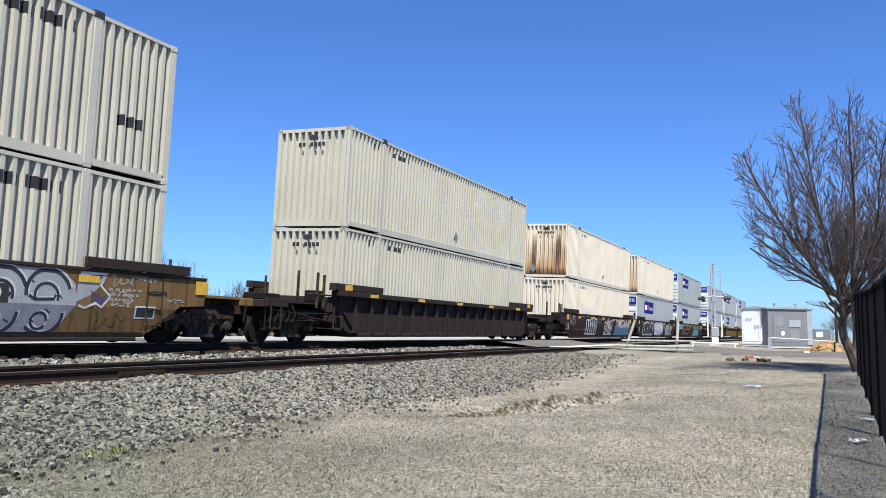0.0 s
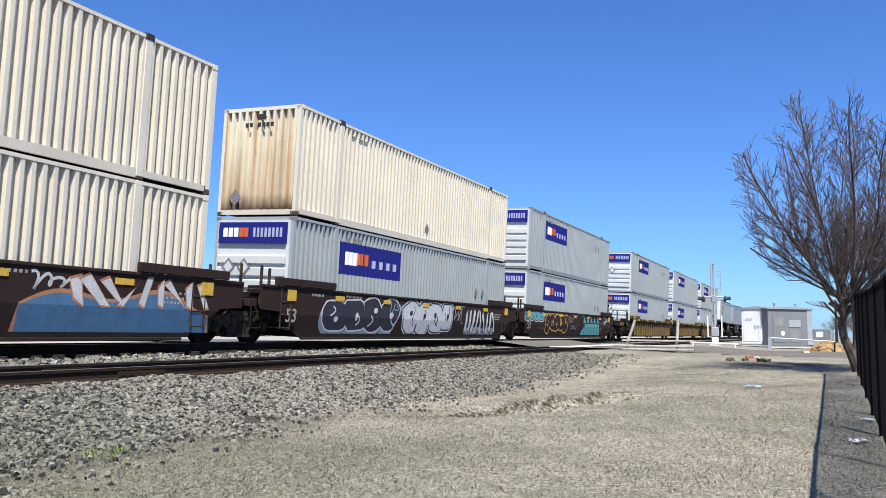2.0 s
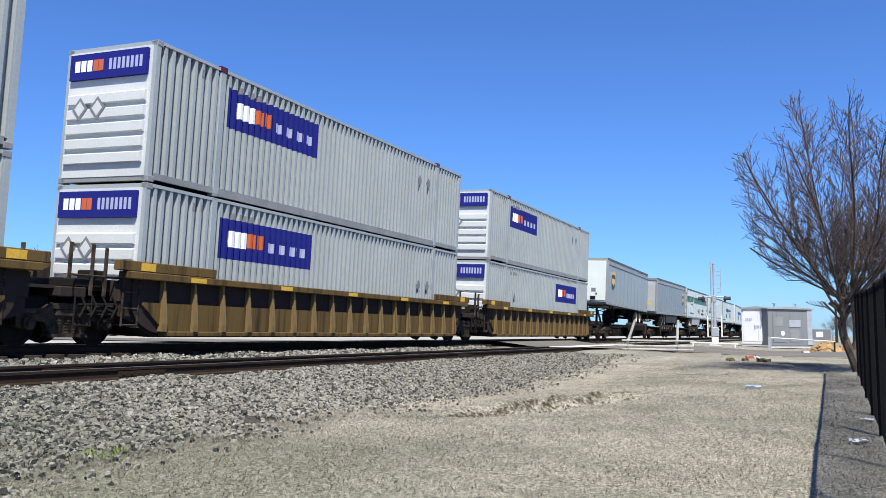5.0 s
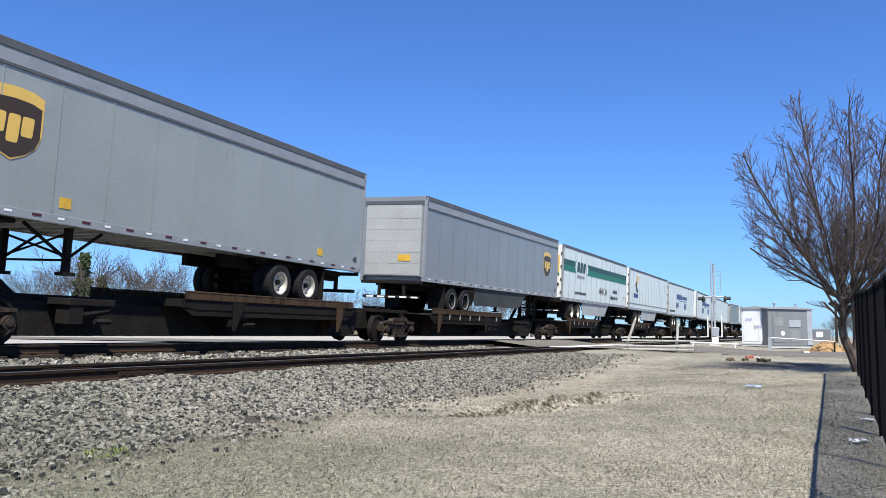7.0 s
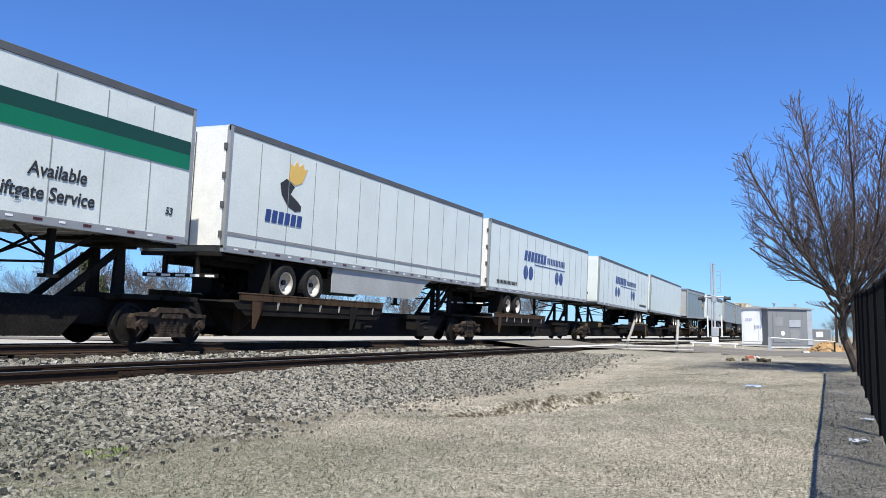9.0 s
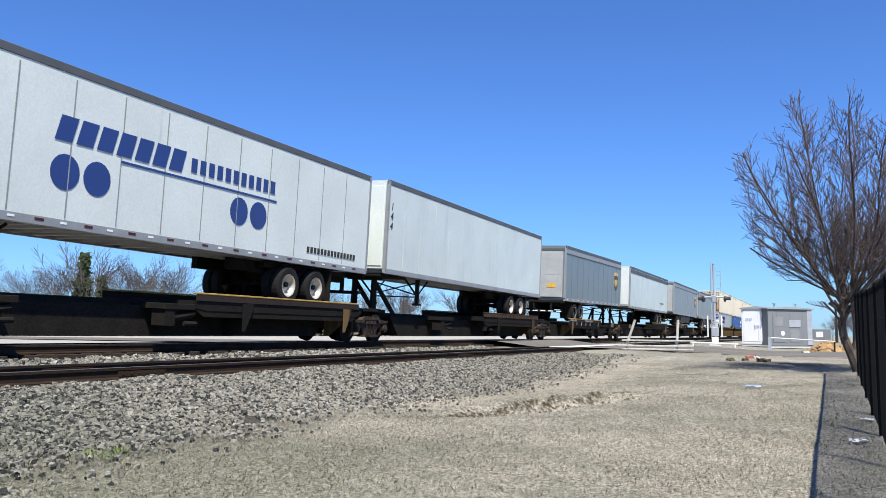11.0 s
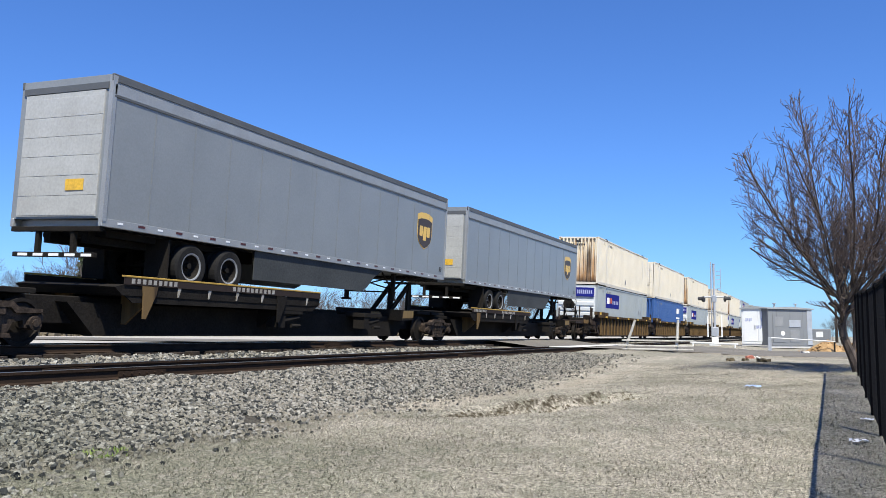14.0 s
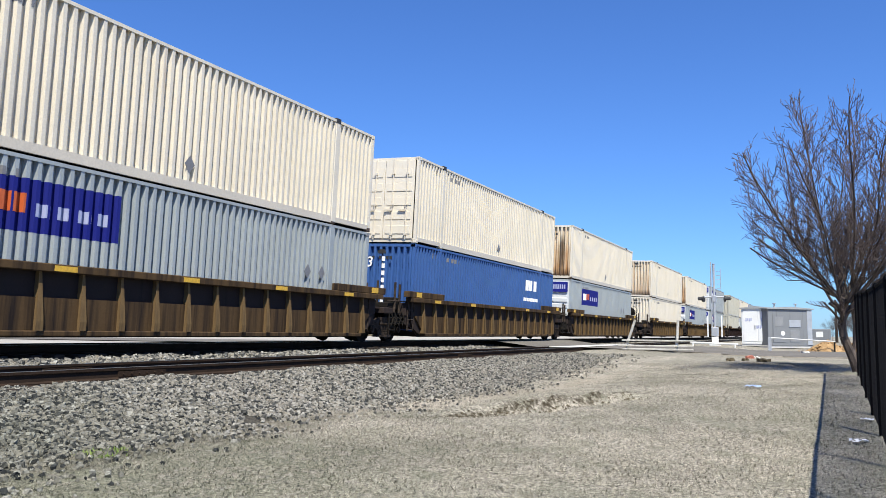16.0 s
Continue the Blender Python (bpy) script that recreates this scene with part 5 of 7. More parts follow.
def tandem():
    """Bogie frame, axles and mud flaps; the tyres stand 1.1 m under the trailer's floor."""
    bm = bmesh.new()
    for y in (-0.55, 0.45):
        box(bm, -1.6, 1.6, y, y + 0.1, -0.28, 0.0)
    for x in (-0.65, 0.65):
        tube(bm, (x, -1.2, -0.57), (x, 1.2, -0.57), 0.065, n=8)
        for y in (-0.5, 0.5):
            box(bm, x - 0.1, x + 0.1, y - 0.1, y + 0.1, -0.55, -0.2)
    box(bm, -0.5, 0.5, -0.5, 0.5, -0.45, -0.2)
    box(bm, 1.35, 1.40, -1.25, -0.6, -0.95, -0.05)
    box(bm, 1.35, 1.40, 0.6, 1.25, -0.95, -0.05)
    return bm


def tyre():
    return lathe(bmesh.new(), [(0.30, -0.12), (0.32, -0.135), (0.44, -0.135), (0.495, -0.10), (0.505, 0.0), (0.495, 0.10), (0.44, 0.135), (0.32, 0.135), (0.30, 0.12)], (0, 0, 0), n=28)


def rim():
    return lathe(bmesh.new(), [(0.0, 0.02), (0.09, 0.0), (0.10, 0.02), (0.20, 0.05), (0.24, -0.02), (0.265, -0.11), (0.30, -0.125), (0.30, 0.12)], (0, 0, 0), n=24)


def rim_ring():
    """The bright worn lip of a dark rim."""
    return lathe(bmesh.new(), [(0.268, -0.112), (0.29, -0.129), (0.312, -0.129), (0.312, -0.112)], (0, 0, 0), n=28)


def legs():
    """Landing gear with cross braces."""
    bm = bmesh.new()
    for y in (-0.95, 0.85):
        box(bm, -0.06, 0.06, y, y + 0.12, -0.85, 0.0)
        box(bm, -0.14, 0.14, y - 0.06, y + 0.18, -0.92, -0.85)
        tube(bm, (0.0, y + 0.06, -0.6), (1.0, y + 0.06, -0.02), 0.035, n=6)
        tube(bm, (0.0, y + 0.06, -0.6), (-0.8, y + 0.06, -0.02), 0.03, n=6)
    tube(bm, (0, -0.9, -0.55), (0, 0.9, -0.1), 0.025, n=6)
    tube(bm, (0, -0.9, -0.1), (0, 0.9, -0.55), 0.025, n=6)
    tube(bm, (0, -1.0, -0.62), (0, 1.0, -0.62), 0.025, n=6)
    return bm


def underride():
    bm = bmesh.new()
    box(bm, 0.0, 0.12, -1.25, 1.25, -0.1, 0.0, 0.01)
    for y in (-0.55, 0.45):
        box(bm, 0.03, 0.12, y, y + 0.1, -0.55, -0.05)
    box(bm, 0.0, 0.1, -1.15, 1.15, -0.62, -0.52, 0.01)
    return bm


def guard_stripe():
    """Short white strips along the rear guard's bar."""
    bm = bmesh.new()
    for k in range(5):
        box(bm, -0.005, 0.0, -1.1 + 0.45 * k, -0.82 + 0.45 * k, -0.60, -0.545)
    return bm


def roll_door():
    bm = bmesh.new()
    box(bm, -0.015, 0.02, -1.12, 1.12, 0.2, TH - 0.32)
    for k in range(6):
        z = 0.22 + 0.405 * k
        box(bm, -0.022, -0.015, -1.11, 1.11, z, z + 0.396, 0.003)
    return bm


def swing_doors():
    bm = bmesh.new()
    for y0, y1 in ((-1.2, -0.01), (0.01, 1.2)):
        box(bm, -0.03, 0.02, y0, y1, 0.15, TH - 0.12, 0.008)
    return bm


def hinges():
    bm = bmesh.new()
    for y in (-1.24, 1.16):
        for k in range(4):
            box(bm, -0.05, 0.0, y, y + 0.08, 0.35 + 0.7 * k, 0.5 + 0.7 * k)
    for y in (-0.3, 0.3):
        tube(bm, (-0.05, y, 0.15), (-0.05, y, TH - 0.15), 0.016, n=6)
    return bm


def skirt():
    return prism(bmesh.new(), [(0.0, 0.0), (6.6, 0.0), (6.1, -0.22), (5.6, -0.62), (5.3, -0.72), (0.0, -0.72)], "y", -1.24, -1.215)


def lettering(body, size):
    cu = bpy.data.curves.new("lettering", "FONT")
    cu.body, cu.size, cu.extrude, cu.align_x = body, size, 0.003, "LEFT"
    cu.offset, cu.shear = 0.012 * size, 0.15
    ob = bpy.data.objects.new("lettering", cu)
    scene.collection.objects.link(ob)
    bpy.context.view_layer.update()
    me = bpy.data.meshes.new_from_object(ob.evaluated_get(bpy.context.evaluated_depsgraph_get()))
    bpy.data.objects.remove(ob)
    return me


def words(parent, text, size, u, z, material):
    me = lettering(text, size)
    me.materials.clear()
    me.materials.append(material)
    return shared("lettering", me, parent, pose(u, -1.306, z, 90, 0, 0))


def bars(parent, name, u0, u1, z0, z1, n, gap, material, y=-1.306, slant=0.0):
    bm = bmesh.new()
    w = (u1 - u0) / n
    for k in range(n):
        a, b = u0 + k * w, u0 + (k + 1 - gap) * w
        prism(bm, [(a, z0), (b, z0), (b + slant, z1), (a + slant, z1)], "y", y - 0.003, y)
    return tagged(part(name, bm, material, parent), kind="stuff")


def trailer(s, L, skin, rear_left, label, roof="trailer_alu", roll=False, with_skirt=False, seam=0.61, band=True, pale_rim=True, lights=True, bogie_at=3.3):
    z = 2.2
    t = thing("trailer", s, z, label, "semi-trailer", "trailers on the train")
    sm = M[skin]
    near_rear = 0.0 if rear_left else L
    piece("body", (round(L, 1), "b"), lambda: box(bmesh.new(), 0.01, L - 0.01, -1.295, 1.295, 0.16, TH - 0.02), sm, t)
    piece("seam", (round(L, 1), seam), lambda: seams(L, seam), M["seam"] if skin == "trailer_white" else sm, t, kind="stuff")
    piece("chassis", round(L, 1), lambda: trailer_frame(L), M["trailer_alu"], t, kind="stuff")
    top = M["trailer_dark"] if roof == "dark" else M["trailer_alu"]
    pieces("roof_rail", round(L, 1), lambda: box(box(bmesh.new(), 0, L, -1.31, -1.24, TH - 0.16, TH, 0.01), 0, L, 1.24, 1.31, TH - 0.16, TH, 0.01), M["trailer_dark"], t)
    if band:
        piece("upper_band", round(L, 1), lambda: box(bmesh.new(), 0.05, L - 0.05, -1.312, -1.295, TH - 0.42, TH - 0.20, 0.006), top, t)
        piece("band_edge", round(L, 1), lambda: box(bmesh.new(), 0.05, L - 0.05, -1.316, -1.295, TH - 0.47, TH - 0.425, 0.004), M["trailer_dark"], t)
    piece("roof", round(L, 1), lambda: box(bmesh.new(), 0.02, L - 0.02, -1.24, 1.24, TH - 0.05, TH - 0.01), M["trailer_alu"], t)
    if lights:
        piece("white_reflector", (round(L, 1), 0), lambda: markers(L, 0), M["logo_white"], t, kind="stuff")
        piece("red_reflector", (round(L, 1), 1), lambda: markers(L, 1), M["marker_red"], t, kind="stuff")
    pieces("corner_post", (round(L, 1),), lambda: box(box(bmesh.new(), 0, 0.1, -1.312, -1.2, 0.1, TH - 0.04), L - 0.1, L, -1.312, -1.2, 0.1, TH - 0.04), M["trailer_alu"], t)
    # running gear
    rear = 1 if rear_left else -1
    bx = near_rear + rear * bogie_at
    bogie = piece("bogie", "tandem", tandem, M["black_steel"], t, pose(bx, 0, 0, 0, 0, 0 if not rear_left else 180))
    piece("slide_rail", "sl", lambda: box(box(box(bmesh.new(), 0.3, 5.6, -0.62, -0.44, -0.30, 0.0), 0.3, 5.6, 0.44, 0.62, -0.30, 0.0), 0.5, 4.6, -0.9, 0.9, -0.16, -0.02), M["black_steel"], t,
          pose(0, 0, 0) if rear_left else pose(L, 0, 0, 0, 0, 180))
    for dx in (-0.65, 0.65):
        for y, turn in ((-1.13, 0), (-0.83, 0), (1.13, 180), (0.83, 180)):
            ty = piece("tyre", "tyre", tyre, M["tyre"], t, pose(bx + dx, y, -0.59, 0, 0, turn))
            if abs(y) > 1:
                hub = piece("rim", "rim", rim, M["rim"] if pale_rim is True else M["black_steel"], ty)
                if pale_rim == "dark":
                    piece("rim_ring", "ring", rim_ring, M["beam_dark"], hub)
    lx = (L - 3.2) if rear_left else 3.2
    pieces("landing_leg", "legs", legs, M["black_steel"], t, pose(lx, 0, 0, 0, 0, 0 if rear_left else 180))
    kx = (L - 1.0) if rear_left else 1.0
    piece("kingpin_plate", "kp", lambda: box(bmesh.new(), -0.9, 0.9, -1.1, 1.1, -0.08, 0.0, 0.01), M["black_steel"], t, pose(kx, 0, 0))
    piece("rear_guard", "rg", underride, M["black_steel"], t, pose(0.0, 0, 0) if rear_left else pose(L, 0, 0, 0, 0, 180))
    piece("guard_stripe", "gs", guard_stripe, M["logo_white"], t, pose(0.0, 0, 0) if rear_left else pose(L, 0, 0, 0, 0, 180), kind="stuff")
    door_m = pose(0, 0, 0) if rear_left else pose(L, 0, 0, 0, 0, 180)
    if roll:
        d = pieces("door_slat", "rd", roll_door, M["skirt"], t, door_m)[0]
        piece("door_header", "hd", lambda: box(bmesh.new(), -0.02, 0.02, -1.2, 1.2, TH - 0.3, TH - 0.17), M["trailer_dark"], t, door_m)
        piece("door_notice", "dn", lambda: box(bmesh.new(), -0.036, -0.03, -0.75, -0.25, 0.72, 0.95), M["yellow"], d)
    else:
        d = pieces("rear_door", "sd", swing_doors, M["white_paint"], t, door_m)[0]
        piece("hinge", "hg", hinges, M["trailer_dark"], d, kind="stuff")
    nose_m = pose(L, 0, 0, 0, 0, 180) if rear_left else pose(0, 0, 0)
    piece("nose_panel", "np", lambda: box(bmesh.new(), -0.012, 0.012, -1.15, 1.15, 0.25, TH - 0.2, 0.006), M["trailer_white"] if skin in ("trailer_white", "trailer_worn") else M["trailer_white"] if skin == "trailer_pale" else sm, t, nose_m)
    if skin == "trailer_worn" and band:
        piece("nose_plate", "npl", lambda: box(bmesh.new(), -0.02, -0.012, -0.45, 0.95, 1.75, 2.45), M["white_paint"], t, nose_m)
    piece("air_connection", "air", lambda: box(box(bmesh.new(), -0.07, -0.012, -0.5, -0.15, 0.3, 0.52, 0.02), -0.05, -0.012, -0.6, -0.5, 0.62, 0.74, 0.02), M["black_steel"], t, nose_m, kind="stuff")
    piece("nose_notice", "nn", lambda: box(box(bmesh.new(), -0.018, -0.012, -0.5, -0.2, 0.8, 1.05), -0.018, -0.012, 0.25, 0.5, 0.28, 0.34), M["placard"], t, nose_m, kind="stuff")
    if with_skirt:
        piece("side_skirt", "sk", skirt, M["skirt"] if with_skirt is True else M[with_skirt], t, pose(bx + 1.6, 0, 0) if rear_left else pose(bx - 1.6, 0, 0) @ Matrix.Diagonal((-1, 1, 1, 1)))
        # far skirt gets a dark tone for the shade on its inner face
        piece("side_skirt", "sk", skirt, M["trailer_dark"], t, pose(bx + 1.6, 2.45, 0) if rear_left else pose(bx - 1.6, 2.45, 0) @ Matrix.Diagonal((-1, 1, 1, 1)))
    return t


# spine cars under the trailers
def spine(L):
    bm = bmesh.new()
    box(bm, 0, L, -0.42, 0.42, 0.42, 0.98, 0.02)
    prism(bm, [(1.9, 0.86), (L - 1.9, 0.86), (L - 2.6, 0.2), (2.6, 0.2)], "y", -0.75, 0.75)
    return bm


def deck():
    bm = bmesh.new()
    prism(bm, [(0.0, 1.04), (0.25, 1.10), (7.3, 1.10), (7.3, 0.93), (6.9, 0.88), (0.2, 0.88)], "y", -1.42, 1.42)
    return bm


def deck_edge():
    """Rolled channel along each side of the deck: flange, web and lip."""
    bm = bmesh.new()
    for y in (-1.455, 1.37):
        box(bm, 0.2, 7.32, y, y + 0.085, 1.245, 1.285, 0.008)
    return bm


def deck_web():
    bm = bmesh.new()
    for y in (-1.448, 1.418):
        prism(bm, [(0.22, 1.243), (7.3, 1.243), (7.3, 1.1), (0.22, 1.1)], "y", y, y + 0.03)
    return bm


def deck_side():
    """Side plates under the deck's channel."""
    bm = bmesh.new()
    for y in (-1.405, 1.375):
        prism(bm, [(0.25, 1.1), (7.3, 1.1), (7.3, 0.9), (7.0, 0.74), (0.5, 0.74), (0.25, 0.9)], "y", y, y + 0.03)
    return bm


def deck_lugs():
    """Small bright lugs that hang under the channel."""
    bm = bmesh.new()
    for k in range(6):
        x = 1.75 + 0.98 * k
        prism(bm, [(x, 1.1), (x + 0.09, 1.1), (x + 0.03, 0.9), (x, 0.9)], "y", -1.44, -1.40)
    return bm


def deck_gusset():
    """A folded plate that braces the channel down to the centre sill."""
    bm = prism(bmesh.new(), [(-1.44, 1.08), (-0.7, 1.08), (-0.7, 0.28), (-0.85, 0.28), (-1.44, 0.78)], "x", -0.03, 0.03)
    prism(bm, [(-0.20, 1.09), (0.24, 1.09), (0.20, 0.92), (-0.05, 0.42), (-0.14, 0.42), (-0.16, 0.92)], "y", -1.452, -1.425)
    return bm


def hitch():
    """The stanchion that holds the trailer's nose."""
    bm = bmesh.new()
    for y in (-0.42, 0.32):
        prism(bm, [(-0.16, 0.95), (0.16, 0.95), (0.10, 2.08), (-0.10, 2.08)], "y", y, y + 0.1)
        prism(bm, [(-1.55, 0.98), (-1.3, 0.98), (0.0, 1.95), (-0.12, 2.05)], "y", y + 0.01, y + 0.09)
    box(bm, -0.35, 0.35, -0.5, 0.5, 2.06, 2.12, 0.01)
    box(bm, -0.5, 0.3, -0.6, 0.6, 0.95, 1.08, 0.01)
    return bm


def cross_arm():
    bm = bmesh.new()
    box(bm, -0.55, 0.55, -1.40, 1.40, 0.80, 0.93, 0.01)
    box(bm, -0.5, -0.2, -1.38, -1.0, 0.45, 0.8)
    tube(bm, (-0.3, -1.3, 0.6), (0.45, -1.3, 0.72), 0.08, n=8)
    tube(bm, (0.1, -1.35, 0.5), (0.5, -1.35, 0.5), 0.05, n=8)
    return bm


def spine_car(s0, s1, t0, t1, rear_left, truck_at, label, edge="well_yellow", lift=0.0):
    """Frame from s0 to s1; the trailer it carries runs from t0 to t1; lift raises the wheel deck."""
    L = s1 - s0
    c = thing("spine_car", s0, 0.0, label, "spine car", "railway cars of the train")
    piece("spine", round(L, 1), lambda: spine(L), M["black_steel"], c)
    dx = (t0 - s0 + 0.35) if rear_left else (t1 - s0 - 0.35)
    m = pose(dx, 0, lift) if rear_left else pose(dx, 0, lift, 0, 0, 180)
    d = piece("wheel_deck", "deck", deck, M["black_steel"], c, m)
    pieces("side_plate", "dside", deck_side, M["black_steel"], d)
    pieces("deck_edge", "edge", deck_edge, M["flange_yellow"] if edge == "well_yellow" else M["deck_rust"], d)
    pieces("deck_web", "web", deck_web, M["well_dark"] if edge == "well_yellow" else M["deck_rust"], d)
    piece("deck_lug", "lug", deck_lugs, M["stencil"], d, kind="stuff")
    for k in range(2):
        for m2 in (pose(0.9 + 4.6 * k, 0, 0), pose(0.9 + 4.6 * k, 0, 0, 0, 0, 180)):
            piece("gusset", "g", deck_gusset, M["black_steel"] if k else M["well_rib"] if edge == "well_yellow" else M["deck_rust"], d, m2)
    hx = (t1 - s0 - 1.0) if rear_left else (t0 - s0 + 1.0)
    piece("hitch", "hitch", hitch, M["black_steel"], c, pose(hx, 0, 0) if rear_left else pose(hx, 0, 0, 0, 0, 180))
    for k in (0.38, 0.62) if L > 16 else (0.5,):
        x = L * k + (1.5 if rear_left else -1.5)
        piece("cross_arm", "arm", cross_arm, M["black_steel"], c, pose(x, 0, 0))
    if edge == "well_yellow":
        # body bolster at the hitch end, with a chipped yellow face
        bx = L - 3.25 if rear_left else 2.48
        arm = piece("bolster", "bol", lambda: prism(bmesh.new(), [(-0.12, 1.10), (0.8, 1.10), (0.8, 0.78), (-0.02, 0.74)], "y", -1.29, 1.29), M["black_steel"], c, pose(bx, 0, 0))
        piece("bolster_face", "bof", lambda: prism(bmesh.new(), [(0.06, 1.07), (0.78, 1.09), (0.78, 0.84), (0.0, 0.82)], "y", -1.30, -1.29), M["rib_amber"], arm, None, "chipped yellow painted face")
        piece("side_patch", "sp", lambda: box(bmesh.new(), -1.2, -0.58, -0.76, -0.745, 0.78, 1.0), M["well_rib"], arm)
    for x0, outer in ((0.05, s0 == ends[0]), (L - 1.15, s1 == ends[-1])):
        piece("end_sill", ("es", outer), lambda: box(bmesh.new(), 0, 1.1, -1.32 if outer else -0.8, 1.32 if outer else 0.8, 0.98, 1.09, 0.015), M["black_steel"], c, pose(x0, 0, 0))
        if outer:
            piece("sill_edge", "se", lambda: box(bmesh.new(), 0.1, 1.0, -1.335, -1.322, 0.985, 1.085), M["truck"], c, pose(x0, 0, 0))
            piece("stirrup", "st", lambda: tube(tube(tube(bmesh.new(), (0.2, -1.3, 1.0), (0.2, -1.3, 0.45), 0.02, n=6), (0.7, -1.3, 1.0), (0.7, -1.3, 0.45), 0.02, n=6), (0.2, -1.3, 0.45), (0.7, -1.3, 0.45), 0.02, n=6), M["truck"], c, pose(x0, 0, 0))
    for x in truck_at:
        truck(c, x - s0)
    return c


UP, LOW = 3.44, 0.39
CR, CN = "cream container with corrugated sides, stacked on another", "cream container with corrugated sides, low in a well car"
RUST = "cream container with a rust-streaked end, stacked on another"
SV, SVL = "silver corrugated container with a deep blue sign, stacked on top", "silver corrugated container with a deep blue sign, in a well car"

# double stacks at the head
container(-2.85, UP, "white_box", "corr", label="white corrugated container stacked on another", beam="white_box")
container(-2.85, LOW, "white_box", "corr", label="white corrugated container low in a yellow well car", beam="white_box")
well_car(-2.85, "well_gold", False, 3.2, 3.3, None, 1.6, "yellow smooth-sided well car covered with sprayed graffiti",
         tags=((silver_piece, 6.6, 13.95), (scribble, 14.75, 15.4, 1.2, 1.42, 4, 13, "stencil", 0.03), (scribble, 14.7, 15.35, 0.98, 1.16, 4, 19, "stencil", 0.03), (scribble, 14.75, 15.3, 0.8, 0.94, 4, 21, "stencil", 0.03),
               (scribble, 15.4, 16.0, 1.33, 1.43, 4, 22, "stencil", 0.025), (scribble, 15.75, 16.3, 1.08, 1.15, 5, 23, "spray_dark", 0.05), (scribble, 14.4, 15.2, 0.35, 0.7, 4, 14, "well_rib", 0.03), (scribble, 16.3, 16.8, 0.92, 1.02, 3, 24, "stencil", 0.025)))
container(20.6, UP, "white_box", "corr", label="off-white corrugated container stacked on another", placards=((8.05, 0.58),))
container(20.6, LOW, "white_box", "corr", label="off-white corrugated container low in a dark well car")
well_car(20.6, "well_dark", True, 3.6, 3.6, 2.2, 2.2, "dark brown well car with ribbed sides")
for s, up, low, tg in ((44.1, ("cream", "cream_rust"), ("cream", "cream"), ((scribble, 0.35, 1.6, 0.8, 1.4, 5, 21, "stencil"), (blocks, 3.8, 6.3, 0.36, 1.42, 5, 22, "spray_dark", "spray_white"), (scribble, 6.5, 7.6, 1.0, 1.4, 4, 23, "stencil", 0.035), (blocks, 8.4, 10.4, 0.36, 1.3, 6, 24, "well_brown", "spray_white"), (wave_field, 11.4, 16.3, 0.3, 1.15, "spray_sky", "spray_orange"), (spikes, 12.4, 16.3, 0.78, 1.44, 9, 25, "spray_white", "spray_orange"), (scribble, 11.6, 12.4, 1.05, 1.4, 3, 26, "spray_white", 0.06))),
                       (63.65, ("cream", "cream_stain"), ("silver", None), ((bubbles, 1.6, 6.0, 0.36, 1.42, 4, 31, "spray_dark", "spray_white", None, "spray_blue"), (scribble, 5.4, 6.3, 0.95, 1.35, 4, 32, "spray_blue"), (bubbles, 6.5, 10.4, 0.28, 1.42, 4, 33, "spray_white", "spray_dark", "spray_white"), (scribble, 10.5, 11.4, 0.7, 1.35, 3, 34, "stencil"), (spikes, 11.6, 14.9, 0.3, 1.3, 9, 35, "spray_white", "spray_dark"), (bubbles, 11.8, 14.8, 0.24, 0.6, 4, 36, "spray_grey", "spray_dark"))),
                       (83.1, ("silver", None), ("silver", None), ((bubbles, -0.6, 2.2, 1.02, 1.44, 4, 41, "teal", "spray_dark", "spray_white"), (bubbles, 2.6, 6.5, 0.4, 1.4, 5, 42, "well_brown", "yellow"), (scribble, 6.8, 7.7, 0.95, 1.4, 4, 43, "stencil"), (scribble, 7.2, 8.4, 0.6, 0.85, 5, 44, "stencil", 0.03), (crown_field, 9.3, 13.9, "teal", "spray_dark", "well_rib"), (scribble, 14.9, 16.6, 1.05, 1.4, 4, 45, "spray_white", 0.06)))):
    container(s, UP, up[0], "rib" if up[0] == "silver" else "corr", up[1], (2.35, H - 0.37) if up[0] == "silver" else None, SV if up[0] == "silver" else RUST,
              beam="beam_dark" if up[0] == "silver" else "rail_beam", placards=((12.6, 2.2), (13.3, 2.2)) if up[0] == "silver" else ((8.05, 0.58),))
    container(s, LOW, low[0], "rib" if low[0] == "silver" else "corr", low[1], (2.35, H - 0.42) if low[0] == "silver" else None, SVL if low[0] == "silver" else CN,
              beam="beam_dark" if low[0] == "silver" else "rail_beam", placards=((12.9, 1.6), (13.6, 1.6)) if low[0] == "silver" else ())
    first, last = s == 44.1, s == 83.1
    well_car(s, "well_brown", False, 3.6 if first else 1.62, 3.6 if last else 1.62, 2.2 if first else None, 2.2 if last else 1.65,
             "brown smooth-sided well car with sprayed graffiti", tags=tg, wheel=last)
    words(TRAIN[-1][0], "59" if first else "53", 0.5, -0.3, 0.6, M["stencil"]).location.y = -1.408
for s in (106.7, 126.0, 145.5):
    container(s, UP, "silver", "rib", None, (2.35, H - 0.37), SV, beam="beam_dark", placards=((12.6, 2.2), (13.3, 2.2)))
    container(s, LOW, "silver", "rib", None, (9.85 if s == 145.5 else 2.35, H - 0.42), SVL, beam="beam_dark", placards=((12.9, 1.6), (13.6, 1.6)) if s != 145.5 else ((3.3, 1.6),))
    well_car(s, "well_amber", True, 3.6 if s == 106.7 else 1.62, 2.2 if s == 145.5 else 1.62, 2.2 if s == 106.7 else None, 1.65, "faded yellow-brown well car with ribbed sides")

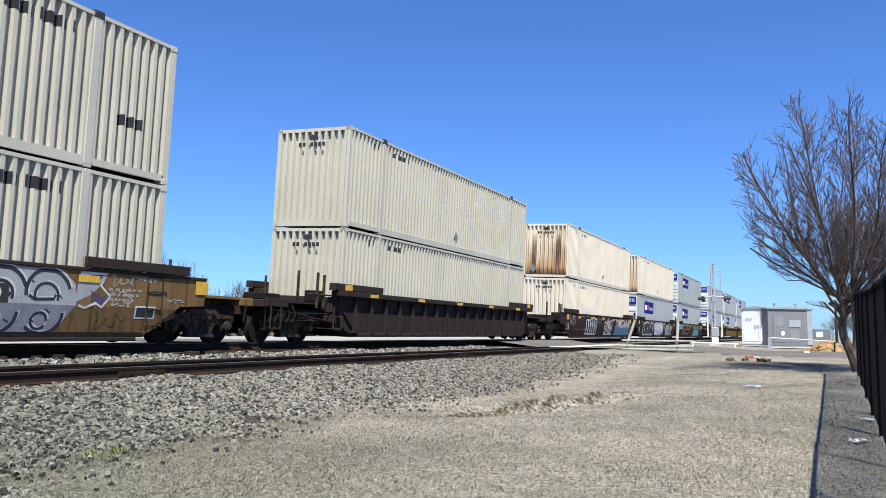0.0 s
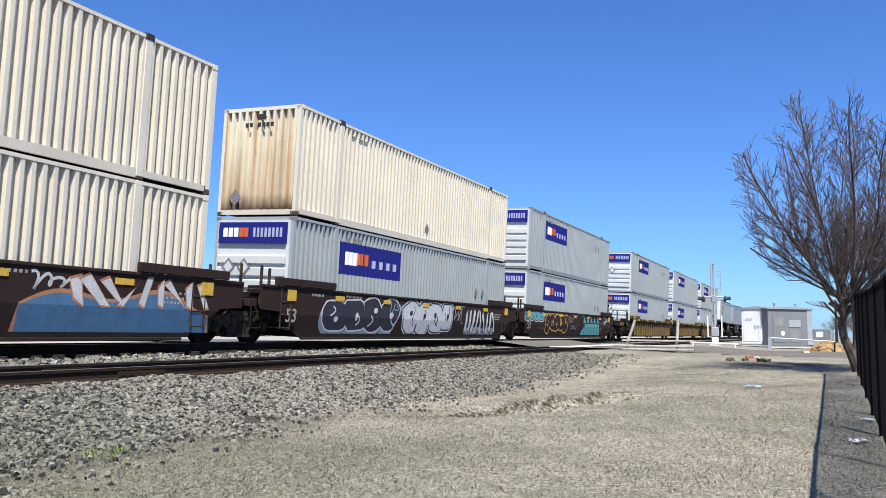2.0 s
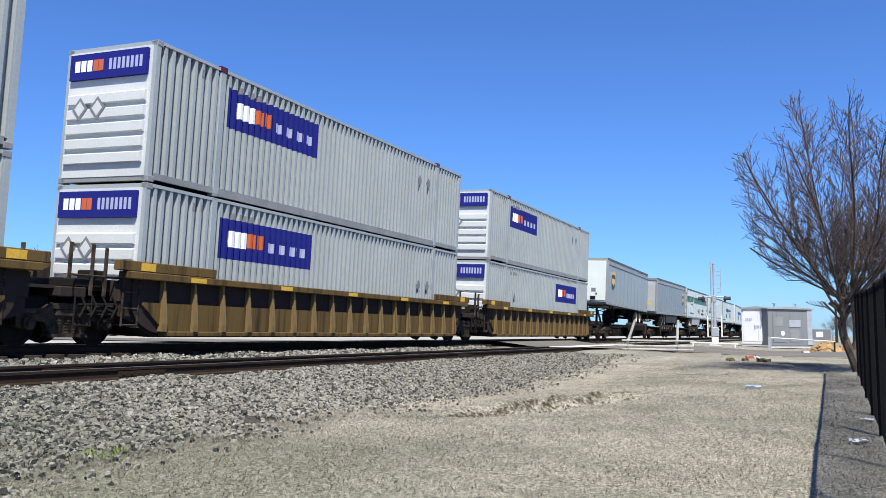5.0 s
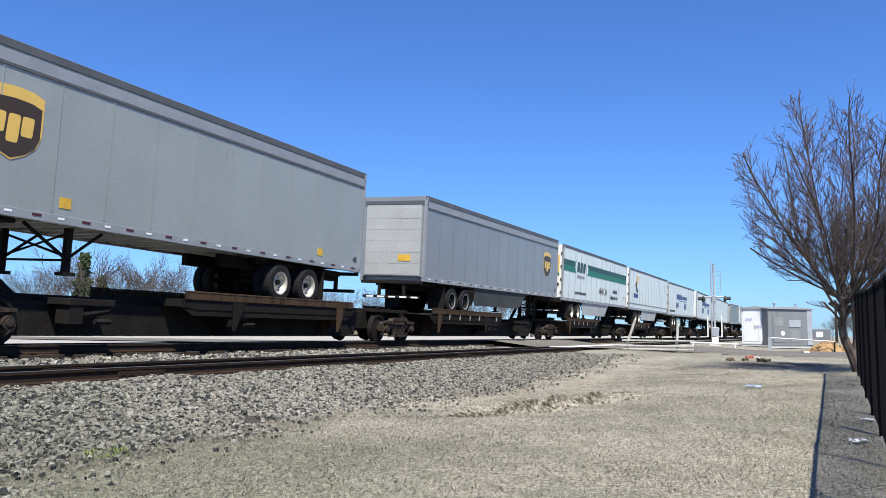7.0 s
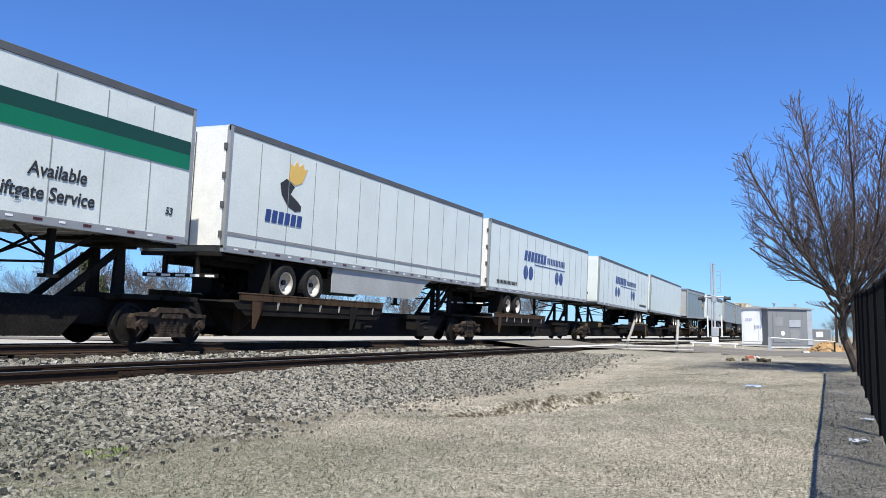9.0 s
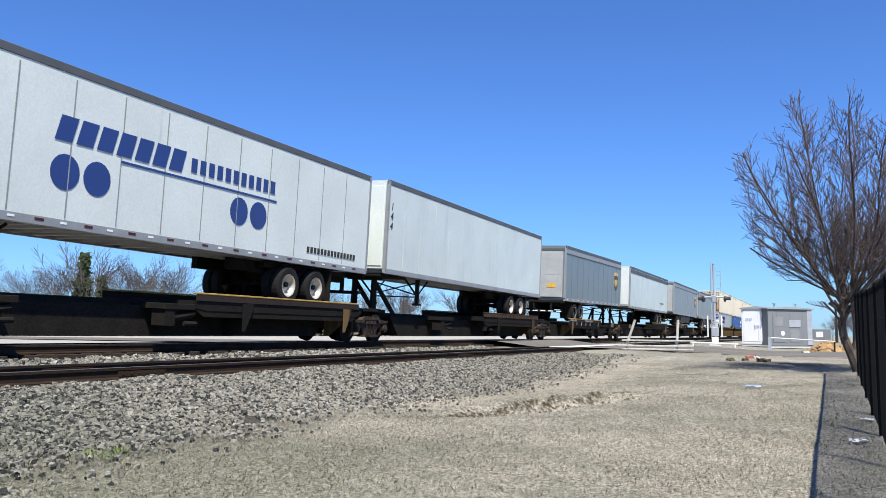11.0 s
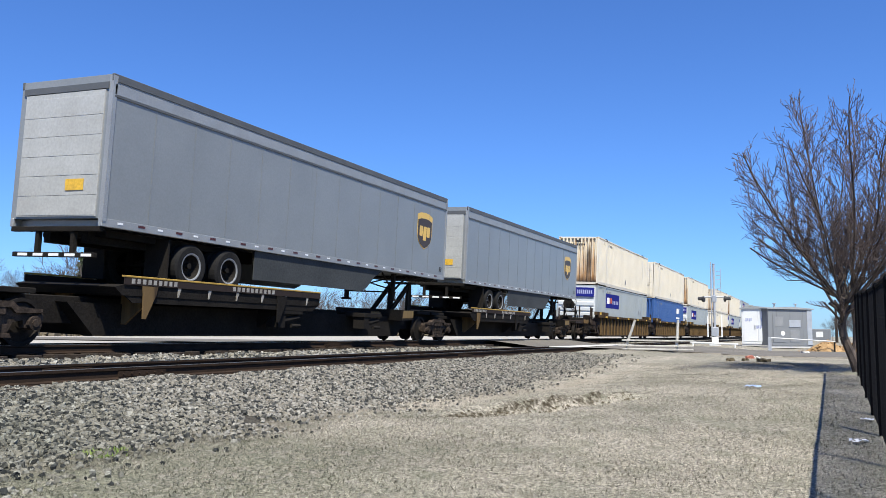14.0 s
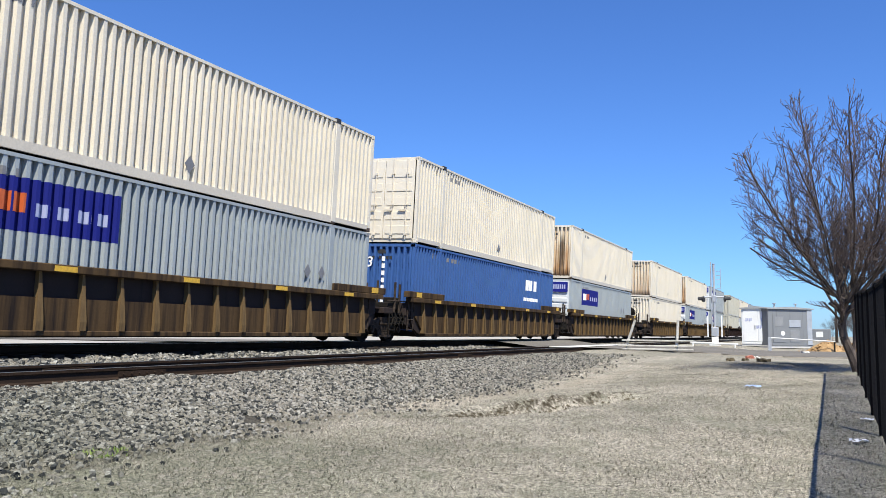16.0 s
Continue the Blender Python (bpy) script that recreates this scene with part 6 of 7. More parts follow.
# trailers on spine cars: left end, right end, skin, rear to the left
RUN = [("u", 166.8, 180.4, "trailer_white", False), ("v", 184.8, 200.9, "trailer_grey", True), ("w", 201.95, 217.85, "trailer_white", True), ("D", 219.05, 235.15, "trailer_white", True),
       ("A", 236.0, 252.1, "trailer_white", True), ("B", 255.0, 271.1, "trailer_white", False), ("E", 272.26, 288.36, "trailer_worn", False), ("P", 292.84, 306.44, "trailer_grey", True),
       ("Q", 309.6, 325.7, "trailer_worn", False), ("R", 329.45, 345.55, "trailer_grey", True), ("T", 347.55, 363.65, "trailer_grey", True)]
LEVEL = {"u": (2.31, 2.14), "v": (2.14, 2.25), "w": (2.17, 2.23), "D": (2.19, 2.22), "A": (2.16, 2.24), "B": (2.24, 2.12), "E": (2.23, 2.13), "P": (2.14, 2.29), "Q": (2.29, 2.27),
         "R": (2.36, 2.29), "T": (2.29, 2.33)}     # floor heights at the two ends of each trailer
SHIFT = {"u": 0.9, "v": -0.7, "w": -0.7, "B": 0.2, "Q": -0.2}     # where the shared truck sits off the middle of a gap
ends = [164.6] + [(a[2] + b[1]) / 2 + SHIFT.get(a[0], -0.9) for a, b in zip(RUN, RUN[1:])] + [365.0]
for i, (k, t0, t1, skin, rl) in enumerate(RUN):
    at = [ends[i + 1] - (2.75 if i == len(RUN) - 1 else 0.0)] + ([ends[0] + 3.2] if i == 0 else [])
    spine_car(ends[i], ends[i + 1], t0, t1, rl, at, "black spine car with a raised wheel deck under a trailer", "well_yellow" if k in "BPQRT" else "truck", LEVEL[k][0 if rl else 1] - 2.2)
    L = t1 - t0
    if k in "PRT":
        car = TRAIN[-1][0]
        for u0, u1, n2 in ((t0 - ends[i] + 0.75, t0 - ends[i] + 2.1, 9), (t0 - ends[i] + 3.9, t0 - ends[i] + 5.6, 10)):
            bars(car, "code_bar", u0, u1, 1.125 + LEVEL[k][0] - 2.2, 1.225 + LEVEL[k][0] - 2.2, n2, 0.4, M["stencil"], -1.449)
    if k in "uvPRT":
        t = trailer(t0, L, {"u": "trailer_pale", "P": "trailer_grey"}.get(k, "trailer_mid"), rl, ("pale grey" if k == "u" else "grey") + " trailer with a brown and gold shield emblem", roll=rl, pale_rim=True if k == "u" else "dark", with_skirt={"v": "skirt_dark", "R": "skirt_dark", "T": "skirt_dark"}.get(k, False),
                    seam=1.22, bogie_at={"P": 2.87, "T": 3.5}.get(k, 3.3))
        u = 1.5 if not rl else L - (1.5 if k == "P" else 1.82)
        sh = part("shield", shield(bmesh.new(), u, 1.62, 1.18, 1.3, -1.304, -1.297), M["logo_gold"], t, "gold-edged brown shield emblem")
        part("shield_field", shield(bmesh.new(), u, 1.535, 1.09, 1.05, -1.309, -1.304), M["logo_brown"], sh)
        for cu, cz, ww, hh in ((-0.29, 1.60, 0.25, 0.36), (0.0, 1.53, 0.24, 0.5), (0.28, 1.60, 0.24, 0.36)):
            part("gold_mark", prism(bmesh.new(), outline_shape(u + cu, cz, ww, hh, random.Random(5), 7.0, 0.06, 0.0, 28), "y", -1.312, -1.309), M["logo_gold"], sh)
        words(t, "53" if L > 15 else "45", 0.22, L - 0.5, 0.3, M["logo_black"])
        if k in "u":
            for q in (2.6, L - 2.4):
                part("notice", box(bmesh.new(), q, q + 0.26, -1.304, -1.297, 0.3, 0.5), M["yellow"], t, "small yellow notice")
    elif k == "w":
        t = trailer(t0, L, skin, rl, "white trailer with broad green stripes", with_skirt=True, bogie_at=2.8, roof="dark", band=False, seam=1.22)
        for z0, z1, mm in ((1.98, 2.28, "logo_dark_green"), (1.66, 1.98, "logo_green")):
            for a, b in ((0.12, 2.35), (5.3, L - 0.12)):
                part("green_stripe", prism(bmesh.new(), [(a, z0), (b, z0), (b, z1), (a, z1)], "y", -1.311, -1.30), M[mm], t, "green painted stripe")
        bars(t, "dark_green_mark", 2.8, 4.7, 1.72, 2.3, 3, 0.2, M["logo_dark_green"], slant=0.12)
        for a, w in ((2.45, -0.3), (2.57, -0.3), (5.2, 0.3), (5.08, 0.3)):
            band = bmesh.new()
            ribbon(band, [(a, 1.62), (a + w, 1.98), (a, 2.32)], 0.05, -1.312)
            part("chevron", band, M["logo_green"], t, "thin green chevron")
        bars(t, "grey_mark", 2.9, 4.5, 1.38, 1.54, 7, 0.3, M["placard"])
        bars(t, "web_mark", 2.4, 5.0, 0.45, 0.58, 14, 0.3, M["logo_black"], slant=0.03)
        for q, mm in enumerate(("marker_red", "logo_black", "logo_white", "logo_black")):
            e = 8.35 + 0.52 * q
            bm = prism(bmesh.new(), [(e - 0.25, 0.85), (e, 0.6), (e + 0.25, 0.85), (e, 1.1)], "y", -1.31, -1.30)
            edge_mark = part("hazard_diamond", bm, M["logo_black"], t, "black-edged diamond placard")
            part("diamond_face", prism(bmesh.new(), [(e - 0.19, 0.85), (e, 0.66), (e + 0.19, 0.85), (e, 1.04)], "y", -1.314, -1.31), M[mm if mm != "logo_black" else "placard"], edge_mark)
        words(t, "Available", 0.36, L - 4.15, 0.88, M["logo_black"])
        words(t, "Liftgate Service", 0.36, L - 4.85, 0.46, M["logo_black"])
        words(t, "53", 0.22, L - 0.75, 0.6, M["logo_black"])
        part("end_picture", box(bmesh.new(), -0.055, -0.05, -1.1, 0.9, 1.5, 2.45), M["logo_gold"], t, "yellow panel on the rear doors")
        part("end_picture", box(bmesh.new(), -0.055, -0.05, -1.1, 0.9, 1.35, 1.48), M["logo_green"], t, "green band on the rear doors")
        part("end_notice", prism(bmesh.new(), [(-1.12, 0.85), (-0.95, 1.05), (-0.78, 0.85), (-0.95, 0.65)], "x", -0.055, -0.05), M["marker_red"], t, "red diamond notice")
    elif k == "D":
        t = trailer(t0, L, skin, rl, "white trailer with an orange and black flower emblem", with_skirt=True, roof="dark", band=False, seam=1.22)
        part("emblem_top", prism(bmesh.new(), [(2.40, 2.12), (2.75, 2.02), (3.05, 2.14), (3.27, 2.56), (3.11, 2.5), (3.03, 2.66), (2.87, 2.54), (2.75, 2.68), (2.63, 2.52), (2.47, 2.56)], "y", -1.305, -1.297), M["logo_gold"], t, "orange flower shape")
        part("emblem_stem", prism(bmesh.new(), [(2.07, 1.98), (2.33, 2.14), (2.71, 1.98), (2.53, 1.76), (2.85, 1.62), (3.05, 1.5), (3.03, 1.36), (2.77, 1.33), (2.45, 1.42), (2.15, 1.7)], "y", -1.305, -1.297), M["logo_black"], t, "dark grey stem shape")
        bars(t, "blue_mark", 1.5, 3.15, 0.93, 1.24, 6, 0.22, M["logo_navy"], slant=0.04)
        part("lower_band", box(bmesh.new(), 0.1, L - 0.1, -1.308, -1.297, 0.42, 0.5), M["beam_dark"], t)
    elif k in "AB":
        t = trailer(t0, L, skin, rl, "white trailer with navy lettering and blue dots", roof="dark", band=False, seam=1.22)
        a = 4.5
        bars(t, "navy_mark", a, a + 3.4, 1.62, 2.1, 7, 0.2, M["logo_navy"], slant=0.12)
        bars(t, "navy_mark", a + 3.6, a + 6.8, 1.68, 2.0, 11, 0.35, M["logo_navy"])
        bars(t, "underline", a + 1.6, a + 6.8, 1.48, 1.53, 1, 0.0, M["logo_navy"])
        for q in (a + 0.3, a + 1.05, a + 5.35, a + 6.1):
            bm = prism(bmesh.new(), [(q + 0.33 * math.cos(g), 1.05 + 0.34 * math.sin(g)) for g in [2 * math.pi * i2 / 18 for i2 in range(18)]], "y", -1.305, -1.297)
            part("blue_dot", bm, M["logo_navy"], t, "round navy dot")
        bars(t, "web_mark", (1.0 if k == "A" else L - 3.3), (3.6 if k == "A" else L - 0.7), 0.36, 0.52, 15, 0.3, M["logo_black"])
    else:
        t = trailer(t0, L, skin, rl, "plain white trailer with a dark roof rail", roof="dark", band=k == "Q", seam=1.22, lights=k == "Q", pale_rim="dark" if k == "Q" else True, bogie_at=4.0 if k == "Q" else 3.3)
        if k == "E":
            part("nose_unit", box(bmesh.new(), -0.16, -0.012, -0.5, 1.1, 0.25, 0.9, 0.03), M["black_steel"], t, "black box on the nose")
            for j, ch in enumerate("144"):
                words(t, ch, 0.34, 0.2, 2.1 - 0.32 * j, M["logo_black"])
        else:
            bars(t, "dark_mark", L - 3.9, L - 1.9, 0.72, 0.84, 12, 0.3, M["placard"])
    zl, zr = LEVEL[k]
    TRAIN[-1] = (t, t0, zl, -math.degrees(math.asin((zr - zl) / L)))

# double stacks behind the trailers
TAIL = [(368.58, ("cream", "corr", "cream_rust"), ("silver", "rib", None)), (387.92, ("cream", "door", None), ("box_blue", "corr", None)), (407.5, ("cream", "corr", "cream_rust"), ("silver", "rib", None)),
        (431.5, ("cream", "corr", "cream_stain"), ("cream", "corr", None)), (451.0, ("cream", "corr", "cream_rust"), ("silver", "rib", None)), (470.4, ("silver", "rib", None), ("silver", "rib", None)),
        (494.5, ("white_box", "corr", None), ("white_box", "corr", None)), (513.8, ("cream", "corr", None), ("silver", "rib", None)), (533.1, ("silver", "rib", None), ("silver", "rib", None))]
for i, (s, up, low) in enumerate(TAIL):
    for (paint, end, ep), z in ((up, UP), (low, LOW)):
        lab = {"cream": RUST if ep else CR, "silver": SV if z == UP else SVL, "box_blue": "blue corrugated container with white numerals in a well car", "white_box": "white corrugated container on the train"}[paint]
        if paint == "cream" and end == "door":
            lab = "cream container with double doors, stacked on a blue one"
        c = container(s, z, paint, end, ep, (2.35, H - 0.4) if paint == "silver" else None, lab, beam={"silver": "beam_dark", "cream": "rail_beam"}.get(paint),
                      placards=((8.05, 0.58),) if z == UP else ((12.9, 1.6), (13.6, 1.6)) if paint == "silver" else ())
        if paint == "box_blue":
            me = lettering("53", 0.5)
            me.materials.clear()
            me.materials.append(M["logo_white"])
            shared("lettering", me, c, pose(-0.012, 0.85, 2.2, 90, 0, -90))
            bm = bmesh.new()
            for k in range(7):
                box(bm, -0.012, 0.0, -0.15, -0.03, 0.9 + 0.25 * k, 1.06 + 0.25 * k)
            part("code_mark", bm, M["logo_white"], c)
            e = piece("white_emblem", "we", lambda: glyph_row(11.8, 13.6, 2.0, 2.5, 3, 0.25), M["logo_white"], c, kind="stuff")
            piece("white_emblem", "we2", lambda: glyph_row(11.6, 13.8, 1.5, 1.66, 9, 0.3), M["logo_white"], c, kind="stuff")
    first, last = i % 3 == 0, i % 3 == 2
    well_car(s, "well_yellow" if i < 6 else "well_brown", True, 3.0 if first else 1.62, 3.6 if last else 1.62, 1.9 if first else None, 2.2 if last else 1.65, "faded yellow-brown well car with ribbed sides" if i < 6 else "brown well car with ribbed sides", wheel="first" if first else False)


# small surges of the moving train: seconds, metres behind the steady run
SURGE = ((0.0, 0.08), (0.5, -0.25), (1.0, -0.56), (1.5, 0.1), (2.0, -0.26), (2.5, 0.42), (3.5, -0.47), (4.0, 0.13), (6.5, 0.28), (7.0, -0.22), (7.5, 0.33), (8.0, -0.09), (8.5, 0.45), (9.0, 0.04),
         (11.5, 0.16), (12.0, -0.16), (12.5, 0.4), (13.0, -0.25), (13.5, 0.6), (14.0, -0.78), (14.5, -0.25), (15.0, -0.48), (15.5, -0.06), (16.0, -0.37))


def travelled(t):
    """Metres that the train has run at t seconds."""
    steady = SPEED * t
    for a, late in SURGE:
        if abs(a - t) < 0.01:
            steady -= late
    return steady


# ---- trees ----
def grow(seed, height, limbs, levels, spread, thin, trunk_h):
    """A bare tree: (thick bars, thin bars) as lists of p0, p1, r0, r1."""
    r = random.Random(seed)
    thick, fine = [], []

    def bough(p, d, length, rad, level):
        n = 3 if level < 3 else 2
        for k in range(n):
            d = (d + Vector((r.uniform(-1, 1), r.uniform(-1, 1), r.uniform(-0.5, 0.85))) * 0.11).normalized()
            q = p + d * (length / n)
            r2 = rad * (1 - 0.22 * (k + 1) / n)
            (thick if rad > 0.018 else fine).append((p.copy(), q.copy(), max(rad, thin), max(r2, thin)))
            if level < levels:
                kids = 1 if k < n - 1 else 2
                if level >= 2:
                    kids += 1 if r.random() < 0.85 else 0
                for _ in range(kids):
                    side = d.cross(Vector((r.uniform(-1, 1), r.uniform(-1, 1), r.uniform(-1, 1)))).normalized()
                    nd = (d + side * r.uniform(0.45, 0.85) * spread + Vector((0, 0, 0.12))).normalized()
                    bough(q, nd, length * r.uniform(0.56, 0.78), max(rad * r.uniform(0.45, 0.62), thin), level + 1)
            p, rad = q, r2

    w = height * 0.0135
    line = [Vector((0, 0, trunk_h * h)) for h in (-0.12, 0.05, 0.28, 0.52, 0.72, 1.0)]
    for k, (p, q) in enumerate(zip(line, line[1:])):
        thick.append((p, q, w * (1.35 - 0.09 * k), w * (1.26 - 0.09 * k)))
    top = line[-1]
    for k in range(limbs):
        a = 2 * math.pi * (k + r.uniform(-0.25, 0.25)) / limbs
        tilt = r.uniform(0.35, 0.85) * spread
        d = Vector((math.cos(a) * tilt, math.sin(a) * tilt, 1.0)).normalized()
        bough(top + Vector((0, 0, r.uniform(-0.25, 0.1))), d, (height - trunk_h) * r.uniform(0.40, 0.50), w * 0.42, 1)
    return thick, fine


def bars_mesh(name, runs, sides, material):
    verts, faces = [], []
    for p0, p1, r0, r1 in runs:
        d = (p1 - p0).normalized()
        a = d.orthogonal().normalized()
        b = d.cross(a)
        o = len(verts)
        for p, rr in ((p0, r0), (p1, r1)):
            for k in range(sides):
                q = p + (a * math.cos(2 * math.pi * k / sides) + b * math.sin(2 * math.pi * k / sides)) * rr
                verts.append(tuple(q))
        for k in range(sides):
            faces.append((o + k, o + (k + 1) % sides, o + sides + (k + 1) % sides, o + sides + k))
    me = bpy.data.meshes.new(name)
    me.from_pydata(verts, [], faces)
    me.materials.append(material)
    return me


def tree(x, y, z, meshes, label, turn=0.0, size=1.0):
    t = tagged(new("bare_tree"), label, "tree")
    t.matrix_basis = pose(x, y, z, 0, 0, turn) @ Matrix.Scale(size, 4)
    shared("trunk", meshes[0], t)
    shared("crown", meshes[1], t)
    return t


CROWN = ((1.45, 0.3), (1.95, 0.75), (2.2, 1.3), (2.4, 1.8), (3.05, 2.4), (4.5, 2.85), (5.5, 2.65), (6.2, 2.15), (6.85, 1.45), (7.35, 0.5))


def crown_reach(z):
    """How far the near tree's crown spreads at a height."""
    for (za, ra), (zb, rb) in zip(CROWN, CROWN[1:]):
        if za <= z <= zb:
            return ra + (rb - ra) * (z - za) / (zb - za)
    return 0.0


def fan_tree(seed):
    """A bare tree whose many limbs fan upwards from a low fork, feathered with short twigs."""
    r = random.Random(seed)
    thick, fine = [], []
    side = Vector((-0.416, 0.909, 0))

    def inside(p):
        return math.hypot(p.x, p.y) < crown_reach(p.z) * (1.0 + 0.2 * noise.noise(p * 0.9) + 0.16 * noise.noise(p * 2.6))

    def shoot(p, d, length, rad, level):
        step = (0.2, 0.14, 0.1, 0.08)[level]
        n = max(1, round(length / step))
        flip = r.choice((-1, 1))
        for k in range(n):
            sway = (0.07, 0.11, 0.15, 0.2)[level]
            d = (d + Vector((r.uniform(-1, 1), r.uniform(-1, 1), r.uniform(-0.8, 1))) * sway + Vector((0, 0, (0.008, 0.05, 0.07, 0.05)[level]))).normalized()
            q = p + d * step
            if not inside(q) and q.z > 1.7:
                return
            r0, r1 = rad * (1 - 0.72 * k / n), rad * (1 - 0.72 * (k + 1) / n)
            (thick if level == 0 else fine).append((p.copy(), q.copy(), max(r0, 0.006), max(r1, 0.0055)))
            if level < 3 and (level > 0 or k > 1) and r.random() < (0.9, 0.88, 0.7)[level]:
                flip = -flip
                across = d.cross(Vector((r.uniform(-1, 1), r.uniform(-1, 1), r.uniform(-0.3, 0.3)))).normalized() * flip
                nd = (d + across * r.uniform(0.45, 0.85)).normalized()
                left = (1 - 0.55 * k / n)
                shoot(q, nd, (r.uniform(0.75, 1.5) * left, r.uniform(0.25, 0.62), r.uniform(0.09, 0.26))[level], (0.011 * left + 0.004, 0.0088, 0.0068)[level], level + 1)
            p = q

    line = [side * u + Vector((0, 0, z)) for u, z in ((-0.02, -0.2), (0.0, 0.08), (0.14, 0.45), (0.30, 0.85), (0.34, 1.15), (0.24, 1.5), (0.22, 1.75))]
    w = (0.145, 0.125, 0.105, 0.098, 0.092, 0.085, 0.07, 0.06)
    for k, (p, q) in enumerate(zip(line, line[1:])):
        thick.append((p, q, w[k], w[k + 1]))
    # a second, thinner stem
    stem = [side * u + Vector((0.05, 0, z)) for u, z in ((0.1, 0.35), (0.03, 0.8), (0.02, 1.25), (0.06, 1.7))]
    for p, q in zip(stem, stem[1:]):
        thick.append((p, q, 0.05, 0.045))
    limbs = 44
    for k in range(limbs):
        az = 2.39996 * k + r.uniform(-0.2, 0.2)
        tilt = radians(7 + 68 * ((k + 0.5) / limbs) ** 0.62)
        d = Vector((math.cos(az) * math.sin(tilt), math.sin(az) * math.sin(tilt), math.cos(tilt)))
        root = line[-1].lerp(line[-3], r.random()) if k % 4 else stem[-1].copy()
        shoot(root, d, 6.0, r.uniform(0.024, 0.038), 0)
    return thick, fine


thick, fine = fan_tree(12)
near_tree = (bars_mesh("trunk", thick, 7, M["bark"]), bars_mesh("crown", fine, 3, M["twig"]))
tree(22.45, -0.76, ground_z(22.45, -0.76), near_tree, "bare winter tree with a kinked trunk and dense fine twigs")

far_sets = []
for k in range(4):
    thick, fine = grow(40 + k, 10.0, 4, 4, 0.9, 0.014, 2.5)
    far_sets.append((bars_mesh("trunk", thick, 5, M["far_twig"]), bars_mesh("crown", fine, 3, M["far_twig"])))
rt = random.Random(8)
for k in range(46):
    near = k % 3 == 0
    a = radians(rt.uniform(42, 57) if near else rt.uniform(18, 43))
    d = rt.uniform(88, 118) if near else rt.uniform(150, 190)
    tree(d * math.cos(a), d * math.sin(a), -0.4, far_sets[k % 4], "distant bare tree beyond the railway", rt.uniform(0, 360), rt.uniform(0.75, 1.0))


def evergreen(x, y, h, seed):
    """A ragged dark evergreen: stem and clumps of foliage."""
    r = random.Random(seed)
    e = tagged(new("evergreen_tree"), "ragged dark evergreen among the distant bare trees", "tree")
    e.matrix_basis = pose(x, y, -0.4)
    part("trunk", tube(bmesh.new(), (0, 0, 0), (0, 0, h * 0.9), 0.16, 0.05, n=6), M["far_twig"], e)
    sp, dm = [], []
    for k in range(900):
        q = r.random() ** 0.8
        rad = h * 0.25 * (1 - q * 0.75) * (0.6 + 0.6 * noise.noise((q * 6, seed, 0.3 * k % 3)))
        a = r.uniform(0, 6.28)
        sp.append((rad * r.random() ** 0.4 * math.cos(a), rad * r.random() ** 0.4 * math.sin(a), h * (0.12 + 0.88 * q))), dm.append(r.uniform(0.12, 0.42))
    scatter("crown", sp, dm, ROCK, ROCK_F, M["evergreen"], e, flat=0.6, seed=seed, jitter=0.9)
    return e


evergreen(63.3, 70.8, 8.8, 3)
evergreen(66.5, 71.5, 6.6, 4)
spots, dims = [], []
for k in range(5000):
    a = radians(rt.uniform(2, 60))
    d = rt.uniform(80, 165)
    spots.append((d * math.cos(a), max(64, d * math.sin(a)) + rt.uniform(0, 6), -0.3 + rt.random() ** 1.5 * 3.2)), dims.append(rt.uniform(0.25, 0.9))
tagged(scatter("brush", spots, dims, ROCK, ROCK_F, M["brush"], flat=0.9, seed=9), "tangled dry brush along the far field edge", "brush")


# ---- chain-link fence ----
def fence_y(x):
    return -0.50 - 0.0112 * x


def fence():
    f = tagged(new("chain_link_fence"), "black vinyl chain-link fence with posts and top rail", "fence", kind="structure")
    xs = [2.02 + 2.37 * k for k in range(9)]
    for x in xs:
        y, z = fence_y(x), ground_z(x, fence_y(x))
        p = part("fence_post", tube(bmesh.new(), (x, y, z - 0.3), (x, y, z + 1.845), 0.036, n=8), M["fence"], f)
        part("post_cap", tube(bmesh.new(), (x, y, z + 1.845), (x, y, z + 1.87), 0.038, 0.02, n=8), M["fence"], p)
    for a, b in zip(xs, xs[1:]):
        part("top_rail", tube(bmesh.new(), (a, fence_y(a), ground_z(a, fence_y(a)) + 1.83), (b, fence_y(b), ground_z(b, fence_y(b)) + 1.83), 0.024, n=6), M["fence"], f)
    runs = []
    step, h = 0.075, 1.8
    k = xs[0] - h
    while k < xs[-1]:
        for s in (1, -1):
            n = 8
            for j in range(n):
                za, zb = h * j / n, h * (j + 1) / n
                xa, xb = (k + za, k + zb) if s > 0 else (k + h - za, k + h - zb)
                if min(xa, xb) >= xs[0] and max(xa, xb) <= xs[-1]:
                    ga = ground_z(xa, fence_y(xa)) + 0.03
                    gb = ground_z(xb, fence_y(xb)) + 0.03
                    runs.append((Vector((xa, fence_y(xa) + 0.004 * s, ga + za)), Vector((xb, fence_y(xb) + 0.004 * s, gb + zb)), 0.005, 0.005))
        k += step
    ob = shared("wire_mesh", bars_mesh("wire_mesh", runs, 3, M["fence"]), f)
    ob["kind"] = "stuff"
    return f


fence()


